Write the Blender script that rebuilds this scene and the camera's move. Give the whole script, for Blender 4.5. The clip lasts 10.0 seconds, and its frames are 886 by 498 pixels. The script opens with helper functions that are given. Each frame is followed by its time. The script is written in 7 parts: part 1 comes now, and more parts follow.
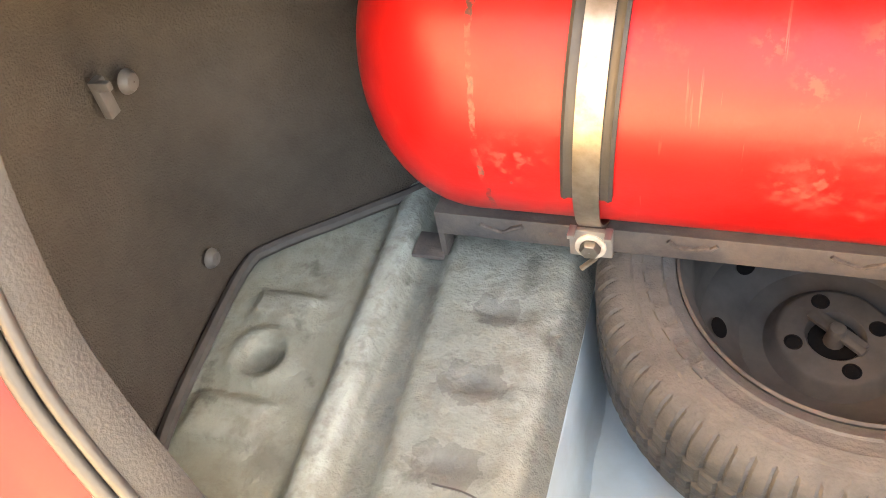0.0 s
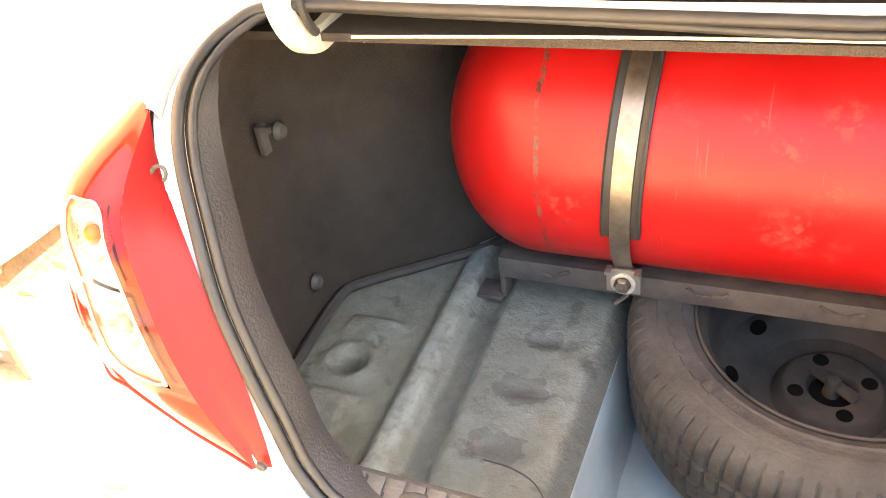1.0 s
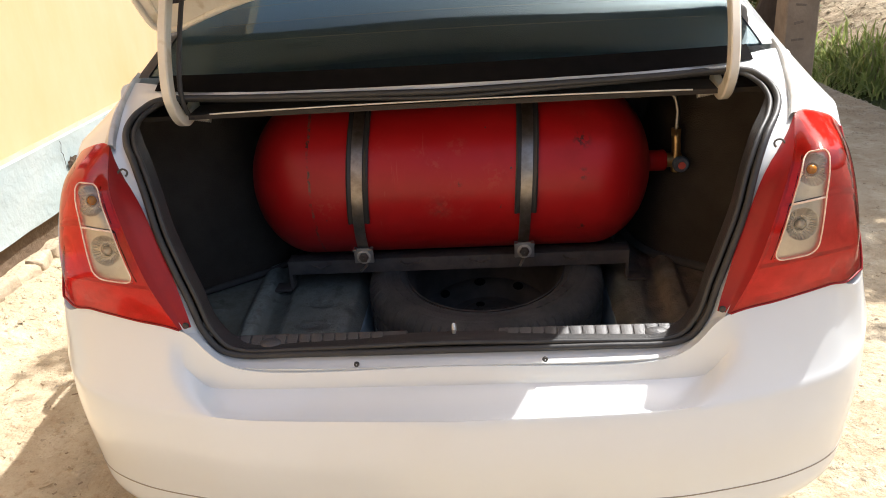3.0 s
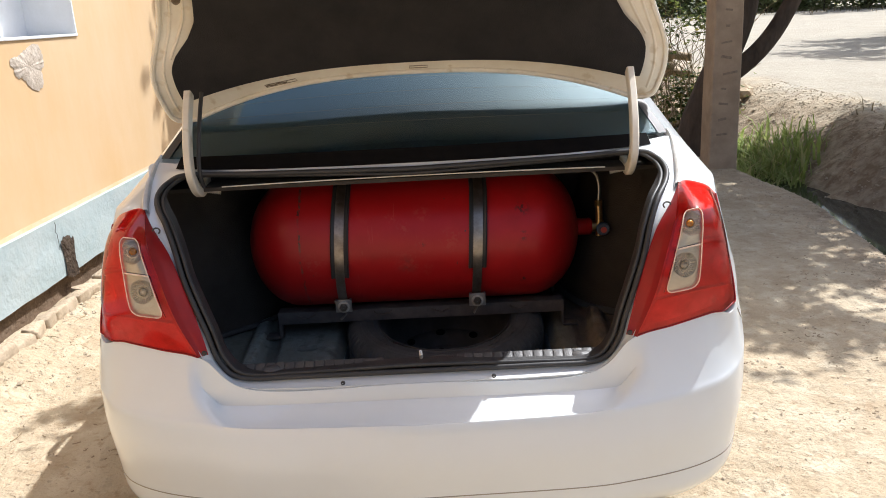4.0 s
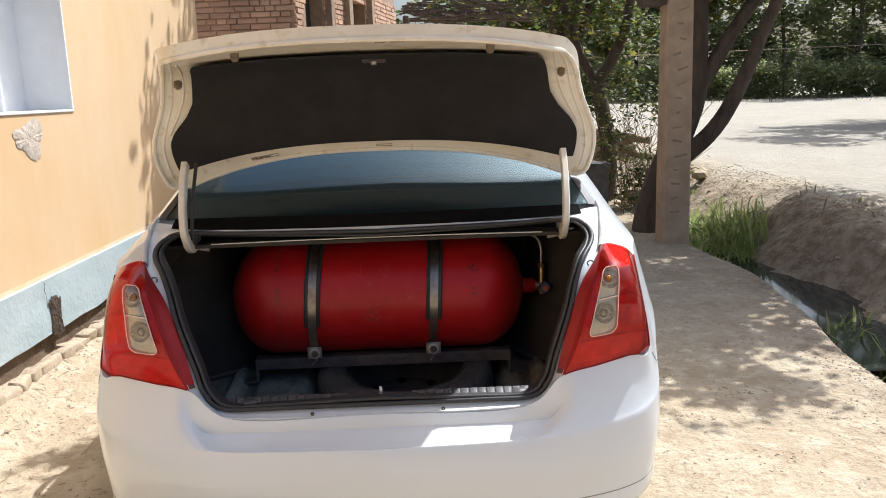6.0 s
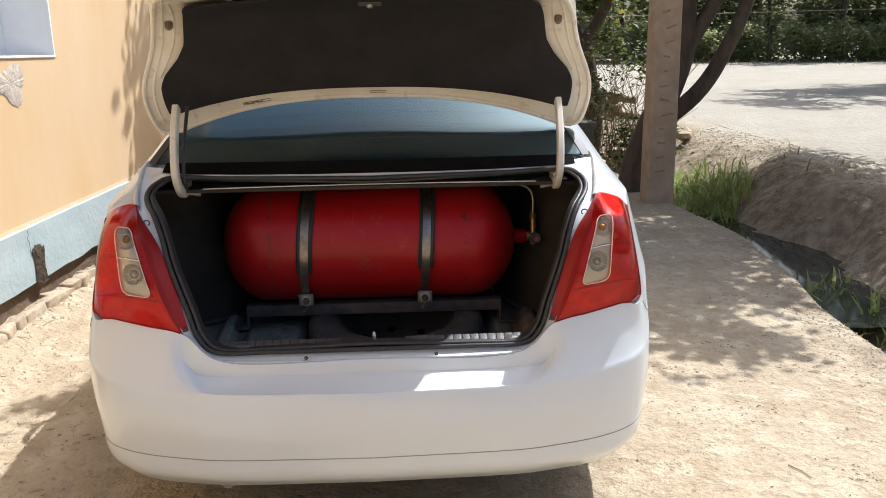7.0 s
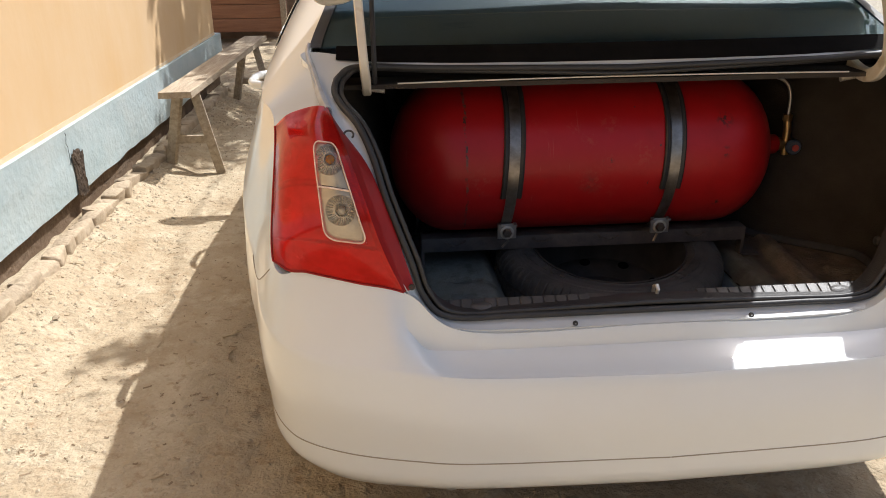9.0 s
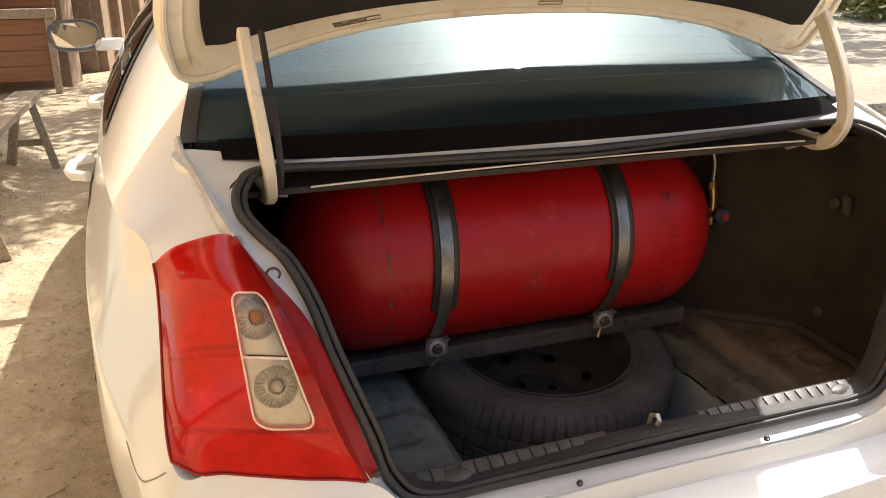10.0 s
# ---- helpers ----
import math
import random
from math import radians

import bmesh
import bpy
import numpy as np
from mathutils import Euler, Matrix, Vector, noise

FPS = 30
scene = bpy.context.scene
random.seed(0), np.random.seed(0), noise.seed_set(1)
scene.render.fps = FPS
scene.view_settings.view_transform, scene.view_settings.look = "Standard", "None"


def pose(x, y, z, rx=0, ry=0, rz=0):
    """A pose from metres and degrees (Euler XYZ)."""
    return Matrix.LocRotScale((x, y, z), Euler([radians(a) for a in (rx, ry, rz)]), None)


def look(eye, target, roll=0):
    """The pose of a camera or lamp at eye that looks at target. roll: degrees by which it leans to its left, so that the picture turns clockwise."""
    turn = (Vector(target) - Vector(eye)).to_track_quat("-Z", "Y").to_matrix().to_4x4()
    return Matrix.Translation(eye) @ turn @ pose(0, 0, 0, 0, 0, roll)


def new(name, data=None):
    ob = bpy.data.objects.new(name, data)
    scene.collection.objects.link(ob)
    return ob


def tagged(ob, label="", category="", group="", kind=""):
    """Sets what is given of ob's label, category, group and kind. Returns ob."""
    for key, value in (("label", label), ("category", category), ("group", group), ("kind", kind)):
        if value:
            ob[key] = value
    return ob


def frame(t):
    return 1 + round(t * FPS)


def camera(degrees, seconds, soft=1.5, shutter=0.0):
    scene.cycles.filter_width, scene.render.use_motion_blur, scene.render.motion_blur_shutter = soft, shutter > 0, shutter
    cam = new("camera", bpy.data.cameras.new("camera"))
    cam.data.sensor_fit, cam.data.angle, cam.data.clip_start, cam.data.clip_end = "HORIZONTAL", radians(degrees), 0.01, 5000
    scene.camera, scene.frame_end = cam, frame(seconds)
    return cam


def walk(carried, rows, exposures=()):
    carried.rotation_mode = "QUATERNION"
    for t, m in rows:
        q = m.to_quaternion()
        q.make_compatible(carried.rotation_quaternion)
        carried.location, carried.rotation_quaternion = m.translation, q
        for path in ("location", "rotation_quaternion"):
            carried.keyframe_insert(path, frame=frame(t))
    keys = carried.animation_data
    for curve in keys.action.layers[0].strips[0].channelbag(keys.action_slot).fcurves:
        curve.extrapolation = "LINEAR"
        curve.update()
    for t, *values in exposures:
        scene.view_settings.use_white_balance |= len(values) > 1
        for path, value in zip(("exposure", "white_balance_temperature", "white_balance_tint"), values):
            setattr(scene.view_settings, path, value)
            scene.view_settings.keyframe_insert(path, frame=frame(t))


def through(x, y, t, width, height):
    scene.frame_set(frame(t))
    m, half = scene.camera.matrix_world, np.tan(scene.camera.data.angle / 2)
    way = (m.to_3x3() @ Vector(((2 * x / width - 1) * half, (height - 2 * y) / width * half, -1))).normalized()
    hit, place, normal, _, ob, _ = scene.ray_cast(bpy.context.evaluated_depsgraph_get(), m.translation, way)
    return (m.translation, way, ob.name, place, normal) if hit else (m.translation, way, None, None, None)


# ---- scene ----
cam = camera(57.8, 10.0, soft=0.95)
PATH = [
    (0, (-0.115, -0.149, 1.242), (-0.729, 1.152, -0.147), -11.7),
    (0.5, (-0.093, -0.252, 1.271), (-0.923, 1.084, 0.036), -11.8),
    (1, (-0.039, -0.407, 1.298), (-0.809, 1.058, 0.176), -8.7),
    (1.5, (-0.009, -0.583, 1.32), (-0.614, 1.035, 0.313), -5.9),
    (2, (0.007, -0.83, 1.343), (-0.365, 0.899, 0.409), -5.9),
    (2.2, (0.019, -0.938, 1.352), (-0.297, 0.819, 0.451), -5.1),
    (2.5, (0.076, -1.092, 1.354), (-0.197, 0.688, 0.484), -4.6),
    (2.7, (0.11, -1.178, 1.361), (-0.108, 0.627, 0.527), -4.2),
    (3.8, (0.091, -1.648, 1.411), (0.035, 0.25, 0.784), -3.7),
    (4, (0.105, -1.724, 1.418), (0.071, 0.192, 0.848), -3.2),
    (4.5, (0.145, -1.913, 1.432), (0.152, 0.038, 0.993), -1.7),
    (5, (0.156, -2.016, 1.444), (0.165, -0.044, 1.109), -2.1),
    (6.5, (0.144, -2.063, 1.427), (0.206, -0.112, 0.993), -1.5),
    (7, (0.113, -2.067, 1.403), (0.195, -0.129, 0.917), -1.0),
    (7.5, (-0.03, -1.986, 1.358), (-0.062, -0.074, 0.772), -0.6),
    (7.8, (-0.182, -1.897, 1.317), (-0.204, -0.01, 0.654), -0.8),
    (8, (-0.257, -1.827, 1.31), (-0.277, 0.044, 0.604), -0.6),
    (8.5, (-0.4, -1.646, 1.29), (-0.404, 0.196, 0.51), -0.4),
    (9, (-0.542, -1.385, 1.313), (-0.397, 0.466, 0.569), -0.7),
    (9.5, (-0.693, -1.138, 1.322), (-0.38, 0.702, 0.604), -0.4),
    (9.8, (-0.715, -1.006, 1.348), (-0.212, 0.794, 0.649), 0.0),
    (10, (-0.727, -0.917, 1.345), (-0.085, 0.854, 0.674), -0.2),
]
EXPOSURES = [(0.0, 4.85, 8600, 10), (0.5, 4.65, 8000, 10), (1.0, 4.15, 7600, 10), (1.5, 3.5, 7300, 10), (2.0, 2.55, 7000, 10), (2.5, 1.65, 6450, 10), (3.0, 1.1, 6150, 10), (4.0, 0.76, 5800, 10), (7.0, .66, 5700, 10), (8.0, 0.54, 5850, 10), (9.0, 0.60, 5980, 10), (9.5, .70, 6250, 10), (9.8, .78, 6250, 10), (10.0, 1.1, 6550, 10)]
walk(cam, [(t, look(eye, target, roll)) for t, eye, target, roll in PATH], EXPOSURES)

# ---------------------------------------------------------------- light
SUN = Vector((0.49, 0.42, 1.0)).normalized()
world = bpy.data.worlds.new("world")
scene.world = world
world.use_nodes = True
wn = world.node_tree
sky = wn.nodes.new("ShaderNodeTexSky")
sky.sky_type = "NISHITA"
sky.sun_disc = False
sky.sun_elevation = math.asin(SUN.z)
sky.sun_rotation = math.atan2(SUN.x, SUN.y)
sky.dust_density = 6.0
wn.nodes["Background"].inputs["Strength"].default_value = 0.115
wn.links.new(sky.outputs["Color"], wn.nodes["Background"].inputs["Color"])
sun = new("sun", bpy.data.lights.new("sun", "SUN"))
sun.data.energy = 4.2
sun.data.angle = radians(0.53)
sun.data.color = (1.0, 0.95, 0.88)
sun.matrix_world = look(SUN * 30, (0, 0, 0))

# ---------------------------------------------------------------- materials


def material(name, color, rough=0.6, metal=0.0, spec=0.5, dark=None, scale=8.0, amount=0.5, bump=0.0, bump_scale=60.0,
             fine=None, coat=0.0, rough_var=0.0, vary=0.0, stretch=(1, 1, 1)):
    """A surface with stains at one scale and grain and relief at a finer one, in metres of the object's own space."""
    m = bpy.data.materials.new(name)
    m.use_nodes = True
    nt = m.node_tree
    b = nt.nodes["Principled BSDF"]
    b.inputs["Base Color"].default_value = (*color, 1)
    b.inputs["Roughness"].default_value = rough
    b.inputs["Metallic"].default_value = metal
    b.inputs["Specular IOR Level"].default_value = spec
    b.inputs["Coat Weight"].default_value = coat
    b.inputs["Coat Roughness"].default_value = 0.08
    co = nt.nodes.new("ShaderNodeTexCoord")
    mp = nt.nodes.new("ShaderNodeMapping")
    mp.inputs["Scale"].default_value = stretch
    nt.links.new(co.outputs["Object"], mp.inputs["Vector"])
    src = None
    if dark is not None:
        n = nt.nodes.new("ShaderNodeTexNoise")
        n.inputs["Scale"].default_value = scale
        n.inputs["Detail"].default_value = 8
        n.inputs["Roughness"].default_value = 0.65
        nt.links.new(mp.outputs["Vector"], n.inputs["Vector"])
        r = nt.nodes.new("ShaderNodeValToRGB")
        r.color_ramp.elements[0].position = 0.5 - 0.5 * (1 - amount) * 0.6
        r.color_ramp.elements[1].position = 0.5 + 0.5 * (1 - amount) * 0.6
        r.color_ramp.elements[0].color = (*dark, 1)
        r.color_ramp.elements[1].color = (*color, 1)
        nt.links.new(n.outputs["Fac"], r.inputs["Fac"])
        src = r.outputs["Color"]
        if rough_var:
            mr = nt.nodes.new("ShaderNodeMapRange")
            mr.inputs["To Min"].default_value = rough + rough_var
            mr.inputs["To Max"].default_value = rough - rough_var
            nt.links.new(n.outputs["Fac"], mr.inputs["Value"])
            nt.links.new(mr.outputs["Result"], b.inputs["Roughness"])
    if fine is not None:
        n2 = nt.nodes.new("ShaderNodeTexNoise")
        n2.inputs["Scale"].default_value = bump_scale * 0.7
        n2.inputs["Detail"].default_value = 5
        nt.links.new(mp.outputs["Vector"], n2.inputs["Vector"])
        r2 = nt.nodes.new("ShaderNodeValToRGB")
        r2.color_ramp.elements[0].position = 0.56
        r2.color_ramp.elements[1].position = 0.68
        nt.links.new(n2.outputs["Fac"], r2.inputs["Fac"])
        mx = nt.nodes.new("ShaderNodeMix")
        mx.data_type = "RGBA"
        if src is None:
            mx.inputs[6].default_value = (*color, 1)
        else:
            nt.links.new(src, mx.inputs[6])
        mx.inputs[7].default_value = (*fine, 1)
        nt.links.new(r2.outputs["Color"], mx.inputs[0])
        src = mx.outputs[2]
    if vary:
        oi = nt.nodes.new("ShaderNodeObjectInfo")
        mv = nt.nodes.new("ShaderNodeMapRange")
        mv.inputs["To Min"].default_value = 1 - vary
        mv.inputs["To Max"].default_value = 1 + vary
        nt.links.new(oi.outputs["Random"], mv.inputs["Value"])
        hs = nt.nodes.new("ShaderNodeHueSaturation")
        nt.links.new(mv.outputs["Result"], hs.inputs["Value"])
        if src is None:
            hs.inputs["Color"].default_value = (*color, 1)
        else:
            nt.links.new(src, hs.inputs["Color"])
        src = hs.outputs["Color"]
    if src is not None:
        nt.links.new(src, b.inputs["Base Color"])
    if bump:
        n3 = nt.nodes.new("ShaderNodeTexNoise")
        n3.inputs["Scale"].default_value = bump_scale
        n3.inputs["Detail"].default_value = 6
        nt.links.new(mp.outputs["Vector"], n3.inputs["Vector"])
        bp = nt.nodes.new("ShaderNodeBump")
        bp.inputs["Strength"].default_value = min(1.0, bump)
        bp.inputs["Distance"].default_value = 0.01 * max(1.0, bump)
        nt.links.new(n3.outputs["Fac"], bp.inputs["Height"])
        nt.links.new(bp.outputs["Normal"], b.inputs["Normal"])
    return m


def mix_rgb(nt, fac, a, b):
    x = nt.nodes.new("ShaderNodeMix")
    x.data_type = "RGBA"
    for k, v in ((0, fac), (6, a), (7, b)):
        if isinstance(v, (tuple, float, int)):
            x.inputs[k].default_value = (*v, 1) if isinstance(v, tuple) else v
        else:
            nt.links.new(v, x.inputs[k])
    return x.outputs[2]


def noise_mask(nt, vec, scale, lo, hi, detail=6, rough=0.6):
    n = nt.nodes.new("ShaderNodeTexNoise")
    n.inputs["Scale"].default_value = scale
    n.inputs["Detail"].default_value = detail
    n.inputs["Roughness"].default_value = rough
    nt.links.new(vec, n.inputs["Vector"])
    r = nt.nodes.new("ShaderNodeMapRange")
    r.inputs["From Min"].default_value, r.inputs["From Max"].default_value = lo, hi
    nt.links.new(n.outputs["Fac"], r.inputs["Value"])
    return r.outputs["Result"]


def maths(nt, op, a, b):
    x = nt.nodes.new("ShaderNodeMath")
    x.operation = op
    for k, v in ((0, a), (1, b)):
        if isinstance(v, (float, int)):
            x.inputs[k].default_value = v
        else:
            nt.links.new(v, x.inputs[k])
    return x.outputs["Value"]


def ground_material():
    """Trodden pale earth: broad tone, drier crusts, dark damp specks and cracked crumbs."""
    m = bpy.data.materials.new("dirt")
    m.use_nodes = True
    nt = m.node_tree
    b = nt.nodes["Principled BSDF"]
    v = nt.nodes.new("ShaderNodeTexCoord").outputs["Object"]
    c = mix_rgb(nt, noise_mask(nt, v, 0.9, .35, .65), (0.392, 0.311, 0.205), (0.455, 0.379, 0.264))
    c = mix_rgb(nt, maths(nt, "MULTIPLY", noise_mask(nt, v, 3.2, .50, .66), .55), c, (0.318, 0.238, 0.147))
    c = mix_rgb(nt, noise_mask(nt, v, 7, .50, .66), c, (0.495, 0.420, 0.299))
    c = mix_rgb(nt, maths(nt, "MULTIPLY", noise_mask(nt, v, 22, .56, .66), .75), c, (0.323, 0.238, 0.147))
    c = mix_rgb(nt, maths(nt, "MULTIPLY", noise_mask(nt, v, 70, .665, .70), .6), c, (0.253, 0.183, 0.109))
    c = mix_rgb(nt, maths(nt, "MULTIPLY", noise_mask(nt, v, 120, .56, .63, 3), .18), c, (0.273, 0.203, 0.123))
    c = mix_rgb(nt, maths(nt, "MULTIPLY", noise_mask(nt, v, 95, .58, .64, 3), .22), c, (0.566, 0.494, 0.365))
    # brown crumbly soil along the ditch
    sep = nt.nodes.new("ShaderNodeSeparateXYZ")
    nt.links.new(v, sep.inputs["Vector"])
    bend = maths(nt, "MULTIPLY", maths(nt, "MAXIMUM", 0.0, maths(nt, "SUBTRACT", 3.55, sep.outputs["Y"])), .137)
    along = maths(nt, "ADD", sep.outputs["X"], bend)
    wob = maths(nt, "ADD", along, maths(nt, "MULTIPLY", noise_mask(nt, v, 1.6, .3, .7), .7))
    soil = maths(nt, "MULTIPLY", maths(nt, "MINIMUM", 1.0, maths(nt, "MAXIMUM", 0.0, maths(nt, "MULTIPLY", maths(nt, "SUBTRACT", wob, 2.75), 3.0))), maths(nt, "MAXIMUM", 0.0, maths(nt, "MINIMUM", 1.0, maths(nt, "MULTIPLY", maths(nt, "SUBTRACT", 4.5, wob), 2.0))))
    c = mix_rgb(nt, soil, c, mix_rgb(nt, noise_mask(nt, v, 9, .4, .62), (0.235, 0.175, 0.115), (0.40, 0.33, 0.235)))
    # the road beyond is greyer
    road = maths(nt, "MAXIMUM", 0.0, maths(nt, "MINIMUM", 1.0, maths(nt, "MULTIPLY", maths(nt, "SUBTRACT", wob, 4.2), 1.5)))
    c = mix_rgb(nt, maths(nt, "MULTIPLY", road, .75), c, mix_rgb(nt, noise_mask(nt, v, 1.3, .35, .65), (0.30, 0.282, 0.235), (0.345, 0.327, 0.277)))
    nt.links.new(c, b.inputs["Base Color"])
    b.inputs["Roughness"].default_value = 0.95
    b.inputs["Specular IOR Level"].default_value = 0.15
    h = maths(nt, "ADD", maths(nt, "MULTIPLY", noise_mask(nt, v, 14, .3, .75, 8), 1.0), maths(nt, "MULTIPLY", noise_mask(nt, v, 45, .56, .72), .24))
    # wheel marks beside the car: long grooves, and short rungs along one side
    off = maths(nt, "ADD", maths(nt, "ADD", sep.outputs["X"], maths(nt, "MULTIPLY", sep.outputs["Y"], .155)), .925)
    band = maths(nt, "LESS_THAN", maths(nt, "ABSOLUTE", off, 0.0), .056)
    grooves = maths(nt, "MULTIPLY", band, maths(nt, "GREATER_THAN", maths(nt, "SINE", maths(nt, "MULTIPLY", off, 225.0), 0.0), .55))
    beside = maths(nt, "LESS_THAN", maths(nt, "ABSOLUTE", maths(nt, "ADD", off, .082), 0.0), .022)
    rungs = maths(nt, "MULTIPLY", beside, maths(nt, "GREATER_THAN", maths(nt, "SINE", maths(nt, "MULTIPLY", sep.outputs["Y"], 215.0), 0.0), .2))
    tread = maths(nt, "MULTIPLY", noise_mask(nt, v, 2.6, .42, .54), maths(nt, "SUBTRACT", maths(nt, "MULTIPLY", rungs, .6), maths(nt, "MULTIPLY", grooves, .55)))
    h = maths(nt, "ADD", h, tread)
    bp = nt.nodes.new("ShaderNodeBump")
    bp.inputs["Strength"].default_value = 1.0
    bp.inputs["Distance"].default_value = 0.017
    nt.links.new(h, bp.inputs["Height"])
    nt.links.new(bp.outputs["Normal"], b.inputs["Normal"])
    return m


def floor_material():
    """Dusty primer: paler on the raised pressings, darker in the low channels, browner to one side."""
    m = bpy.data.materials.new("boot_floor")
    m.use_nodes = True
    nt = m.node_tree
    b = nt.nodes["Principled BSDF"]
    v = nt.nodes.new("ShaderNodeTexCoord").outputs["Object"]
    sep = nt.nodes.new("ShaderNodeSeparateXYZ")
    nt.links.new(v, sep.inputs["Vector"])
    c = mix_rgb(nt, noise_mask(nt, v, 5, .38, .62), (0.165, 0.180, 0.152), (0.235, 0.265, 0.235))
    c = mix_rgb(nt, maths(nt, "MULTIPLY", noise_mask(nt, v, 10, .54, .66), .75), c, (0.120, 0.122, 0.101))
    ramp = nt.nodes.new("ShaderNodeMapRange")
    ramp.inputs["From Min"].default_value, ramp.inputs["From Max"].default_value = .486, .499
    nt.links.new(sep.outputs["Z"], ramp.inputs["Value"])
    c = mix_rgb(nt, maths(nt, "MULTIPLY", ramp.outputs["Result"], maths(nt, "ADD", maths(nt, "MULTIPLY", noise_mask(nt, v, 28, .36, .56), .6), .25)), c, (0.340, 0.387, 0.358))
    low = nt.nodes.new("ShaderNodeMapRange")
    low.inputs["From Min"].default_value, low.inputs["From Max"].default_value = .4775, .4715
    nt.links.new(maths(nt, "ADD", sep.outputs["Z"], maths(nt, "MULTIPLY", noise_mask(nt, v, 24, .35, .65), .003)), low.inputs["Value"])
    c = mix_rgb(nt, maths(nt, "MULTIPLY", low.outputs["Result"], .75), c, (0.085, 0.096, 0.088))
    c = mix_rgb(nt, maths(nt, "MULTIPLY", noise_mask(nt, v, 44, .5, .62), .5), c, (0.165, 0.169, 0.139))
    c = mix_rgb(nt, maths(nt, "MULTIPLY", noise_mask(nt, v, 17, .60, .68), .65), c, (0.075, 0.076, 0.066))
    side = maths(nt, "MINIMUM", 1.0, maths(nt, "MAXIMUM", 0.0, maths(nt, "MULTIPLY", maths(nt, "SUBTRACT", maths(nt, "ADD", sep.outputs["X"], maths(nt, "MULTIPLY", noise_mask(nt, v, 6, .3, .7), .12)), .40), 6.0)))
    c = mix_rgb(nt, maths(nt, "MULTIPLY", side, .8), c, mix_rgb(nt, noise_mask(nt, v, 13, .4, .6), (0.125, 0.083, 0.053), (0.26, 0.185, 0.125)))
    # dark rubber pads pressed into the raised panel, with uneven edges
    ax = maths(nt, "ABSOLUTE", maths(nt, "SUBTRACT", sep.outputs["X"], .005), 0.0)
    for place, wide in ((.25, .034), (.36, .036), (.47, .030)):
        px = maths(nt, "MULTIPLY", maths(nt, "SUBTRACT", ax, .358), .62)
        far = maths(nt, "ADD", maths(nt, "MULTIPLY", px, px), maths(nt, "POWER", maths(nt, "ABSOLUTE", maths(nt, "SUBTRACT", sep.outputs["Y"], place), 0.0), 2.0))
        blot = maths(nt, "LESS_THAN", maths(nt, "ADD", maths(nt, "SQRT", far, 0.0), maths(nt, "MULTIPLY", noise_mask(nt, v, 45, .35, .65), .016)), wide)
        c = mix_rgb(nt, maths(nt, "MULTIPLY", blot, .45), c, (0.085, 0.082, 0.075))
    nt.links.new(c, b.inputs["Base Color"])
    b.inputs["Roughness"].default_value = 0.62
    bp = nt.nodes.new("ShaderNodeBump")
    bp.inputs["Strength"].default_value = 0.4
    bp.inputs["Distance"].default_value = 0.003
    nt.links.new(maths(nt, "ADD", noise_mask(nt, v, 120, .3, .7), maths(nt, "MULTIPLY", noise_mask(nt, v, 30, .4, .6), 1.5)), bp.inputs["Height"])
    nt.links.new(bp.outputs["Normal"], b.inputs["Normal"])
    return m


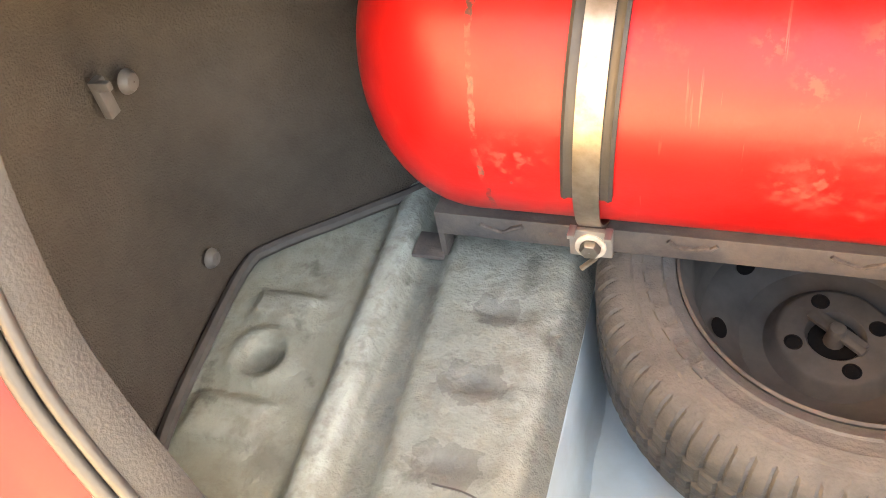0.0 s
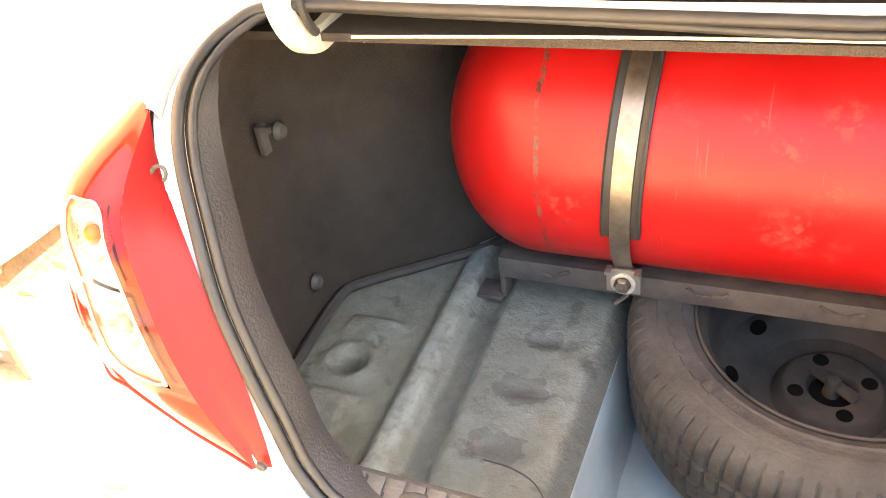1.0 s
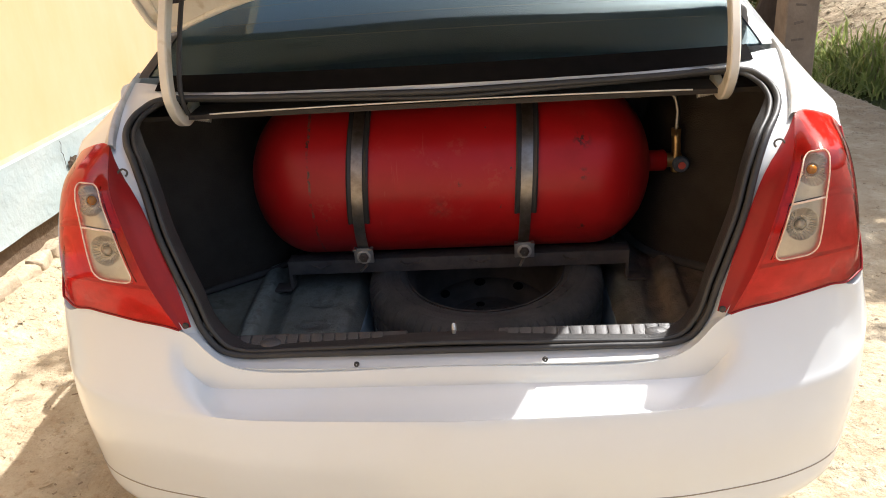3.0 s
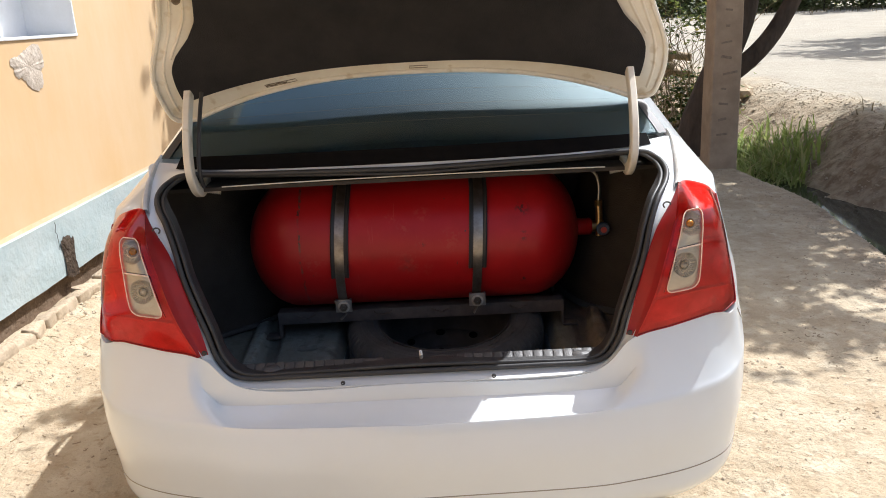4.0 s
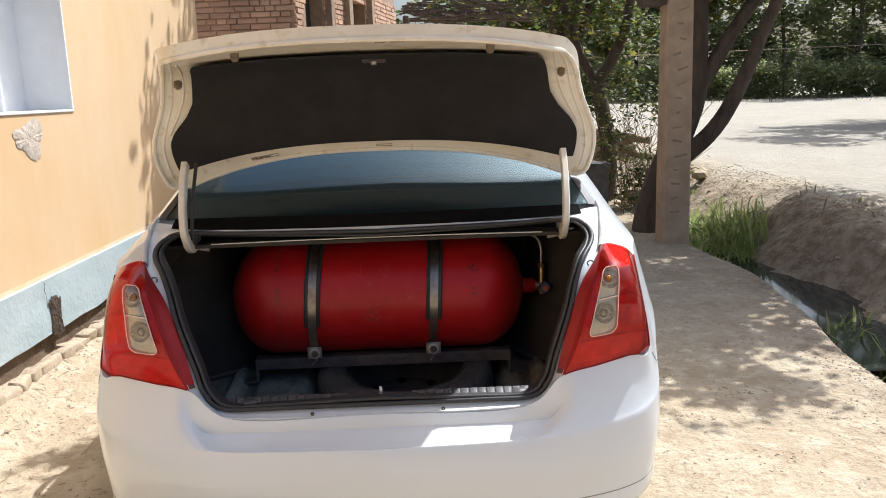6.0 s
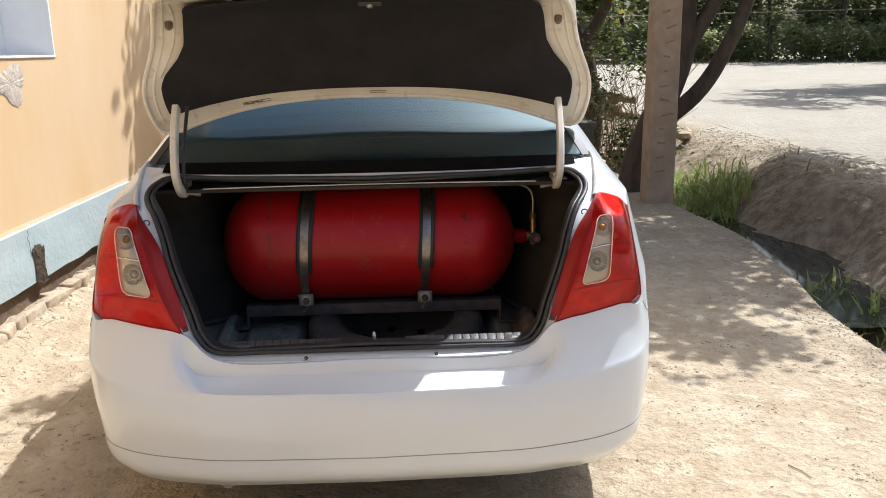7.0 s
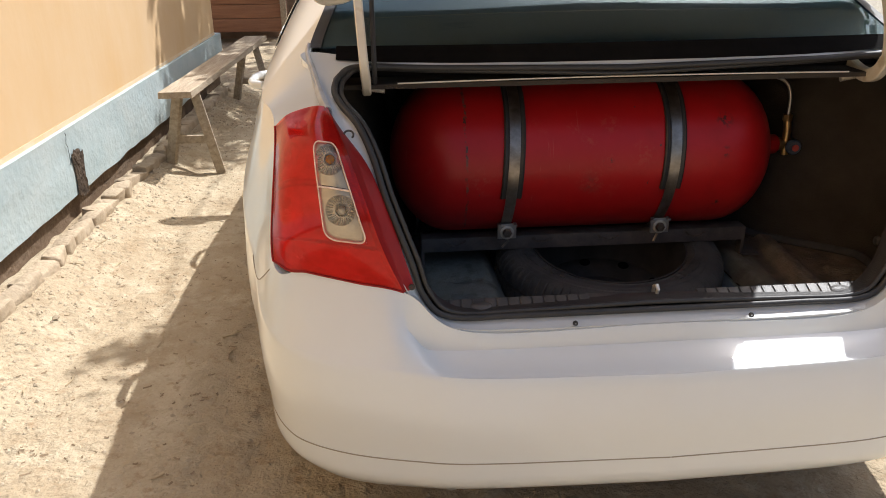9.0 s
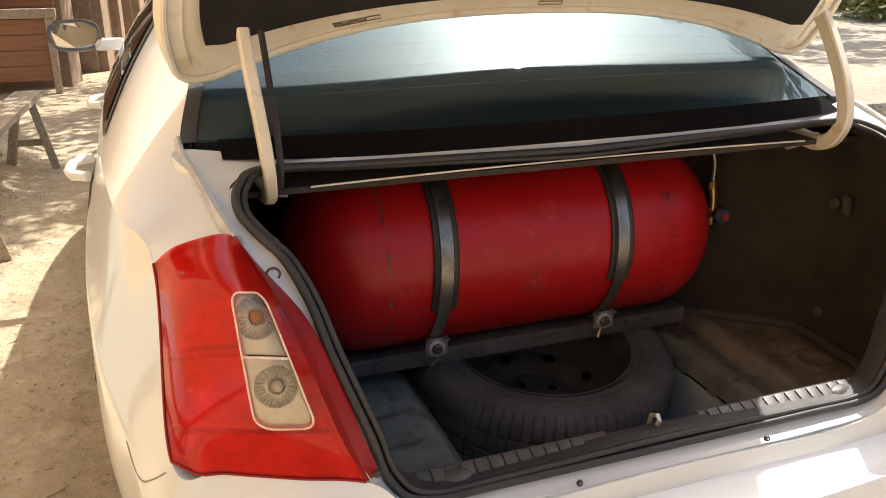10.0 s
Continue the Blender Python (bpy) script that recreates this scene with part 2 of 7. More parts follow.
def red_material():
    """Red enamel: cloudy grime, pink rubbed scuffs, dark chips, and a chipped seam where one dome begins."""
    m = bpy.data.materials.new("tank_red")
    m.use_nodes = True
    nt = m.node_tree
    b = nt.nodes["Principled BSDF"]
    v = nt.nodes.new("ShaderNodeTexCoord").outputs["Object"]

    def near(place, size, soft=.5):
        """One at a spot of the paint, ragged towards its edge."""
        d = nt.nodes.new("ShaderNodeVectorMath")
        d.operation = "DISTANCE"
        nt.links.new(v, d.inputs[0])
        d.inputs[1].default_value = place
        r = nt.nodes.new("ShaderNodeMapRange")
        r.inputs["From Min"].default_value, r.inputs["From Max"].default_value = size, size * soft
        nt.links.new(d.outputs["Value"], r.inputs["Value"])
        return r.outputs["Result"]

    c = mix_rgb(nt, noise_mask(nt, v, 5, .35, .65), (0.385, 0.0062, 0.0072), (0.445, 0.0098, 0.0105))
    c = mix_rgb(nt, maths(nt, "MULTIPLY", noise_mask(nt, v, 9, .52, .70), .35), c, (0.23, 0.006, 0.004))
    scuff = maths(nt, "MULTIPLY", noise_mask(nt, v, 8, .60, .72), noise_mask(nt, v, 55, .48, .64))
    for place, size in (((-.034, .447, .736), .045), ((.010, .446, .785), .026), ((.010, .477, .871), .030), ((-.079, .474, .866), .022), ((-.042, .460, .837), .026), ((-.303, .446, .74), .045), ((.09, .45, .80), .04)):
        scuff = maths(nt, "MAXIMUM", scuff, maths(nt, "MULTIPLY", near(place, size, .3), noise_mask(nt, v, 95, .50, .60)))
    c = mix_rgb(nt, maths(nt, "MULTIPLY", scuff, .30), c, (0.42, 0.10, 0.07))
    c = mix_rgb(nt, maths(nt, "MULTIPLY", near((-.037, .447, .730), .035, .1), maths(nt, "MULTIPLY", noise_mask(nt, v, 40, .45, .6), .55)), c, (0.10, 0.045, 0.035))
    c = mix_rgb(nt, noise_mask(nt, v, 30, .735, .755, 2), c, (0.10, 0.035, 0.03))
    for place, size in (((.294, .478, .872), .026), ((.294, .449, .800), .018), ((.295, .472, .664), .016), ((.005, .446, .784), .016)):
        c = mix_rgb(nt, maths(nt, "MULTIPLY", near(place, size, .2), noise_mask(nt, v, 75, .50, .58)), c, (0.055, 0.022, 0.018))
    sep = nt.nodes.new("ShaderNodeSeparateXYZ")
    nt.links.new(v, sep.inputs["Vector"])
    wander = maths(nt, "MULTIPLY", maths(nt, "SUBTRACT", noise_mask(nt, v, 22, .2, .8), .5), .012)
    off = maths(nt, "ABSOLUTE", maths(nt, "ADD", maths(nt, "ADD", sep.outputs["X"], wander), .338), 0.0)
    band = maths(nt, "LESS_THAN", off, .0030)
    chips = maths(nt, "MULTIPLY", maths(nt, "MULTIPLY", band, noise_mask(nt, v, 14, .43, .50)), noise_mask(nt, v, 100, .40, .50))
    c = mix_rgb(nt, chips, c, mix_rgb(nt, noise_mask(nt, v, 60, .45, .6), (0.07, 0.028, 0.022), (0.17, 0.065, 0.045)))
    fine = nt.nodes.new("ShaderNodeMapping")
    fine.inputs["Rotation"].default_value = (0, .6, 0)
    fine.inputs["Scale"].default_value = (220, 12, 12)
    nt.links.new(v, fine.inputs["Vector"])
    hair = maths(nt, "MULTIPLY", noise_mask(nt, fine.outputs["Vector"], 1.0, .70, .74, 2), noise_mask(nt, v, 7, .5, .62))
    c = mix_rgb(nt, maths(nt, "MULTIPLY", hair, .28), c, (0.52, 0.16, 0.12))
    nt.links.new(c, b.inputs["Base Color"])
    nt.links.new(maths(nt, "ADD", maths(nt, "MULTIPLY", scuff, .25), maths(nt, "ADD", maths(nt, "MULTIPLY", noise_mask(nt, v, 18, .3, .7), .12), .34)), b.inputs["Roughness"])
    b.inputs["Specular IOR Level"].default_value = 0.35
    b.inputs["Coat Weight"].default_value = 0.06
    b.inputs["Coat Roughness"].default_value = 0.25
    bp = nt.nodes.new("ShaderNodeBump")
    bp.inputs["Strength"].default_value = 0.12
    bp.inputs["Distance"].default_value = 0.003
    nt.links.new(noise_mask(nt, v, 26, .3, .7), bp.inputs["Height"])
    nt.links.new(bp.outputs["Normal"], b.inputs["Normal"])
    return m


M_PAINT = material("white_paint", (0.705, 0.74, 0.745), 0.28, coat=0.7, dark=(0.675, 0.70, 0.695), scale=2.5, amount=0.2, bump=0.02, bump_scale=3)
M_INNER = material("lid_inner_paint", (0.80, 0.765, 0.665), 0.45, coat=0.2, dark=(0.64, 0.565, 0.43), scale=7, amount=0.2, fine=(0.60, 0.52, 0.38), bump_scale=40)
M_BLACK = material("black_plastic", (0.026, 0.025, 0.025), 0.55, dark=(0.034, 0.031, 0.028), scale=14, bump=0.2, bump_scale=300)
M_RUBBER = material("black_rubber", (0.023, 0.0225, 0.022), 0.5, dark=(0.034, 0.0325, 0.031), scale=20, bump=0.08, bump_scale=150)
M_FELT = material("black_felt", (0.027, 0.026, 0.027), 0.95, spec=0.1, dark=(0.037, 0.035, 0.035), scale=9, bump=0.5, bump_scale=400)
M_LINING = material("boot_lining", (0.053, 0.044, 0.036), 0.9, spec=0.2, dark=(0.070, 0.059, 0.048), scale=10, bump=0.5, bump_scale=350)
M_RED = red_material()
M_STEEL = material("strap_steel", (0.38, 0.345, 0.30), 0.36, metal=0.9, dark=(0.17, 0.14, 0.11), scale=16, rough_var=0.1)
M_BOLT = material("zinc", (0.66, 0.64, 0.58), 0.45, metal=0.5, dark=(0.45, 0.4, 0.33), scale=60)
M_FRAME = material("frame_paint", (0.06, 0.055, 0.055), 0.6, dark=(0.12, 0.1, 0.085), scale=18, bump=0.3, bump_scale=80)
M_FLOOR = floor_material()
M_HEM = material("hem", (0.075, 0.072, 0.068), 0.8, dark=(0.05, 0.046, 0.042), scale=20)
M_CLIP = material("clip", (0.11, 0.10, 0.092), 0.5, dark=(0.075, 0.068, 0.06), scale=40)
M_TRIM = material("trim_plastic", (0.026, 0.025, 0.024), 0.5, dark=(0.045, 0.040, 0.035), scale=16, bump=0.05, bump_scale=300)
M_WELL = material("well_paint", (0.42, 0.56, 0.64), 0.4, dark=(0.30, 0.34, 0.35), scale=5, amount=0.2)
M_TYRE = material("tyre", (0.045, 0.046, 0.045), 0.8, dark=(0.100, 0.098, 0.091), scale=14, amount=0.3, bump=0.3, bump_scale=200)
M_RIM = material("rim_black", (0.038, 0.036, 0.035), 0.65, spec=0.25, dark=(0.092, 0.084, 0.076), scale=11, amount=0.3)
M_BRASS = material("brass", (0.6, 0.42, 0.18), 0.35, metal=0.9, dark=(0.35, 0.22, 0.1), scale=50)
M_PIPE = material("pipe", (0.35, 0.34, 0.32), 0.4, metal=0.8)
M_BLUE = material("knob_blue", (0.09, 0.13, 0.19), 0.5, dark=(0.05, 0.06, 0.08), scale=60)
M_GREYRED = material("knob_red", (0.5, 0.08, 0.06), 0.5)
M_GROUND = ground_material()
M_WALL = material("ochre_plaster", (0.60, 0.395, 0.195), 0.9, spec=0.2, dark=(0.64, 0.48, 0.30), scale=1.3, amount=0.3, bump=0.10, bump_scale=25, stretch=(1, 1, .45))
M_PLINTH = material("plinth_blue", (0.345, 0.425, 0.44), 0.9, spec=0.2, dark=(0.44, 0.485, 0.475), scale=3, amount=0.3, bump=0.5, bump_scale=30)
M_WHITEWASH = material("whitewash", (0.80, 0.81, 0.82), 0.9, spec=0.2, dark=(0.66, 0.66, 0.64), scale=3, amount=0.2, bump=0.3, bump_scale=20)
M_PATCH = material("bare_render", (0.56, 0.48, 0.39), 0.95, dark=(0.40, 0.33, 0.25), scale=22, bump=0.7, bump_scale=40)
M_WOOD = material("weathered_wood", (0.49, 0.42, 0.31), 0.85, dark=(0.24, 0.18, 0.12), scale=7, amount=0.2, bump=0.4, bump_scale=40, stretch=(6, 0.6, 6))
M_BARK = material("bark", (0.13, 0.095, 0.065), 0.95, dark=(0.05, 0.036, 0.026), scale=12, amount=0.3, bump=1.5, bump_scale=30, stretch=(1, 1, 0.35))
M_POLE = material("concrete_pole", (0.45, 0.335, 0.22), 0.9, dark=(0.33, 0.24, 0.155), scale=6, bump=0.4, bump_scale=60)
M_BRICK = material("mud_brick", (0.52, 0.345, 0.235), 0.9, dark=(0.42, 0.265, 0.175), scale=5, bump=0.4, bump_scale=40, vary=0.22)
M_MORTAR = material("mortar", (0.38, 0.265, 0.18), 0.95, dark=(0.28, 0.19, 0.13), scale=10)
M_WATER = material("water", (0.03, 0.035, 0.03), 0.06)


M_FOOTING = material("earth_footing", (0.20, 0.145, 0.10), 0.95, spec=0.1, dark=(0.13, 0.09, 0.06), scale=6, amount=0.3, bump=1.0, bump_scale=40)
M_BREAK = material("broken_earth", (0.10, 0.075, 0.055), 0.95, spec=0.1, dark=(0.05, 0.038, 0.03), scale=30, bump=1.5, bump_scale=50)
M_SILL = material("sill_plastic", (0.060, 0.058, 0.057), 0.45, dark=(0.09, 0.084, 0.078), scale=16, bump=0.15, bump_scale=300)
M_SEAM = material("seam", (0.30, 0.27, 0.22), 0.8)
M_WELD = material("weld", (0.05, 0.04, 0.035), 0.7, dark=(0.14, 0.11, 0.09), scale=60)
M_LIMELINE = material("lime_line", (0.66, 0.56, 0.42), 0.9, spec=0.2, dark=(0.66, 0.46, 0.24), scale=9, amount=0.2)
M_STAND = material("stand_wood", (0.27, 0.235, 0.19), 0.8, dark=(0.19, 0.16, 0.13), scale=9, bump=0.4, bump_scale=60, stretch=(3, 3, 0.5))
M_STOP = material("rubber_brown", (0.20, 0.15, 0.10), 0.7, dark=(0.12, 0.09, 0.06), scale=40)
M_POLEMARK = material("pole_mark", (0.31, 0.235, 0.16), 0.95, dark=(0.22, 0.165, 0.115), scale=40, bump=0.6, bump_scale=60)
M_EDGE = material("edging_brick", (0.43, 0.35, 0.25), 0.95, spec=0.1, dark=(0.34, 0.27, 0.185), scale=14, bump=0.8, bump_scale=50, vary=0.10)
M_CLOD = material("clod", (0.45, 0.38, 0.28), 0.95, spec=0.1, dark=(0.36, 0.295, 0.21), scale=3)
M_STRAW = material("straw", (0.48, 0.40, 0.24), 0.8, dark=(0.28, 0.2, 0.12), scale=5)
M_GREYBLOCK = material("grey_concrete", (0.13, 0.125, 0.115), 0.9, dark=(0.08, 0.075, 0.068), scale=9, bump=0.5, bump_scale=40)
M_LOG = material("pale_log", (0.50, 0.40, 0.26), 0.85, dark=(0.33, 0.24, 0.15), scale=6, bump=0.4, bump_scale=30)
M_REDWOOD = material("red_brown_boards", (0.33, 0.17, 0.095), 0.85, dark=(0.22, 0.105, 0.06), scale=6, amount=0.3, bump=0.4, bump_scale=30, stretch=(0.5, 4, 6))
M_BRICKPLAIN = material("brick_side", (0.36, 0.27, 0.18), 0.9, dark=(0.24, 0.17, 0.115), scale=9, bump=1.0, bump_scale=14)


def leaf_material(name, a, b, c, through=0.45):
    """Leaves: colour by leaf, lit through from behind."""
    m = bpy.data.materials.new(name)
    m.use_nodes = True
    nt = m.node_tree
    bs = nt.nodes["Principled BSDF"]
    geo, ramp = nt.nodes.new("ShaderNodeNewGeometry"), nt.nodes.new("ShaderNodeValToRGB")
    ramp.color_ramp.elements[0].color, ramp.color_ramp.elements[1].color = (*a, 1), (*c, 1)
    e = ramp.color_ramp.elements.new(0.75)
    e.color = (*b, 1)
    nt.links.new(geo.outputs["Random Per Island"], ramp.inputs["Fac"])
    nt.links.new(ramp.outputs["Color"], bs.inputs["Base Color"])
    bs.inputs["Roughness"].default_value = 0.55
    bs.inputs["Specular IOR Level"].default_value = 0.3
    tl, mix = nt.nodes.new("ShaderNodeBsdfTranslucent"), nt.nodes.new("ShaderNodeMixShader")
    nt.links.new(ramp.outputs["Color"], tl.inputs["Color"])
    mix.inputs["Fac"].default_value = through
    nt.links.new(bs.outputs["BSDF"], mix.inputs[1])
    nt.links.new(tl.outputs["BSDF"], mix.inputs[2])
    nt.links.new(mix.outputs["Shader"], nt.nodes["Material Output"].inputs["Surface"])
    return m


M_LEAF = leaf_material("leaf", (0.055, 0.080, 0.022), (0.125, 0.155, 0.040), (0.34, 0.29, 0.06))
# far leaves: haze and backlight put into a paler grey-green, more translucent colour
M_LEAFHAZY = leaf_material("leaf_hazy", (0.26, 0.29, 0.12), (0.35, 0.37, 0.17), (0.42, 0.40, 0.22), 0.72)
M_GRASS = leaf_material("grass", (0.22, 0.28, 0.07), (0.32, 0.38, 0.12), (0.46, 0.42, 0.19), 0.55)
M_DRYGRASS = leaf_material("dry_grass", (0.20, 0.15, 0.08), (0.32, 0.25, 0.13), (0.16, 0.17, 0.07))


def thin_glass(name, tint, rough=0.0, ior=1.5):
    """A thin pane: it lets light through, tinted, and mirrors by its angle."""
    m = bpy.data.materials.new(name)
    m.use_nodes = True
    nt = m.node_tree
    nt.nodes.remove(nt.nodes["Principled BSDF"])
    tr, gl = nt.nodes.new("ShaderNodeBsdfTransparent"), nt.nodes.new("ShaderNodeBsdfGlossy")
    mix, fr = nt.nodes.new("ShaderNodeMixShader"), nt.nodes.new("ShaderNodeFresnel")
    tr.inputs["Color"].default_value = (*tint, 1)
    gl.inputs["Roughness"].default_value = rough
    fr.inputs["IOR"].default_value = ior
    nt.links.new(fr.outputs["Fac"], mix.inputs["Fac"])
    nt.links.new(tr.outputs["BSDF"], mix.inputs[1])
    nt.links.new(gl.outputs["BSDF"], mix.inputs[2])
    nt.links.new(mix.outputs["Shader"], nt.nodes["Material Output"].inputs["Surface"])
    return m


M_GLASS = thin_glass("car_glass", (0.80, 0.86, 0.87), 0.0, 1.5)


def dusty_glass():
    """A windscreen with a film of dust that scatters the sun into the car."""
    m = thin_glass("dusty_windscreen", (0.80, 0.88, 0.90))
    nt = m.node_tree
    old = nt.nodes["Material Output"].inputs["Surface"].links[0].from_socket
    tl, mix = nt.nodes.new("ShaderNodeBsdfTranslucent"), nt.nodes.new("ShaderNodeMixShader")
    tl.inputs["Color"].default_value = (0.86, 0.90, 0.90, 1)
    co = nt.nodes.new("ShaderNodeTexCoord").outputs["Object"]
    fac = maths(nt, "ADD", maths(nt, "MULTIPLY", noise_mask(nt, co, 4, .35, .65), .14), .50)
    nt.links.new(fac, mix.inputs["Fac"])
    nt.links.new(old, mix.inputs[1])
    nt.links.new(tl.outputs["BSDF"], mix.inputs[2])
    nt.links.new(mix.outputs["Shader"], nt.nodes["Material Output"].inputs["Surface"])
    return m


def rear_glass():
    """The rear window: a clear mirror by its angle, with a faint dusty sheen."""
    m = thin_glass("rear_glass", (0.80, 0.88, 0.88), 0.0, 1.62)
    nt = m.node_tree
    last = nt.nodes["Material Output"].inputs["Surface"].links[0].from_node
    last.inputs[2].links[0].from_node.inputs["Color"].default_value = (0.54, 0.69, 0.74, 1)
    sharp = last.inputs[2].links[0].from_socket
    soft, mix = nt.nodes.new("ShaderNodeBsdfGlossy"), nt.nodes.new("ShaderNodeMixShader")
    soft.inputs["Roughness"].default_value = 0.42
    soft.inputs["Color"].default_value = (0.78, 0.95, 1.0, 1)
    mix.inputs["Fac"].default_value = 0.20
    nt.links.new(sharp, mix.inputs[1])
    nt.links.new(soft.outputs["BSDF"], mix.inputs[2])
    nt.links.new(mix.outputs["Shader"], last.inputs[2])
    return m


M_REARGLASS = rear_glass()
M_SIDEGLASS = thin_glass("side_glass", (0.30, 0.34, 0.34), 0.0, 1.6)
M_WINDSCREEN = dusty_glass()
M_HEADLINER = material("headliner", (0.45, 0.45, 0.43), 0.95, dark=(0.38, 0.38, 0.36), scale=6, bump=0.3, bump_scale=300)
M_LAMPRED = thin_glass("lamp_red", (0.97, 0.145, 0.120), 0.08, 1.42)
M_HOUSING = material("lamp_housing", (0.82, 0.76, 0.72), 0.4, dark=(0.60, 0.54, 0.50), scale=18, amount=0.4)
M_LAMPDARK = material("lamp_dark_red", (0.32, 0.012, 0.011), 0.42, spec=0.3, dark=(0.23, 0.010, 0.010), scale=9)
M_LAMPCLEAR = thin_glass("lamp_clear", (0.93, 0.9, 0.84), 0.04, 1.45)
M_REFLECT = material("reflector", (0.72, 0.68, 0.59), 0.28, metal=0.3, dark=(0.62, 0.57, 0.48), scale=40)
M_LENSRIM = material("lens_rim", (0.85, 0.72, 0.58), 0.3, dark=(0.62, 0.40, 0.28), scale=40)
M_CHROME = material("wheel_silver", (0.5, 0.5, 0.5), 0.35, metal=0.8, dark=(0.3, 0.28, 0.25), scale=20)
M_AMBER = material("amber", (0.6, 0.26, 0.03), 0.25)
M_MIRROR = material("mirror_glass", (0.8, 0.82, 0.84), 0.03, metal=1.0)
M_GUTTER = material("gutter_paint", (0.60, 0.61, 0.60), 0.4, coat=0.3, dark=(0.40, 0.38, 0.34), scale=25, amount=0.2)
M_HOLE = material("dark_opening", (0.006, 0.006, 0.006), 0.95, spec=0.05, dark=(0.009, 0.008, 0.008), scale=30)
M_CHIP = material("leaf_chip", (0.31, 0.235, 0.155), 0.85, spec=0.2, dark=(0.20, 0.145, 0.09), scale=3)
M_JOINT = material("joint", (0.05, 0.046, 0.04), 0.8, dark=(0.11, 0.1, 0.08), scale=30)


# ---------------------------------------------------------------- mesh helpers
def finish(name, bm, mat, smooth=True, angle=40):
    me = bpy.data.meshes.new(name)
    bmesh.ops.recalc_face_normals(bm, faces=bm.faces)
    bm.to_mesh(me)
    bm.free()
    for mt in mat if isinstance(mat, (list, tuple)) else [mat]:
        me.materials.append(mt)
    if smooth:
        me.polygons.foreach_set("use_smooth", [True] * len(me.polygons))
        me.set_sharp_from_angle(angle=radians(angle))
    return me


def part(name, bm, mat, parent, label="", smooth=True, angle=40):
    ob = new(name, finish(name, bm, mat, smooth, angle))
    ob.parent = parent
    return tagged(ob, label)


def thing(name, label, category, at=(0, 0, 0), group="", kind=""):
    ob = new(name)
    ob.location = at
    return tagged(ob, label, category, group, kind)


def solo(name, bm, mat, label, category="", group="", kind="", smooth=True, angle=40):
    return tagged(new(name, finish(name, bm, mat, smooth, angle)), label, category, group, kind)


def box(bm, lo, hi, bevel=0.0, m=None):
    g = bmesh.ops.create_cube(bm, size=1.0)["verts"]
    lo, hi = Vector(lo), Vector(hi)
    for v in g:
        v.co = Vector([(lo[k] + hi[k]) / 2 + v.co[k] * (hi[k] - lo[k]) for k in range(3)])
    if bevel:
        es = list({e for v in g for e in v.link_edges})
        r = bmesh.ops.bevel(bm, geom=es, offset=bevel, segments=2, affect="EDGES", profile=0.6)
        g = list({v for fc in r["faces"] for v in fc.verts} | {v for v in g if v.is_valid})
    if m is not None:
        for v in g:
            v.co = m @ v.co
    return g


def grid(bm, rows, close_u=False, close_v=False):
    vs = [[bm.verts.new(p) for p in r] for r in rows]
    nu, nv = len(vs), len(vs[0])
    for i in range(nu - (0 if close_u else 1)):
        for j in range(nv - (0 if close_v else 1)):
            a, b = vs[i][j], vs[(i + 1) % nu][j]
            c, d = vs[(i + 1) % nu][(j + 1) % nv], vs[i][(j + 1) % nv]
            bm.faces.new((a, b, c, d))
    return vs


def spline(pts, n):
    """n points along a smooth curve through pts, evenly by parameter."""
    p = [Vector(q) for q in pts]
    out = []
    for k in range(n):
        t = k / (n - 1) * (len(p) - 1)
        i = min(int(t), len(p) - 2)
        u = t - i
        a, b = p[i], p[i + 1]
        ta = (p[i + 1] - p[i - 1]) / 2 if i > 0 else b - a
        tb = (p[i + 2] - p[i]) / 2 if i + 2 < len(p) else b - a
        out.append(a * (2 * u**3 - 3 * u**2 + 1) + ta * (u**3 - 2 * u**2 + u) + b * (-2 * u**3 + 3 * u**2) + tb * (u**3 - u**2))
    return out


def tube(bm, pts, r, sides=8, caps=True, squash=None, up=None):
    """A tube along pts; r a number or one for each point; squash: the two half-axes' factors."""
    pts = [Vector(p) for p in pts]
    rows = []
    ref = Vector(up) if up else None
    for i, p in enumerate(pts):
        d = (pts[min(i + 1, len(pts) - 1)] - pts[max(i - 1, 0)]).normalized()
        if ref is None:
            ref = d.orthogonal().normalized()
        side = d.cross(ref)
        if side.length < 1e-5:
            side = d.orthogonal()
        side.normalize()
        upv = side.cross(d).normalized()
        if not up:
            ref = upv
        rr = r[i] if isinstance(r, (list, tuple)) else r
        a, b = squash or (1, 1)
        rows.append([p + side * (math.cos(2 * math.pi * k / sides) * rr * a) + upv * (math.sin(2 * math.pi * k / sides) * rr * b) for k in range(sides)])
    vs = grid(bm, rows, close_v=True)
    if caps:
        bm.faces.new(list(reversed(vs[0])))
        bm.faces.new(vs[-1])
    return vs


def lathe(bm, profile, segs=48, m=None):
    """profile: (radius, height) pairs, turned round z."""
    rows = []
    for r, h in profile:
        rows.append([Vector((r * math.cos(2 * math.pi * k / segs), r * math.sin(2 * math.pi * k / segs), h)) for k in range(segs)])
    if m is not None:
        rows = [[m @ p for p in r] for r in rows]
    return grid(bm, rows, close_v=True)


def solidify(bm, depth):
    bmesh.ops.recalc_face_normals(bm, faces=bm.faces)
    bmesh.ops.solidify(bm, geom=bm.faces[:], thickness=depth)


def mirrored(p):
    return Vector((-p[0], p[1], p[2]))


# ---------------------------------------------------------------- the car: rear centre at x = 0, y = 0; it faces +y
car = thing("car", "white four-door saloon car with its boot lid open, dusty paint", "car")

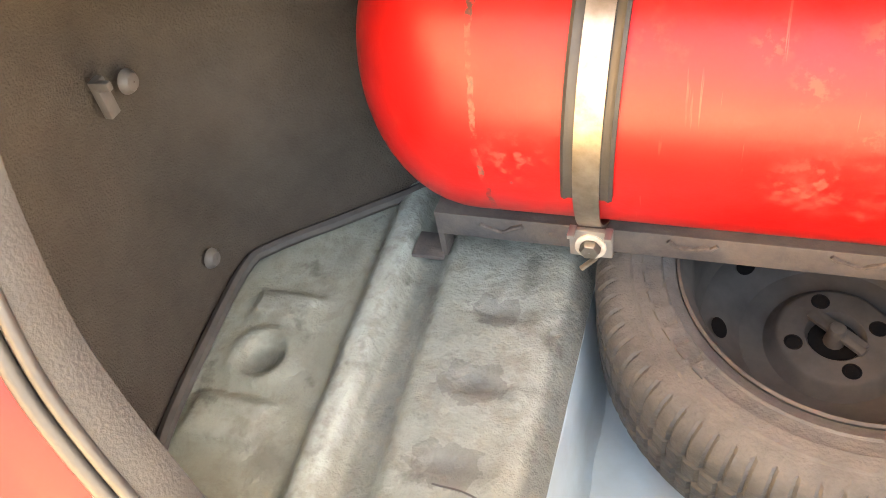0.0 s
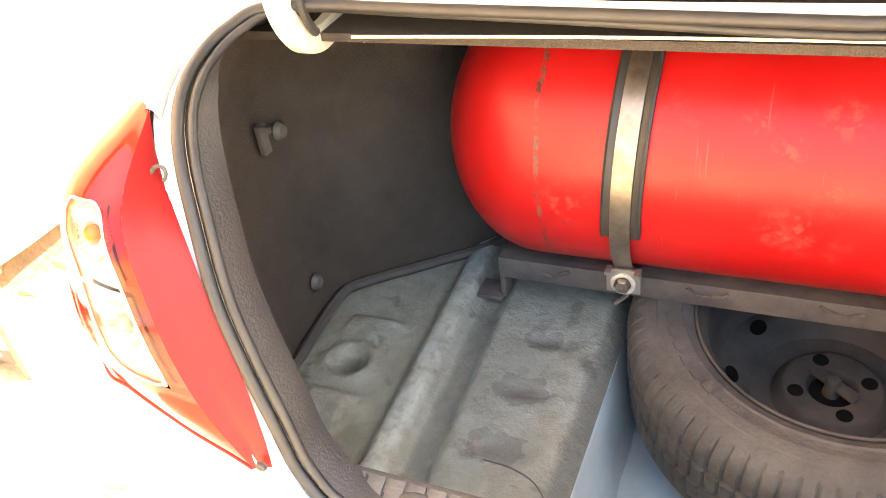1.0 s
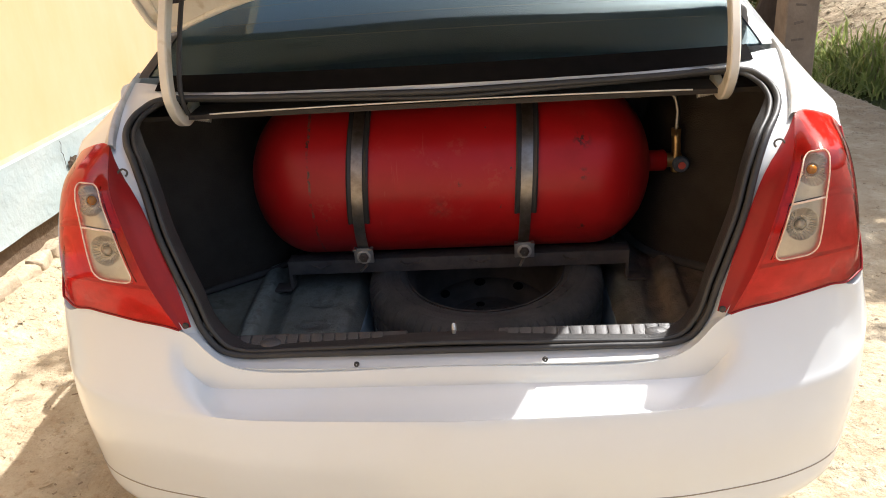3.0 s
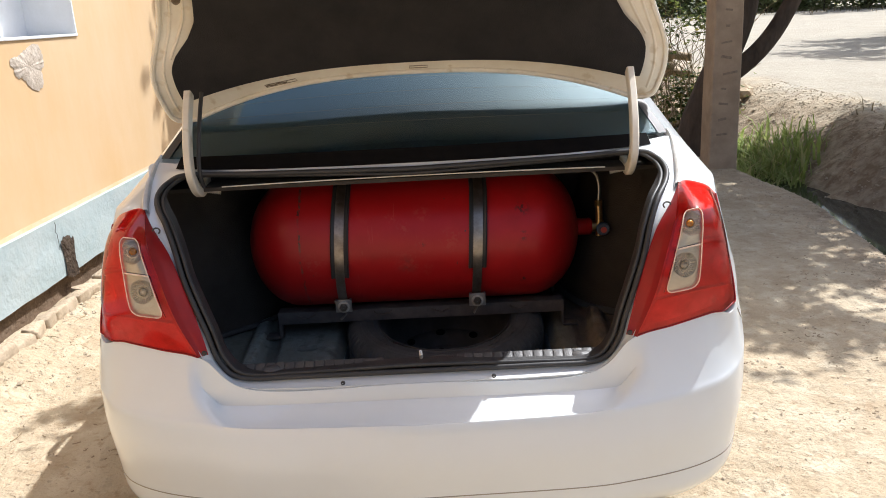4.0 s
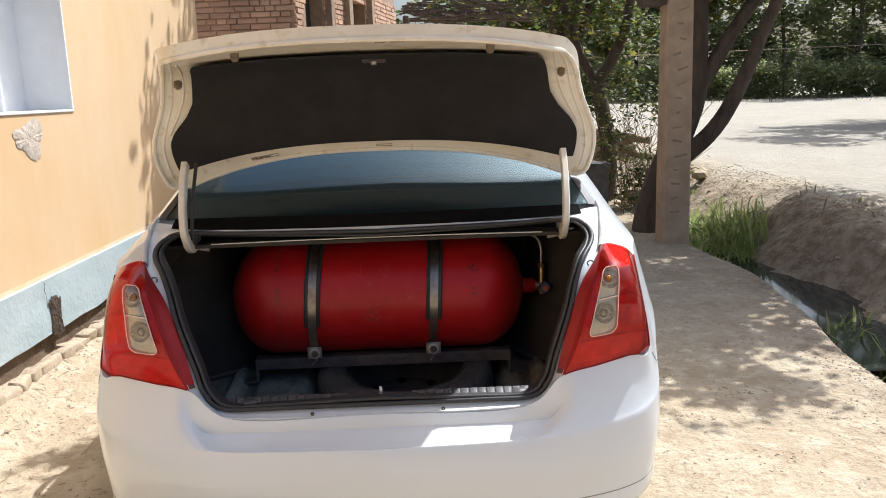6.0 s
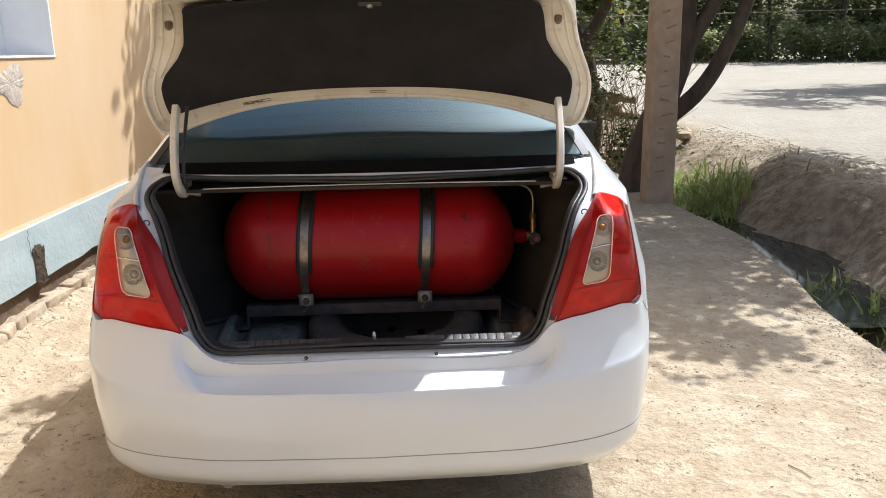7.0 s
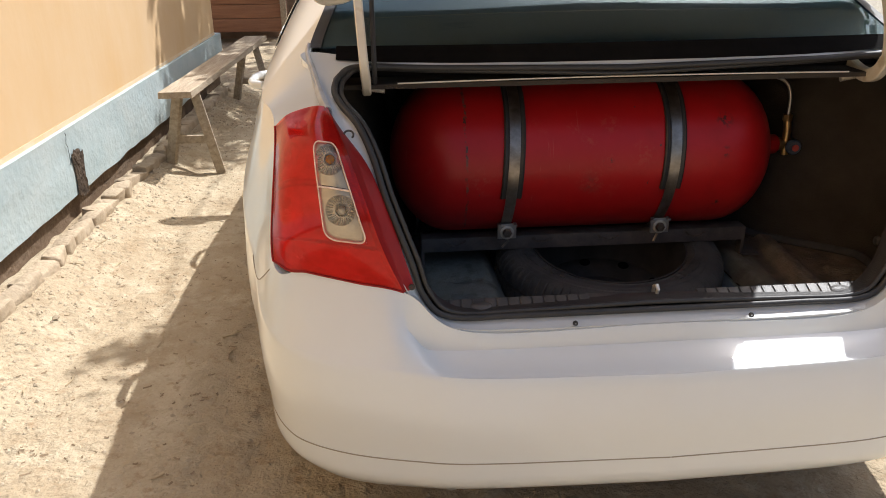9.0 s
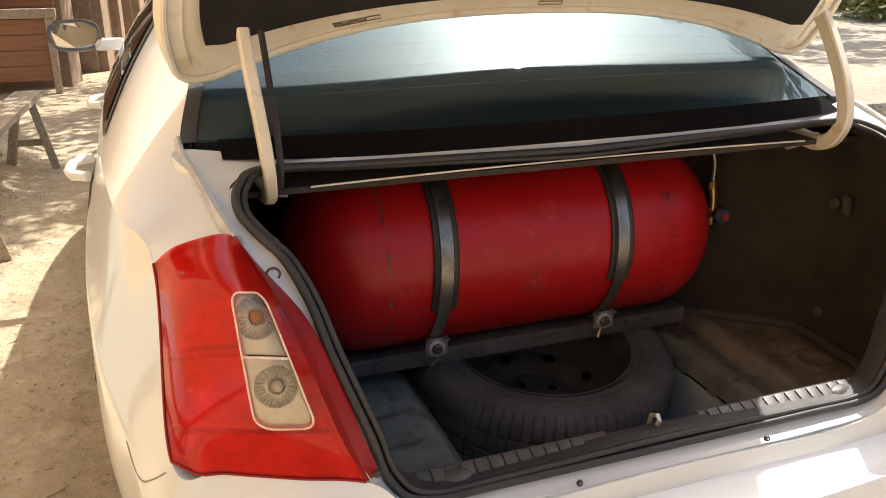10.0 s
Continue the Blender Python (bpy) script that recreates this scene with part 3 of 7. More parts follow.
# Rails of the lower body, from the middle of the tail round the side to the nose.
RAILS = [
    # underside edge
    [(0, -0.05, .235), (.36, -.04, .235), (.50, -.02, .235), (.62, .01, .237), (.70, .06, .24), (.745, .14, .24), (.765, .24, .24), (.772, .45, .22), (.80, .95, .20), (.80, 1.6, .19), (.80, 2.6, .19), (.79, 3.5, .20), (.76, 3.95, .21), (.58, 4.22, .22), (0, 4.33, .22)],
    [(0, -.108, .285), (.36, -.095, .285), (.50, -.073, .286), (.63, -.035, .288), (.73, .03, .292), (.785, .12, .295), (.803, .23, .295), (.832, .45, .28), (.880, .95, .26), (.875, 1.6, .25), (.872, 2.6, .25), (.86, 3.5, .26), (.80, 3.95, .27), (.62, 4.27, .28), (0, 4.38, .28)],
    [(0, -.118, .345), (.36, -.105, .345), (.50, -.083, .347), (.635, -.042, .351), (.735, .02, .36), (.79, .11, .368), (.810, .22, .372), (.843, .45, .37), (.893, .95, .37), (.888, 1.6, .36), (.885, 2.6, .36), (.87, 3.5, .36), (.81, 3.95, .37), (.63, 4.29, .38), (0, 4.40, .38)],
    [(0, -.126, .44), (.36, -.112, .44), (.50, -.092, .445), (.635, -.056, .452), (.733, .003, .462), (.795, .088, .482), (.825, .21, .52), (.872, .45, .54), (.904, .95, .56), (.898, 1.6, .54), (.895, 2.6, .53), (.88, 3.5, .52), (.825, 3.95, .50), (.64, 4.30, .48), (0, 4.42, .47)],
    [(0, -.113, .520), (.36, -.097, .521), (.50, -.080, .527), (.63, -.048, .537), (.727, -.004, .552), (.79, .078, .582), (.818, .20, .655), (.868, .45, .74), (.896, .95, .78), (.898, 1.6, .77), (.894, 2.6, .76), (.875, 3.5, .74), (.815, 3.95, .68), (.63, 4.29, .60), (0, 4.41, .58)],
    [(0, -.014, .586), (.38, -.012, .586), (.500, -.004, .668), (.60, .012, .690), (.695, .036, .708), (.757, .062, .722), (.750, .213, .949), (.803, .45, .965), (.843, .95, .962), (.860, 1.6, .952), (.855, 2.6, .935), (.815, 3.5, .90), (.745, 3.95, .82), (.56, 4.24, .72), (0, 4.35, .69)],
]
NU = 14 * 12 + 1
cols = [spline(r, NU) for r in RAILS]
AXLES = (0.93, 3.53)
ARCH, TYRE_R = 0.345, 0.30


def shell_column(i):
    k = [c[i] for c in cols]
    low = spline(k[:5], 17)
    # a soft-edged crease, then the flat ledge or upper side
    soft = [k[4].lerp(k[5], t) + (k[4] - k[3]).normalized() * .010 * math.exp(-t / .08) for t in (.03, .08, .16, .3, .5, .7, .85, 1.0)]
    soft[-1] = k[5]
    # under the boot opening the ledge is nearly flat and meets a short upright flange; its end curves up towards the lamp
    inner = Vector((k[5].x, k[5].y - .010, k[4].z + .030))
    steps = (.03, .12, .28, .55, .85, 1.0)
    flat = [k[4].lerp(inner, t) + (k[4] - k[3]).normalized() * .010 * math.exp(-t / .08) - Vector((0, 0, .005 * math.sin(math.pi * t))) for t in steps] + [inner.lerp(k[5], .5) + Vector((0, -.004, 0)), k[5] + Vector((0, -.003, 0))]
    mixed = []
    for n, (a, b) in enumerate(zip(soft, flat)):
        t = (steps + (1.12, 1.2))[n]
        edge = .395 + .105 * min(1, t) ** .8
        w = min(1, max(0, (edge + .045 - k[4].x) / .10)) if i < 60 else 0
        mixed.append(a.lerp(b, w * w * (3 - 2 * w)))
    lip = k[5] + Vector((-.022 if i > 50 else 0, .02 if i < 73 else 0, -.003))
    return low + mixed + [lip]


def arch_fix(p):
    """Pushes a point of the side out of a wheel arch; tells whether it lay inside."""
    for ya in AXLES:
        d = Vector((0, p.y - ya, p.z - TYRE_R))
        if d.length < ARCH and abs(p.x) > 0.6:
            d = d.normalized() * ARCH if d.length > 1e-4 else Vector((0, 0, ARCH))
            return Vector((p.x, ya + d.y, TYRE_R + d.z)), True
    return p, False


SEAM_ROW = 8  # the line under the bumper's main face


def half_shell(bm, sign, lo, hi):
    grown = []
    for i in range(lo, hi + 1):
        col = []
        for p in shell_column(i):
            q, inside = arch_fix(p)
            col.append((bm.verts.new((sign * q.x, q.y, q.z)), inside))
        grown.append(col)
    for i in range(len(grown) - 1):
        for j in range(len(grown[0]) - 1):
            four = [grown[i][j], grown[i + 1][j], grown[i + 1][j + 1], grown[i][j + 1]]
            if all(f[1] for f in four):
                continue
            try:
                bm.faces.new([f[0] for f in four])
            except ValueError:
                pass


bm = bmesh.new()
half_shell(bm, 1, 0, NU - 1)
half_shell(bm, -1, 0, NU - 1)
bmesh.ops.remove_doubles(bm, verts=bm.verts, dist=0.0015)
part("body", bm, M_PAINT, car, "dusty white painted body")


def on_shell(y, z, sign=-1, out=0.0012):
    """The point of the car's side nearest to a place in its side view."""
    best = None
    for i in range(40, NU):
        for p in shell_column(i):
            d = (p.y - y) ** 2 + (p.z - z) ** 2
            if best is None or d < best[0]:
                best = (d, p, i)
    p, i = best[1], best[2]
    a, b = cols[3][max(0, i - 1)], cols[3][min(NU - 1, i + 1)]
    n = Vector((b.y - a.y, -(b.x - a.x), 0)).normalized()
    return Vector((sign * (p.x + n.x * out), y + n.y * out, z))


def seam_strip(bm, pts, wide=.0035):
    rows = []
    for k, p in enumerate(pts):
        d = (pts[min(k + 1, len(pts) - 1)] - pts[max(k - 1, 0)]).normalized()
        n = Vector((p.x, p.y - 2, 0)).normalized() if abs(p.x) > .7 else Vector((p.x * .5, -1, 0)).normalized()
        s = d.cross(n).normalized() * wide / 2
        rows.append([p - s - n * .003, p - s * .8, p + s * .8, p + s - n * .003])
    grid(bm, rows)


SEAM_Z = shell_column(0)[SEAM_ROW].z


def at_height(col, z):
    """The point of a column of the shell at one height."""
    for a, b in zip(col, col[1:]):
        if a.z <= z <= b.z:
            return a.lerp(b, (z - a.z) / max(1e-6, b.z - a.z))
    return col[SEAM_ROW]


def on_side(y, z, sign):
    """A place just off the rear corner of the shell, between its columns."""
    for i in range(48, NU - 1):
        a, b = at_height(shell_column(i), z), at_height(shell_column(i + 1), z)
        if a.y <= y <= b.y:
            p = a.lerp(b, (y - a.y) / max(1e-6, b.y - a.y))
            return Vector((sign * (p.x + .0012), y - .0006, z))
    return on_shell(y, z, sign)


# joint under the bumper's main face, and between bumper and wing
bm = bmesh.new()
for sign in (1, -1):
    line = [at_height(shell_column(i), SEAM_Z + .02 * max(0, (i - 48) / 24)) for i in range(0, 76)]
    seam_strip(bm, [Vector((sign * (p.x + .0008), p.y - .0008, p.z)) for p in line], .0028)
part("bumper_joint", bm, M_SEAM, car, "fine dark joint across the bumper")
for sign in (1, -1):
    bm = bmesh.new()
    seam_strip(bm, [on_shell(y, z, sign) for y, z in ((.55, .612), (.58, .611), (.60, .61), (.63, .61))], .004)
    part("wing_joint", bm, M_JOINT, car, "fine dark joint where bumper and wing meet")
    bm = bmesh.new()
    keys = [on_side(y, z, sign) for y, z in ((.072, .700), (.105, .672), (.141, .650), (.180, .656), (.215, .675))]
    seam_strip(bm, spline(keys, 24), .0018)
    part("wing_joint", bm, M_SEAM, car, "hairline joint below the lamp")
    for y in (1.02, 1.95, 2.95):
        bm = bmesh.new()
        seam_strip(bm, [on_shell(y + (.10 if y < 1.1 else 0) * k / 8, .36 + .56 * k / 8, sign) for k in range(9)], .004)
        part("door_joint", bm, M_JOINT, car, "dark door gap")

# Upper body: y, then shoulder-side rail and crown.
UP = [  # y, rail x, rail z, crown z above rail
    (.158, .645, .995), (.30, .672, 1.035), (.44, .690, 1.065), (.62, .655, 1.15), (.82, .618, 1.255), (1.05, .580, 1.352),
    (1.35, .566, 1.392), (1.7, .564, 1.405), (2.05, .567, 1.392), (2.45, .615, 1.255), (2.98, .69, .955),
]


def rail_at(y):
    ks = [u[0] for u in UP]
    y = min(max(y, ks[0]), ks[-1])
    i = max(k for k in range(len(ks) - 1) if ks[k] <= y)
    u = (y - ks[i]) / (ks[i + 1] - ks[i])
    m = [(UP[min(k + 1, len(UP) - 1)][c] - UP[max(k - 1, 0)][c]) / (ks[min(k + 1, len(UP) - 1)] - ks[max(k - 1, 0)]) for c in (1, 2) for k in (i, i + 1)]
    h = ks[i + 1] - ks[i]
    f = lambda a, b, ta, tb: a * (2 * u**3 - 3 * u**2 + 1) + ta * h * (u**3 - 2 * u**2 + u) + b * (-2 * u**3 + 3 * u**2) + tb * h * (u**3 - u**2)
    return f(UP[i][1], UP[i + 1][1], m[0], m[1]), f(UP[i][2], UP[i + 1][2], m[2], m[3])


TOP_RAIL = cols[5]


def shoulder_at(y):
    for a, b in zip(TOP_RAIL[72:], TOP_RAIL[73:]):
        if a.y <= y <= b.y:
            return a.lerp(b, (y - a.y) / max(1e-6, b.y - a.y))
    return TOP_RAIL[72]


def side_point(y, f, out=0.0):
    """The side of the upper body: f from 0 at the shoulder to 1 at the roof rail."""
    if y < 0.213:
        s = TOP_RAIL[72].copy()
    else:
        s = shoulder_at(y).copy()
    rx, rz = rail_at(y)
    ry = y if y > 0.3 else 0.158 + (y - 0.213) * (0.3 - 0.158) / (0.3 - 0.213)
    if y <= 0.3:
        rx, rz = rail_at(ry)
    e = Vector((rx, ry, rz))
    p = s.lerp(e, f)
    bulge = 0.10 * max(0.0, min(1.0, (y - .2) / .7)) * (s.x - rx)
    shelf = math.sin(math.pi * min(1, f * 1.0)) * bulge
    p += Vector((0.35 * shelf + out, 0, 1.2 * shelf * (1 - f) + out * 0.4))
    return p


bm = bmesh.new()
for sign in (1, -1):
    ys = [0.213 + (2.95 - 0.213) * k / 70 for k in range(71)]
    rows = []
    for y in ys:
        rows.append([Vector((sign * p.x, p.y, p.z)) for p in (side_point(y, j / 12) for j in range(13))])
    grid(bm, rows)


def crown(y, s, lift=0.0):
    """The roof and both windscreens: s from -1 to 1 across."""
    rx, rz = rail_at(y)
    back = 0.08 * max(0.0, min(1.0, (1.2 - y) / 0.76))
    front = 0.12 * max(0.0, min(1.0, (y - 1.9) / 1.0))
    rise = 0.03 + 0.012 * math.sin(math.pi * min(1, max(0, (y - .44) / 2.5)))
    c = 1 - s * s
    return Vector((rx * s, y + c * (front - back), rz + rise * c * min(1, (y - .40) / .3) + lift))


GLASS_TOP, SCREEN = 1.08, 2.08
rows = [[crown(y, -1 + 2 * j / 24) for j in range(25)] for y in [GLASS_TOP - .02 + (SCREEN - GLASS_TOP + .04) * k / 24 for k in range(25)]]
grid(bm, rows)
# bonnet
rows = []
for k in range(25):
    y = 2.94 + 1.42 * k / 24
    s = [p for p in TOP_RAIL if p.y <= y + 1e-6 and p.y > .5]
    edge = max(s, key=lambda p: p.y) if s else TOP_RAIL[-1]
    ez = edge.z
    zc = .938 - 0.235 * ((y - 2.94) / 1.42) ** 1.7
    rows.append([Vector((edge.x * t, y, ez + (max(zc, ez) - ez) * (1 - abs(t) ** 2.5) + .004)) for t in [-1 + 2 * j / 20 for j in range(21)]])
grid(bm, rows)
part("upper_body", bm, M_PAINT, car, "white roof, pillars and bonnet")
bm = bmesh.new()
rows = [[crown(y, -.97 + 1.94 * j / 24) for j in range(25)] for y in [.455 + (GLASS_TOP - .455) * k / 20 for k in range(21)]]
grid(bm, rows)
solidify(bm, 0.005)
part("rear_window", bm, M_REARGLASS, car, "tinted rear window")
bm = bmesh.new()
rows = [[crown(y, -.96 + 1.92 * j / 24) for j in range(25)] for y in [SCREEN + (2.98 - SCREEN) * k / 20 for k in range(21)]]
grid(bm, rows)
part("windscreen", bm, M_WINDSCREEN, car, "dusty bluish windscreen")
# black border of the rear window
bm = bmesh.new()
for sign in (1, -1):
    ys = [.445 + (GLASS_TOP - .445) * k / 24 for k in range(25)]
    grid(bm, [[crown(y, sign * t, .003) for t in (.962, .975, .995, 1.0)] for y in ys])
grid(bm, [[crown(y, -1 + 2 * j / 30, .003) for j in range(31)] for y in (GLASS_TOP - .04, GLASS_TOP)])
part("window_seal", bm, M_RUBBER, car, "black rubber border of the rear window")
# the glass runs on down to the painted edge
bm = bmesh.new()
rows = []
for k in range(-20, 21):
    t = abs(k) / 20
    low = Vector((.63 * k / 20, .351 + .012 * t**2 + .02 * t**6, 1.0405 + .0105 * t**3))
    top = crown(.449, low.x / rail_at(.449)[0], .004)
    rows.append([low + Vector((0, -.001, 0)), low.lerp(top, .3) + Vector((0, 0, .001)), top])
grid(bm, rows)
part("window_border", bm, M_HOLE, car, "black printed border of the rear window")


for k in range(9):
    bm = bmesh.new()
    y = .56 + .055 * k
    tube(bm, [crown(y, -.86 + 1.72 * j / 20, -.004) for j in range(21)], .0007, 4)
    part("heater_wire", bm, M_SEAM, car)


def side_patch(bm, sign, corners, lift, n=14):
    """A patch on the side between four (y, f) corners: rear low, front low, front high, rear high."""
    a, b, c, d = corners
    rows = []
    for i in range(n + 1):
        u = i / n
        row = []
        for j in range(9):
            v = j / 8
            y = (a[0] * (1 - u) + b[0] * u) * (1 - v) + (d[0] * (1 - u) + c[0] * u) * v
            f = (a[1] * (1 - u) + b[1] * u) * (1 - v) + (d[1] * (1 - u) + c[1] * u) * v
            p = side_point(y, f, lift)
            row.append(Vector((sign * p.x, p.y, p.z)))
        rows.append(row)
    grid(bm, rows)


REAR_WIN = ((1.02, .10), (1.86, .06), (1.80, .93), (1.30, .93))
FRONT_WIN = ((1.94, .06), (2.80, .05), (2.22, .93), (1.90, .93))
for sign in (1, -1):
    bm = bmesh.new()
    side_patch(bm, sign, ((.96, .06), (2.88, .02), (2.20, .97), (1.22, .97)), .003)
    part("window_frame", bm, M_BLACK, car, "black window frame")
    for w in (REAR_WIN, FRONT_WIN):
        bm = bmesh.new()
        side_patch(bm, sign, w, .007)
        part("side_window", bm, M_SIDEGLASS, car, "dark side window")
bm = bmesh.new()
box(bm, (-.66, .45, 1.0), (.66, 1.0, 1.025), .006)
part("parcel_shelf", bm, M_FELT, car, "dark felt parcel shelf")
bm = bmesh.new()
rows = []
for k in range(41):
    x = -.66 + 1.32 * k / 40
    top = 1.095 - .055 * (abs(x) / .66) ** 2.4
    rows.append([Vector((x, y, z)) for y, z in ((.985, .45), (.985, top - .03), (1.0, top - .006), (1.03, top), (1.08, top - .006), (1.10, top - .04), (1.15, .45))])
grid(bm, rows)
part("rear_seat", bm, M_FELT, car, "dark rear seat back")
bm = bmesh.new()
rows = []
for k in range(41):
    x = -.70 + 1.40 * k / 40
    rise = .03 * math.exp(-((x + .34) / .16) ** 2)
    rows.append([Vector((x, y, z)) for y, z in ((2.30, .60), (2.28, .84), (2.33, .895 + rise), (2.50, .915 + rise * .7), (2.92, .915))])
grid(bm, rows)
part("dashboard", bm, M_FELT, car, "dark dashboard")
bm = bmesh.new()
box(bm, (-.045, 2.118, 1.225), (.115, 2.135, 1.275), .012)
tube(bm, [(.035, 2.13, 1.27), (.035, 2.16, 1.32), (.035, 2.17, 1.36)], .008, 8)
part("inner_mirror", bm, M_BLACK, car, "small black interior mirror")
bm = bmesh.new()
grid(bm, [[crown(y, -.97 + 1.94 * j / 20, -.02) for j in range(21)] for y in [GLASS_TOP + (SCREEN - GLASS_TOP) * k / 10 for k in range(11)]])
part("headliner", bm, M_HEADLINER, car, "pale grey roof lining")

# ---- boot opening: body flange, seal and gutter
O_HALF = [(0, .020, .604), (.28, .020, .604), (.420, .020, .608), (.469, .025, .65), (.492, .033, .72), (.517, .045, .79), (.538, .06, .85), (.557, .085, .915), (.582, .12, .968), (.612, .17, .995), (.628, .225, 1.015), (.618, .28, 1.035), (.575, .325, 1.045), (.40, .345, 1.035), (0, .345, 1.027)]
F_HALF = [(0, -.014, .587), (.28, -.013, .587), (.43, -.010, .600), (.499, -.004, .668), (.519, .018, .725), (.537, .034, .79), (.557, .054, .855), (.588, .078, .925), (.622, .125, .967), (.650, .175, .998), (.668, .24, 1.025), (.682, .32, 1.045), (.69, .42, 1.064), (.45, .3585, 1.0445), (0, .352, 1.0405)]
half, fh = spline(O_HALF, 113), spline(F_HALF, 113)
loop = half + [mirrored(p) for p in reversed(half[1:-1])]
bm = bmesh.new()
for off, r in ((0, .0066), (1, .0052)):
    ring = []
    for p in loop:
        c = Vector((0, .16, .80))
        d = (p - c)
        d.y = 0
        d.normalize()
        ring.append(p - d * .013 * off + Vector((0, -.006 * (1 - off), 0)))
    tube(bm, ring + [ring[0]], r, 10, caps=False)
part("boot_seal", bm, M_RUBBER, car, "dusty black rubber boot seal")
for sign in (1, -1):
    bm = bmesh.new()
    rows = []
    for a, b in zip(half, fh):
        rows.append([Vector((sign * p.x, p.y, p.z)) for p in (a + Vector((0, .004, -.004)), a.lerp(b, .3) + Vector((0, .004, -.007)), a.lerp(b, .6) + Vector((0, .003, -.006)), b, b + Vector((0, .012, -.022)))])
    grid(bm, rows)
    part("boot_flange", bm, M_PAINT, car, "white painted flange round the boot opening")
    bm = bmesh.new()
    rows = []
    for p in half:
        inn = Vector((p.x, 0, p.z - .82)).normalized() * .012
        w = min(1, max(0, (.32 - p.y) / .15))
        rows.append([Vector((sign * t.x, t.y, t.z)) for t in (p - inn * .6, p - inn * 1.2 + Vector((0, .02 * w, 0)), p - inn * 1.0 + Vector((0, .045 * w, 0)), p + inn * 1.2 * w + Vector((0, .06 * w, 0)))])
    grid(bm, rows)
    part("opening_trim", bm, M_BLACK, car, "black inner edge of the boot opening")
bm = bmesh.new()
tube(bm, [(x, .352 - .02 * (x / .5) ** 2, 1.006) for x in [-.5 + k / 20 for k in range(21)]], .0017, 6)
part("shelf_edge", bm, M_INNER, car, "cream-painted metal edge under the seal")
for sign in (1, -1):
    bm = bmesh.new()
    lathe(bm, [(.001, .0015), (.0055, .0015), (.0065, -.002)], 14, Matrix.Translation((sign * .494, -.0055, .683)) @ Matrix.Rotation(radians(90), 4, "X"))
    part("plug", bm, M_RUBBER, car, "small round rubber plug")
    bm = bmesh.new()
    lathe(bm, [(.001, .002), (.0045, .002), (.0055, -.002)], 12, Matrix.Translation((sign * (.173 + .004), -.0125, .5935)) @ Matrix.Rotation(radians(80), 4, "X"))
    part("plug", bm, M_RUBBER, car, "small round rubber plug")
    bm = bmesh.new()
    tube(bm, [(sign * (.600 + .009 * math.cos(t)), .098 + .004 * math.sin(t), .955 + .007 * math.sin(t)) for t in [k * .5 for k in range(9)]], .002, 6)
    part("eyelet", bm, M_JOINT, car, "small metal ring")
# raised gutter seam between the lid's opening and the wing
for sign in (1, -1):
    bm = bmesh.new()
    line = spline([(.640, .150, .996), (.652, .19, 1.012), (.664, .25, 1.030), (.676, .32, 1.048), (.690, .40, 1.064), (.692, .46, 1.078)], 24)
    rows = []
    for k, p in enumerate(line):
        w = .0085 * (1 - .4 * k / 23)
        rows.append([Vector((sign * (p.x + dx * w), p.y, p.z + dz)) for dx, dz in ((-1.3, -.012), (-.9, -.002), (-.3, .0012), (.3, .0012), (.6, -.003), (1.2, -.006))])
    grid(bm, rows)
    part("gutter_seam", bm, M_GUTTER, car, "grey-white raised seam of the wing's gutter")
# striker of the lock
bm = bmesh.new()
tube(bm, [(.006, .062, .60), (.006, .052, .628), (.006, .058, .634), (.006, .075, .625), (.006, .08, .60)], .004, 8)
part("lock_striker", bm, M_BOLT, car, "bright steel lock striker")

# ---- tail lamps
LAMP = [  # rows from bottom to top, each from the outer edge to the ridge
    [(.757, .062, .724), (.70, .030, .712), (.64, .010, .702), (.58, -.001, .692), (.523, -.007, .680)],
    [(.774, .108, .80), (.733, .045, .797), (.678, .010, .792), (.612, -.010, .785), (.552, -.008, .772)],
    [(.768, .165, .885), (.735, .078, .886), (.688, .030, .886), (.634, .006, .880), (.578, .008, .866)],
    [(.755, .203, .940), (.728, .125, .952), (.692, .068, .957), (.648, .034, .956), (.606, .046, .945)],
    [(.748, .214, .952), (.722, .196, .976), (.690, .178, .990), (.660, .164, .998), (.640, .152, .997)],
]


def lamp_point(u, v, out=0.0):
    """u from the outer edge (0) to the ridge (1), v from the bottom to the top."""
    def at(pts, t):
        t = min(1, max(0, t)) * (len(pts) - 1)
        i = min(int(t), len(pts) - 2)
        w = t - i
        a, b = Vector(pts[i]), Vector(pts[i + 1])
        ta = (Vector(pts[i + 1]) - Vector(pts[i - 1])) / 2 if i > 0 else b - a
        tb = (Vector(pts[i + 2]) - Vector(pts[i])) / 2 if i + 2 < len(pts) else b - a
        return a * (2 * w**3 - 3 * w**2 + 1) + ta * (w**3 - 2 * w**2 + w) + b * (-2 * w**3 + 3 * w**2) + tb * (w**3 - w**2)
    p = at([at(r, u) for r in LAMP], v)
    k = 60 + 12 * v
    i = min(int(k), 71)
    p += (1 - u) ** 3 * (TOP_RAIL[i].lerp(TOP_RAIL[i + 1], k - i) - at([r[0] for r in LAMP], v))
    k = 60 - 35 * u
    i = int(k)
    p += (1 - v) ** 4 * (1 - (1 - u) ** 3) * (TOP_RAIL[i].lerp(TOP_RAIL[min(i + 1, 72)], k - i) - at(LAMP[0], u))
    n = Vector((.15 + .55 * (1 - u), -.9, .25 + .5 * max(0, v - .75))).normalized()
    return p + n * out


RIDGE_IN = [(.487, .001, .676), (.503, .016, .725), (.523, .034, .79), (.544, .047, .85), (.566, .066, .900), (.592, .090, .936), (.622, .125, .968)]


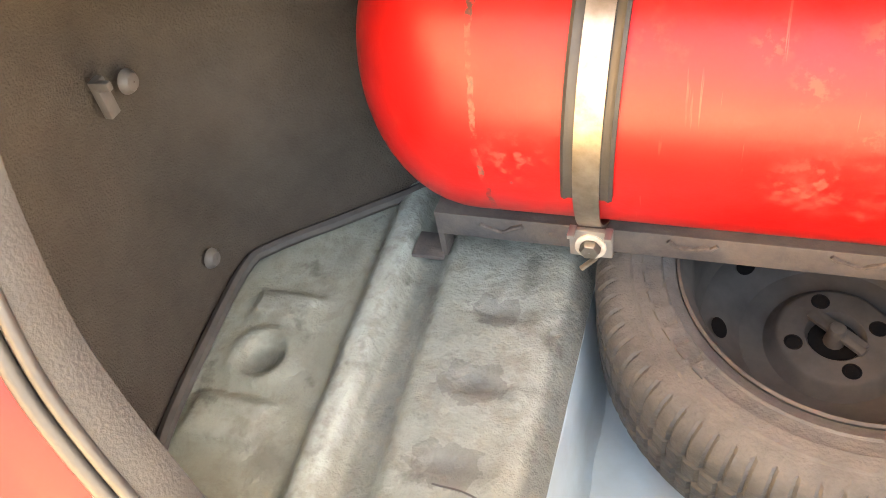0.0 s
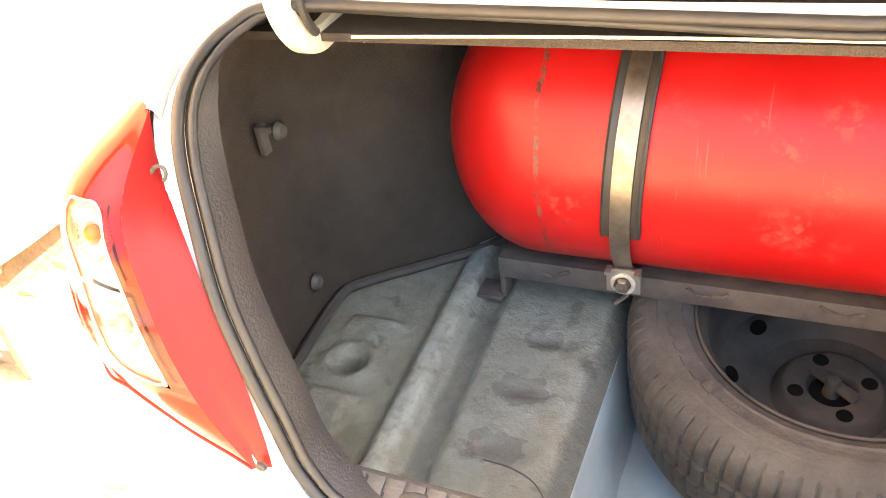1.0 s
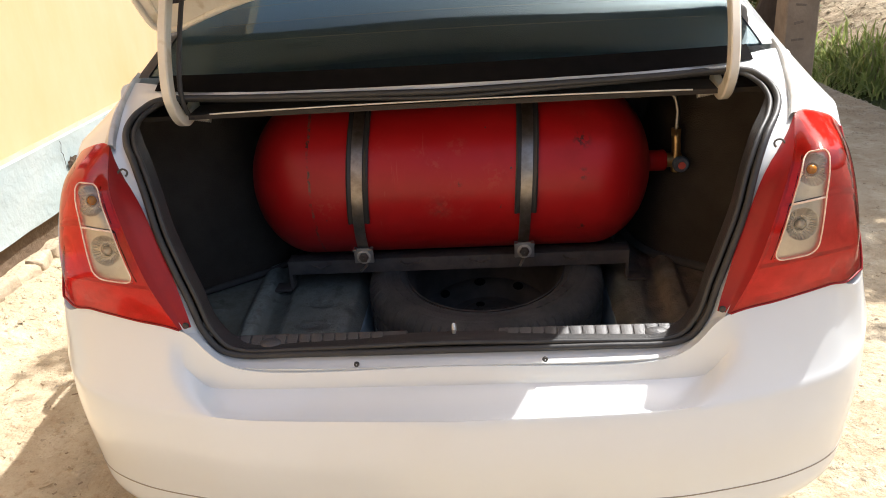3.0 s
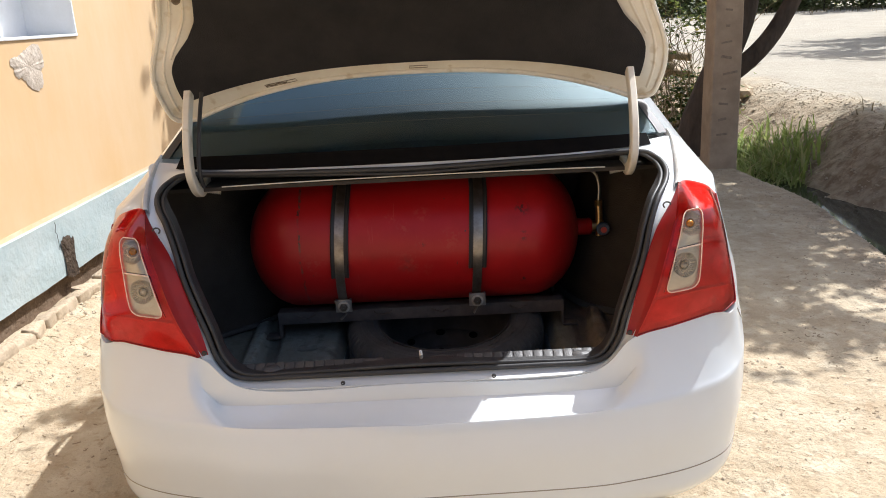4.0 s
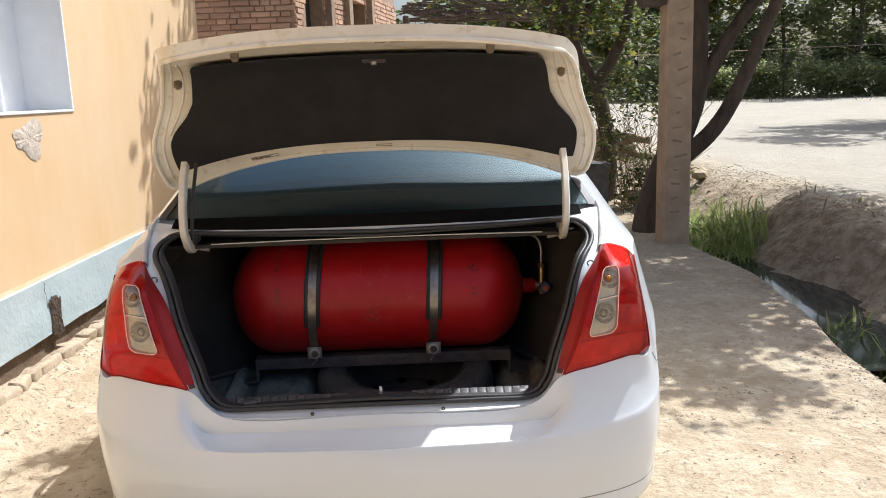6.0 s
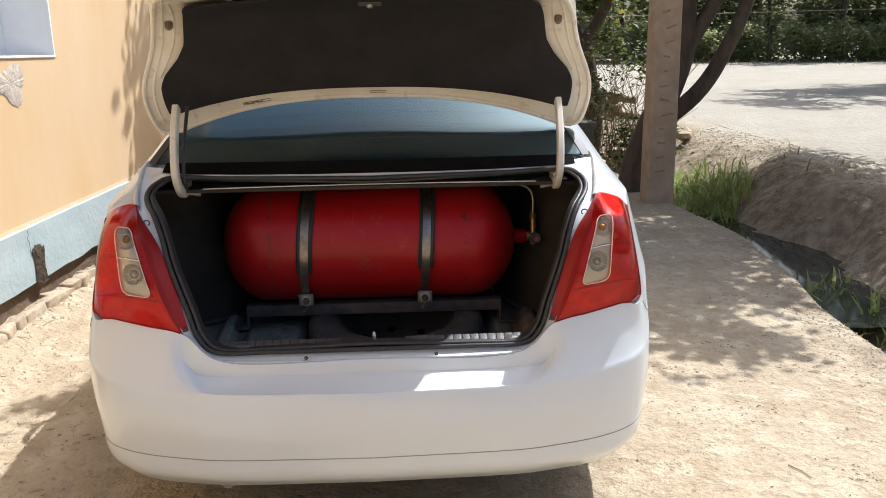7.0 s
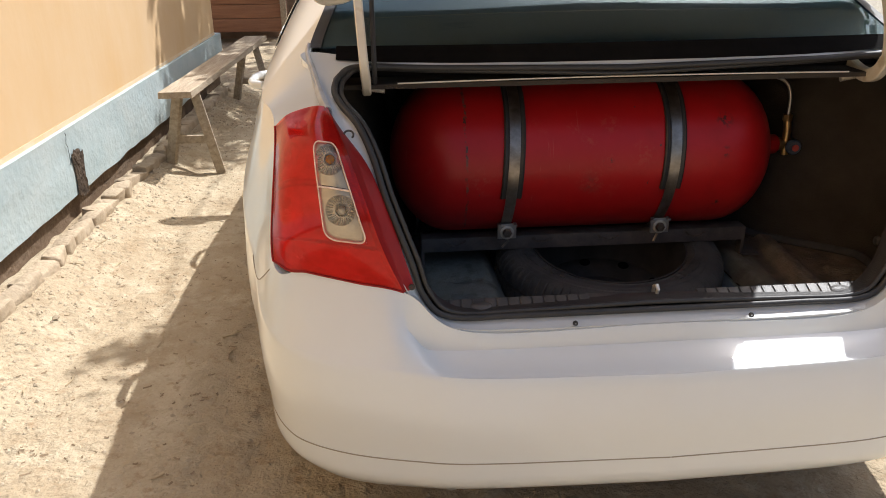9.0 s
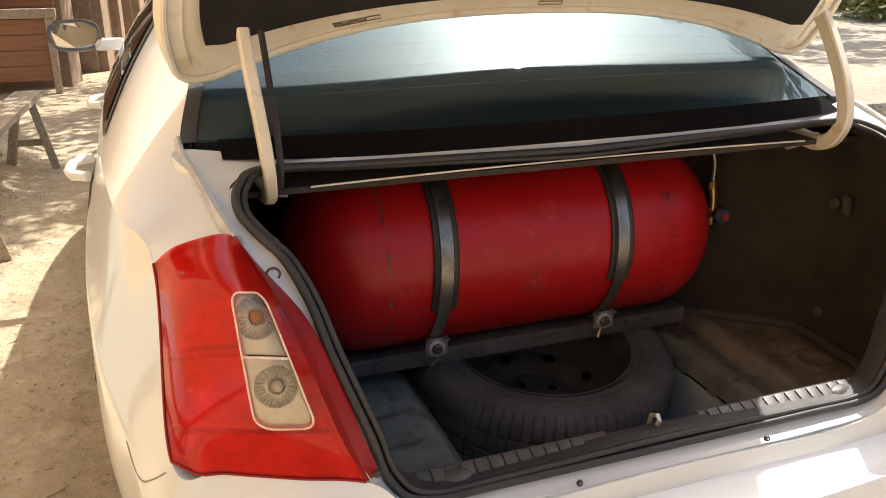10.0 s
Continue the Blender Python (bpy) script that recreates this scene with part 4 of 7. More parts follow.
def lamp_strip(u, v):
    """The recessed strip between the ridge (u = 0) and the flange (u = 1)."""
    a = lamp_point(1, v)
    k = spline(RIDGE_IN, 49)[min(48, int(v * 48))]
    p = a.lerp(k, u)
    dip = .008 * (u / .3 if u < .3 else 1 - .5 * (u - .3) / .7)
    return p + Vector((0, dip * min(1, 6 * (1 - v), 8 * v + .3), 0))


def window_u(t, v):
    """Follows the clear window's slanted sides: t .6 and .9 are its edges."""
    u0, u1 = .618 + .055 * (v - .25) / .5, .905
    if t < .6:
        return u0 * t / .6
    if t < .9:
        return u0 + (u1 - u0) * (t - .6) / .3
    return u1 + (1 - u1) * (t - .9) / .1


def chamber_depth(u, v):
    """How far the silvered housing lies behind the lens: round bowls with facets, stepped between the chambers."""
    d = .010 + .0015 * math.sin(v * 46) * math.sin(u * 17 + 1)
    for cu, cv, r, deep in ((.33, .66, .030, .012), (.33, .36, .032, .012), (.30, .12, .022, .006), (.38, .87, .020, .005)):
        p, q = lamp_point(u, v), lamp_point(cu, cv)
        e = (p - q).length / r
        if e < 1:
            d += deep * (1 - e * e) + .0014 * math.cos(math.atan2(v - cv, u - cu) * 18) * min(1, 4 * e * (1 - e))
    if abs(v - .52) < .018 or abs(v - .22) < .014:
        d -= .005
    edge = min(u / .07, (1 - u) / .05, v / .05, (1 - v) / .05, 1)
    return max(.0025, d * max(0, edge))


def tail_lamp(sign):
    holder = thing("tail_lamp", "red tail lamp with a clear lens panel", "")
    holder.parent = car
    f = lambda p: Vector((sign * p.x, p.y, p.z))
    V0, V1 = .245, .765
    ts = [.6 * k / 14 for k in range(15)] + [.6 + .3 * k / 8 for k in range(1, 9)] + [.925, .95, .975, 1.0]
    vs = [V0 * k / 8 for k in range(9)] + [V0 + (V1 - V0) * k / 16 for k in range(1, 17)] + [V1 + (1 - V1) * k / 8 for k in range(1, 9)]
    bm = bmesh.new()
    g = [[bm.verts.new(f(lamp_point(window_u(t, v), v))) for v in vs] for t in ts]
    for i in range(len(ts) - 1):
        for j in range(len(vs) - 1):
            if .6 - 1e-6 <= ts[i] < .9 - 1e-6 and V0 - 1e-6 <= vs[j] < V1 - 1e-6:
                continue
            bm.faces.new((g[i][j], g[i + 1][j], g[i + 1][j + 1], g[i][j + 1]))
    arcs = []  # rounded corners of the clear window
    for tc, vc, st, sv in ((.6, V0, 1, 1), (.6, V1, 1, -1), (.9, V1, -1, -1), (.9, V0, -1, 1)):
        arc = [(tc + st * .075 * (1 - math.cos(k * math.pi / 12)), vc + sv * .05 * (1 - math.sin(k * math.pi / 12))) for k in range(7)]
        arcs.append(arc if st == sv * -1 else arc[::-1])
        fan = [bm.verts.new(f(lamp_point(window_u(t, v), v))) for t, v in [(tc, vc)] + arc]
        for k in range(1, 7):
            bm.faces.new((fan[0], fan[k], fan[k + 1]))
    bmesh.ops.remove_doubles(bm, verts=bm.verts, dist=0.0004)
    part("red_lens", bm, M_LAMPRED, holder, "glossy red see-through plastic lens")
    bm = bmesh.new()
    nu, nv = 60, 64
    h = [[bm.verts.new(f(lamp_point(i / nu, j / nv, -chamber_depth(i / nu, j / nv)))) for j in range(nv + 1)] for i in range(nu + 1)]
    for i in range(nu):
        for j in range(nv):
            u, v = (i + .5) / nu, (j + .5) / nv
            if window_u(.6, v) + .012 < u < window_u(.9, v) - .012 and V0 + .012 < v < V1 - .012:
                continue
            bm.faces.new((h[i][j], h[i + 1][j], h[i + 1][j + 1], h[i][j + 1]))
    part("lamp_housing", bm, M_HOUSING, holder, "silvered housing with round bowls behind the red lens", angle=25)
    bm = bmesh.new()
    grid(bm, [[f(lamp_strip(u / 10, v / 32)) for v in range(33)] for u in range(11)])
    part("inner_strip", bm, M_LAMPDARK, holder, "dark red recessed strip")
    # pale rim round the window
    bm = bmesh.new()
    ends = [arcs[0], arcs[1], arcs[2], arcs[3]]
    path = []
    for n, arc in enumerate(ends):
        path += arc
        a, b = arc[-1], ends[(n + 1) % 4][0]
        path += [(a[0] + (b[0] - a[0]) * k / 8, a[1] + (b[1] - a[1]) * k / 8) for k in range(1, 8)]
    path = [f(lamp_point(window_u(t, v), v, .0005)) for t, v in path]
    tube(bm, path + [path[0]], .0014, 6, caps=False)
    part("lens_rim", bm, M_LENSRIM, holder, "pale rim of the clear lens")
    bm = bmesh.new()
    tube(bm, [f(lamp_point(k / 24, 0, .0)) for k in range(24, -1, -1)] + [f(lamp_point(0, k / 30, .0)) for k in range(1, 31)], .0020, 8)
    part("gasket", bm, M_LAMPDARK, holder, "dark edge of the lamp")
    for name, a, b in (("reversing_lens", 0.0, .485), ("indicator_lens", .515, 1.0)):
        v0, v1 = V0 + (V1 - V0) * a, V0 + (V1 - V0) * b
        bm = bmesh.new()
        grid(bm, [[f(lamp_point(window_u(.6 + .3 * i / 8, v0 + (v1 - v0) * j / 8), v0 + (v1 - v0) * j / 8, -.001)) for j in range(9)] for i in range(9)])
        ln = part(name, bm, M_LAMPCLEAR, holder, "clear plastic lens")
        ln.visible_shadow = False
        # flat back with a fluted bowl round the bulb
        bm = bmesh.new()
        cu, cv = .75, v0 + (v1 - v0) * .60
        c0 = lamp_point(window_u(cu, cv), cv, 0)
        n = 56
        rows = []
        for i in range(n + 1):
            row = []
            for j in range(n + 1):
                t, v = .6 + .3 * i / n, v0 + (v1 - v0) * j / n
                p = lamp_point(window_u(t, v), v, 0)
                d = (p - c0).length
                an = math.atan2(p.z - c0.z, p.x - c0.x)
                if d > .0285:
                    depth = .006
                elif d > .0125:
                    depth = .006 + .008 * (.0285 - d) / .016 + .0042 * abs(math.sin(an * 14)) * math.sin(math.pi * (d - .0125) / .016)
                else:
                    depth = .0150 + .004 * (1 - (d / .0125) ** 2) - (.0040 if .0105 < d else 0)
                row.append(f(lamp_point(window_u(t, v), v, -depth)))
            rows.append(row)
        grid(bm, rows)
        part("reflector", bm, M_REFLECT, holder, "fluted silvery reflector", angle=20)
        c = f(lamp_point(window_u(cu, cv), cv, -.014))
        bm = bmesh.new()
        bmesh.ops.create_uvsphere(bm, u_segments=14, v_segments=10, radius=.0085, matrix=Matrix.Translation(c))
        part("bulb", bm, M_AMBER if a > .2 else M_REFLECT, holder)
    bm = bmesh.new()
    path = [f(lamp_point(window_u(.6 + .3 * k / 8, V0 + (V1 - V0) * .5), V0 + (V1 - V0) * .5, -.001)) for k in range(9)]
    tube(bm, path, .002, 6)
    part("lens_divider", bm, M_LENSRIM, holder)


for sign in (-1, 1):
    tail_lamp(sign)

# ---- boot lid, standing open
LID = [  # v, half width, y, z, rise of the middle, forward shift of the middle
    (0, .652, .575, 1.143, .118, -.02), (.12, .684, .553, 1.180, .105, -.02), (.35, .690, .485, 1.29, .075, 0), (.55, .640, .445, 1.42, .05, 0),
    (.68, .608, .37, 1.50, .035, 0), (.84, .545, .17, 1.53, .030, -.02), (1.0, .488, -.02, 1.532, .036, -.04),
]


def lid_point(s, v, out=0.0):
    k = max(i for i in range(len(LID) - 1) if LID[i][0] <= v + 1e-9)
    u = (v - LID[k][0]) / (LID[k + 1][0] - LID[k][0])

    def val(c, k0):
        m = lambda i: (LID[min(i + 1, len(LID) - 1)][c] - LID[max(i - 1, 0)][c]) / (LID[min(i + 1, len(LID) - 1)][0] - LID[max(i - 1, 0)][0])
        h = LID[k0 + 1][0] - LID[k0][0]
        return LID[k0][c] * (2 * u**3 - 3 * u**2 + 1) + m(k0) * h * (u**3 - 2 * u**2 + u) + LID[k0 + 1][c] * (-2 * u**3 + 3 * u**2) + m(k0 + 1) * h * (u**3 - u**2)

    w, y, z, dz, dy = (val(c, k) for c in (1, 2, 3, 4, 5))
    c = 1 - abs(s) ** 2.5
    p = Vector((w * s, y + dy * c, z + dz * c))
    if out:
        e = 1e-3
        v0, v1 = max(0, v - e), min(1, v + e)
        a = lid_point(s, v1) - lid_point(s, v0)
        b = lid_point(s + e, v) - lid_point(s - e, v)
        p += b.cross(a).normalized() * out
    return p


def rounded(s, v):
    """Rounds the lid's four corners."""
    ev = min(v, 1 - v)
    r = .08
    if ev < r:
        s = s * (1 - .06 * (1 - math.sqrt(max(0, 1 - ((r - ev) / r) ** 2))))
    return s, v


lid = thing("boot_lid", "", "")
lid.parent = car
tagged(lid, "open white boot lid with black felt lining")
bm = bmesh.new()
NS, NV = 40, 40
grid(bm, [[lid_point(*rounded(-1 + 2 * i / NS, j / NV)) for j in range(NV + 1)] for i in range(NS + 1)])
bmesh.ops.recalc_face_normals(bm, faces=bm.faces)
part("lid_panel", bm, M_INNER, lid, "cream-white inner panel")
bm = bmesh.new()
grid(bm, [[lid_point(*rounded((-1 + 2 * i / NS) * 1.012, j / NV), -.03) for j in range(NV + 1)] for i in range(NS + 1)])
part("lid_skin", bm, M_PAINT, lid, "white outer skin")
bm = bmesh.new()
edge = [rounded(-1 + 2 * i / NS, 0) for i in range(NS + 1)] + [rounded(1, j / NV) for j in range(1, NV + 1)] + [rounded(1 - 2 * i / NS, 1) for i in range(1, NS + 1)] + [rounded(-1, 1 - j / NV) for j in range(1, NV)]
rows = [[lid_point(s, v, .008), lid_point(s * 1.006, v, -.012), lid_point(s * 1.012, v, -.031)] for s, v in edge]
grid(bm, rows, close_u=True)
tube(bm, [lid_point(s, v, .003) for s, v in edge + [edge[0]]], .007, 8, caps=False)
part("lid_edge", bm, M_INNER, lid, "folded cream-white edge")
# lining
bm = bmesh.new()


def lining_width(v):
    ks = [(.155, .86), (.18, .915), (.36, .92), (.41, .905), (.47, .865), (.54, .85), (.66, .86), (.76, .865), (.79, .85)]
    for a, b in zip(ks, ks[1:]):
        if a[0] <= v <= b[0]:
            return a[1] + (b[1] - a[1]) * (v - a[0]) / (b[0] - a[0])
    return ks[0][1] if v < ks[0][0] else ks[-1][1]


vs = [.16 + (.79 - .16) * j / 30 for j in range(31)]
grid(bm, [[lid_point(t * lining_width(v), v, .012) for v in vs] for t in [-1 + 2 * i / 40 for i in range(41)]])
solidify(bm, .006)
part("lining", bm, M_FELT, lid, "black felt lining")


# fittings on the lid's inner panel
def lid_frame(s, v):
    o = lid_point(s, v)
    n = (lid_point(s, v, .01) - o).normalized()
    x = (lid_point(s + .01, v) - lid_point(s - .01, v)).normalized()
    return Matrix.Translation(o) @ Matrix((x, n.cross(x), n)).transposed().to_4x4()


for s, v in ((-.63, .86), (.63, .86), (-.925, .64), (.925, .64)):
    bm = bmesh.new()
    lathe(bm, [(.001, .022), (.007, .022), (.011, .016), (.012, .0), (.017, .0), (.018, -.002)], 18, lid_frame(s, v))
    part("rubber_stop", bm, M_STOP, lid, "round brown rubber stop")
for s0, s1, v0, v1 in ((.0, .075, .055, .085), (-.60, -.47, .05, .08)):
    bm = bmesh.new()
    path = [lid_point(s0, v0, .002), lid_point(s1, v0, .002), lid_point(s1, v1, .002), lid_point(s0, v1, .002), lid_point(s0, v0, .002)]
    tube(bm, path, .0009, 5)
    part("lip_slot", bm, M_STOP, lid, "small slot in the lid's lip")
bm = bmesh.new()
tube(bm, [lid_point(-.60 + .09 * k / 6, .062 + .006 * math.sin(k * 2.1), .002) for k in range(7)], .002, 5)
part("scratch", bm, M_STOP, lid, "rusty scrape on the lip")
bm = bmesh.new()
box(bm, (-.035, -.022, .012), (.035, .022, .022), .006, lid_frame(.03, .725))
lk = part("latch", bm, M_FRAME, lid, "dark lock latch in the lining")
bm = bmesh.new()
lathe(bm, [(.001, .03), (.008, .03), (.010, .02)], 12, lid_frame(.03, .725))
part("latch_pin", bm, M_PIPE, lk)
for k in range(9):
    if k in (3, 4):
        continue
    bm = bmesh.new()
    w = .006 + .003 * (k % 3)
    box(bm, (-w / 2, -.004, .0), (w / 2, .004, .0012), 0, lid_frame(.075 + .0165 * k, .905))
    part("faded_mark", bm, M_STOP, lid)
for s, v in ((-.45, .975), (.02, .975), (.42, .975), (-.2, .93), (.72, .90)):
    bm = bmesh.new()
    lathe(bm, [(.001, .001), (.0035, .001)], 10, lid_frame(s, v))
    part("drain_hole", bm, M_JOINT, lid)
for side in (-1, 1):
    for f, a, b in ((.965, .10, .92), (.93, .40, .80)):
        bm = bmesh.new()
        tube(bm, [lid_point(side * (f - .03 * math.sin(k * math.pi / 20) * (1 if f < .95 else .3)), a + (b - a) * k / 20, -.001) for k in range(21)], .0055, 8, squash=(1, .7))
        part("pressed_rib", bm, M_INNER, lid)


def arm(sign):
    """Gooseneck hinge arm, flat and bent in one plane, with its thin strut."""
    path = spline([(.572, .455, 1.006), (.569, .40, .993), (.566, .356, .993), (.566, .322, 1.012), (.569, .307, 1.055), (.573, .33, 1.12), (.577, .375, 1.19), (.578, .415, 1.243)], 40)
    bm = bmesh.new()
    rows = []
    for k, p in enumerate(path):
        d = (path[min(k + 1, 39)] - path[max(k - 1, 0)]).normalized()
        n = Vector((1, 0, 0)).cross(d).normalized()
        rows.append([Vector((sign * (p.x + a * .0095), p.y, p.z)) + n * b * .0155 for a, b in ((-1, -.8), (-.7, -1), (.7, -1), (1, -.8), (1, .8), (.7, 1), (-.7, 1), (-1, .8))])
    vs = grid(bm, rows, close_v=True)
    bm.faces.new(vs[0]), bm.faces.new(vs[-1])
    ob = part("hinge_arm", bm, M_INNER, lid, "cream-white curved flat hinge arm")
    if sign < 0:
        bm = bmesh.new()
        tube(bm, [Vector((sign * (.548), p.y + .012, p.z)) for p in path[16:]], .0055, 8)
        part("strut", bm, M_BLACK, lid, "thin black strut")
    bm = bmesh.new()
    p = path[14]
    lathe(bm, [(.001, .0008), (.0035, .0008)], 10, Matrix.Translation((sign * (p.x + .010), p.y, p.z)) @ Matrix.Rotation(radians(90 * sign), 4, "Y"))
    lathe(bm, [(.001, .0008), (.004, .0008)], 10, Matrix.Translation((sign * p.x, p.y - .0155, p.z)) @ Matrix.Rotation(radians(90), 4, "X"))
    part("pin_hole", bm, M_JOINT, ob)
    bm = bmesh.new()
    box(bm, (sign * .48 if sign > 0 else -.60, .40, .985), (.60 if sign > 0 else -.48, .47, .992), .002)
    part("hinge_bracket", bm, M_INNER, car, "painted hinge bracket")


arm(-1)
arm(1)
for sign in (1, -1):
    bm = bmesh.new()
    tube(bm, [Vector((sign * .590, .398, .990)), Vector((sign * .545, .404, .981)), Vector((sign * .528, .406, .978))], .0062, 10)
    for k in range(7):
        x = .528 + .005 * k
        lathe(bm, [(.006, -.0012), (.0080, 0), (.006, .0012)], 12, Matrix.Translation((sign * x, .406 - .0004 * k, .978 + .0010 * k)) @ Matrix.Rotation(radians(90), 4, "Y"))
    part("hinge_rod", bm, M_BOLT, car, "threaded steel rod end at the hinge")

# ---- inside of the boot
FLOOR = .480
boot_floor = thing("boot_floor", "dusty grey boot floor with pressed ribs", "")
boot_floor.parent = car


def well_d(x, y):
    """Distance outside the rounded-square spare wheel well."""
    qx, qy = max(abs(x - .062) - .212, 0), max(abs(y - .487) - .297, 0)
    return math.hypot(qx, qy) - .095


def plateau(d, half, soft):
    return 1 / (1 + math.exp((abs(d) - half) / soft))


def floor_z(x, y):
    ax = abs(x - .005)
    z = FLOOR
    lean = ax + .06 * (.40 - y)
    z += .019 * plateau(lean - .508, .021, .003) - .010 * plateau(lean - .458, .02, .003)
    # pressed pads and a round dip beside the wheel arch
    z += .012 * plateau(ax - .63, .045, .003) * plateau(y - .425, .022, .003)
    z += .012 * plateau(ax - .63, .05, .003) * plateau(y - .25, .03, .003)
    d = math.hypot(ax - .63, y - .345)
    z += .011 * plateau(d, .045, .004) - .022 * plateau(d, .026, .005)
    # small pressed ovals on the raised pad
    for py in (.25, .36, .47):
        z -= .008 * plateau(math.hypot((ax - .355) / 2.2, (y - py) / 1.0), .013, .003)
        z += .004 * plateau(math.hypot((ax - .30) / .6, (y - py + .01) / 1.0), .017, .003)
    # the lip rolls over into the well
    w = well_d(x, y)
    if w < .045:
        z -= .034 * min(1, (.045 - w) / .045) ** 2
    return z + .0012 * noise.noise(Vector((x * 30, y * 30, 0)))


bm = bmesh.new()
nx, ny = 260, 140
g = []
for i in range(nx + 1):
    x = -.78 + 1.56 * i / nx
    g.append([])
    for j in range(ny + 1):
        y = .06 + .87 * j / ny
        px, py = x, y
        w = well_d(x, y)
        if w < 0 and w > -.02:  # draw the edge onto the well's outline
            e = .002
            gx, gy = (well_d(x + e, y) - w) / e, (well_d(x, y + e) - w) / e
            px, py = x - gx * w, y - gy * w
        g[i].append(bm.verts.new((px, py, floor_z(px, py))))
for i in range(nx):
    for j in range(ny):
        xm, ym = -.78 + 1.56 * (i + .5) / nx, .06 + .87 * (j + .5) / ny
        if well_d(xm, ym) < -.004:
            continue
        bm.faces.new((g[i][j], g[i + 1][j], g[i + 1][j + 1], g[i][j + 1]))
bmesh.ops.delete(bm, geom=[v for v in bm.verts if not v.link_faces], context="VERTS")
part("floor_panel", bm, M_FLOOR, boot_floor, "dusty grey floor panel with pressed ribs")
bm = bmesh.new()
bead = spline([Vector((x, y, 0)) for x, y in ((-.36, .225), (-.32, .222), (-.28, .205), (-.252, .17), (-.245, .14))], 20)
tube(bm, [Vector((p.x, p.y, floor_z(p.x, p.y) + .0008)) for p in bead], .0011, 5)
part("sealer_bead", bm, M_HEM, boot_floor, "thin curved bead of sealer")
bm = bmesh.new()
ring = []
for k in range(96):
    a = 2 * math.pi * k / 96
    c, s = math.cos(a), math.sin(a)
    r = 0.0
    for _ in range(40):
        r += .02 if well_d(.065 + r * c, .47 + r * s) < -.02 else (.004 if well_d(.065 + r * c, .47 + r * s) < 0 else 0)
    ring.append(Vector((r * c, r * s, 0)))
rows = []
for dz, k in ((-.046, 1.02), (-.050, 1.0), (-.07, .985), (-.20, .95), (-.215, .92), (-.22, .80), (-.215, .5)):
    rows.append([Vector((.065 + p.x * k, .47 + p.y * k, FLOOR + dz)) for p in ring])
vs = grid(bm, rows, close_v=True)
bm.faces.new(vs[-1])
part("wheel_well", bm, M_WELL, boot_floor, "bluish grey spare wheel well")

# side linings with the wheel arch, hem and clips
def smoothed(t):
    t = min(1, max(0, t))
    return t * t * (3 - 2 * t)


def opening_z(y):
    return max([q.z for q in half if q.y <= y and q.z > .6] or [.62])


def opening_x(z):
    z = min(1.0, max(.63, z))
    return max(q.x for q in half if abs(q.z - z) < .03)


BASE = [(.610, .06), (.655, .12), (.692, .21), (.712, .35), (.722, .475), (.70, .52), (.60, .605), (.515, .685), (.47, .80), (.45, .935)]
base = [Vector((a, b, 0)) for a, b in BASE]
for sign in (1, -1):
    line = spline(base, 91)
    bm = bmesh.new()
    rows = []
    for p in line:
        row = []
        for k in range(31):
            h = k / 30
            z = FLOOR + .003 + .535 * h
            x, y = p.x, p.y
            if y > .5:  # the wheel arch slopes back towards the top
                x += .17 * min(1, (y - .5) / .12) * max(0, h - .25) ** 1.2
            x += .012 * math.sin(math.pi * h)
            dome = math.exp(-(((y - .60) / .10) ** 2 + ((z - .72) / .12) ** 2))
            x -= .030 * min(1, 1.35 * dome)
            if y < .2:
                x -= .05 * (.2 - y) / .14 * max(0, 1 - h)
            if h > .78 and y > .3:
                x -= .10 * ((h - .78) / .22) ** 2 * smoothed((y - .3) / .1)
            if y < .34:  # stays outside the opening at the tail
                z = min(z, opening_z(y) - .035)
                x = max(x, opening_x(z) + .025)
            x += .002 * noise.noise(Vector((x * 8, y * 14, z * 14)))
            row.append(Vector((sign * x, y, z)))
        rows.append(row)
    grid(bm, rows)
    lin = part("side_lining", bm, M_LINING, car, "dark fibre side lining of the boot")
    bm = bmesh.new()
    tube(bm, [Vector((sign * (p.x - .010), p.y, FLOOR + .012)) for p in line[14:]], .012, 8, squash=(.75, 1))
    part("hem", bm, M_HEM, lin, "grey hem along the floor")
    for x, y, z in ((.708, .429, .827), (.716, .432, .555), (.668, .155, .592), (.61, .10, .80)):
        bm = bmesh.new()
        lathe(bm, [(.001, .006), (.009, .005), (.013, 0), (.014, -.004)], 16, Matrix.Translation((sign * (x - .002), y, z)) @ Matrix.Rotation(radians(-90 * sign), 4, "Y"))
        part("clip", bm, M_CLIP, lin, "round grey plastic clip")
    bm = bmesh.new()
    m = Matrix.Translation((sign * .708, .395, .835))
    box(bm, (-.006, -.012, -.024), (.004, .004, .020), .002, m)
    box(bm, (-.018 if sign > 0 else -.002, -.012, .010), (.002 if sign > 0 else .018, -.004, .020), .002, m)
    part("hook", bm, M_CLIP, lin, "small bent hook beside the clip")
    # tail panel trim between the seal and the side lining
    bm = bmesh.new()
    rows = []
    for k in range(25):
        t = k / 24
        a = Vector(half[27 + int(t * 36)])
        a = Vector((a.x - .008, a.y + .03, a.z))
        b = Vector((.60 + .055 * t, .13 + .05 * t, FLOOR + .01 + (a.z - .64) * 1.3))
        rows.append([Vector((sign * q.x, q.y, q.z)) for q in (a, a.lerp(b, .4) + Vector((-.006, .0, 0)), a.lerp(b, .8), b + Vector((.012, .02, 0)))])
    grid(bm, rows)
    part("corner_trim", bm, M_TRIM, car, "dusty black corner trim of the boot")
bm = bmesh.new()
box(bm, (-.72, .925, .25), (.72, .945, 1.0))
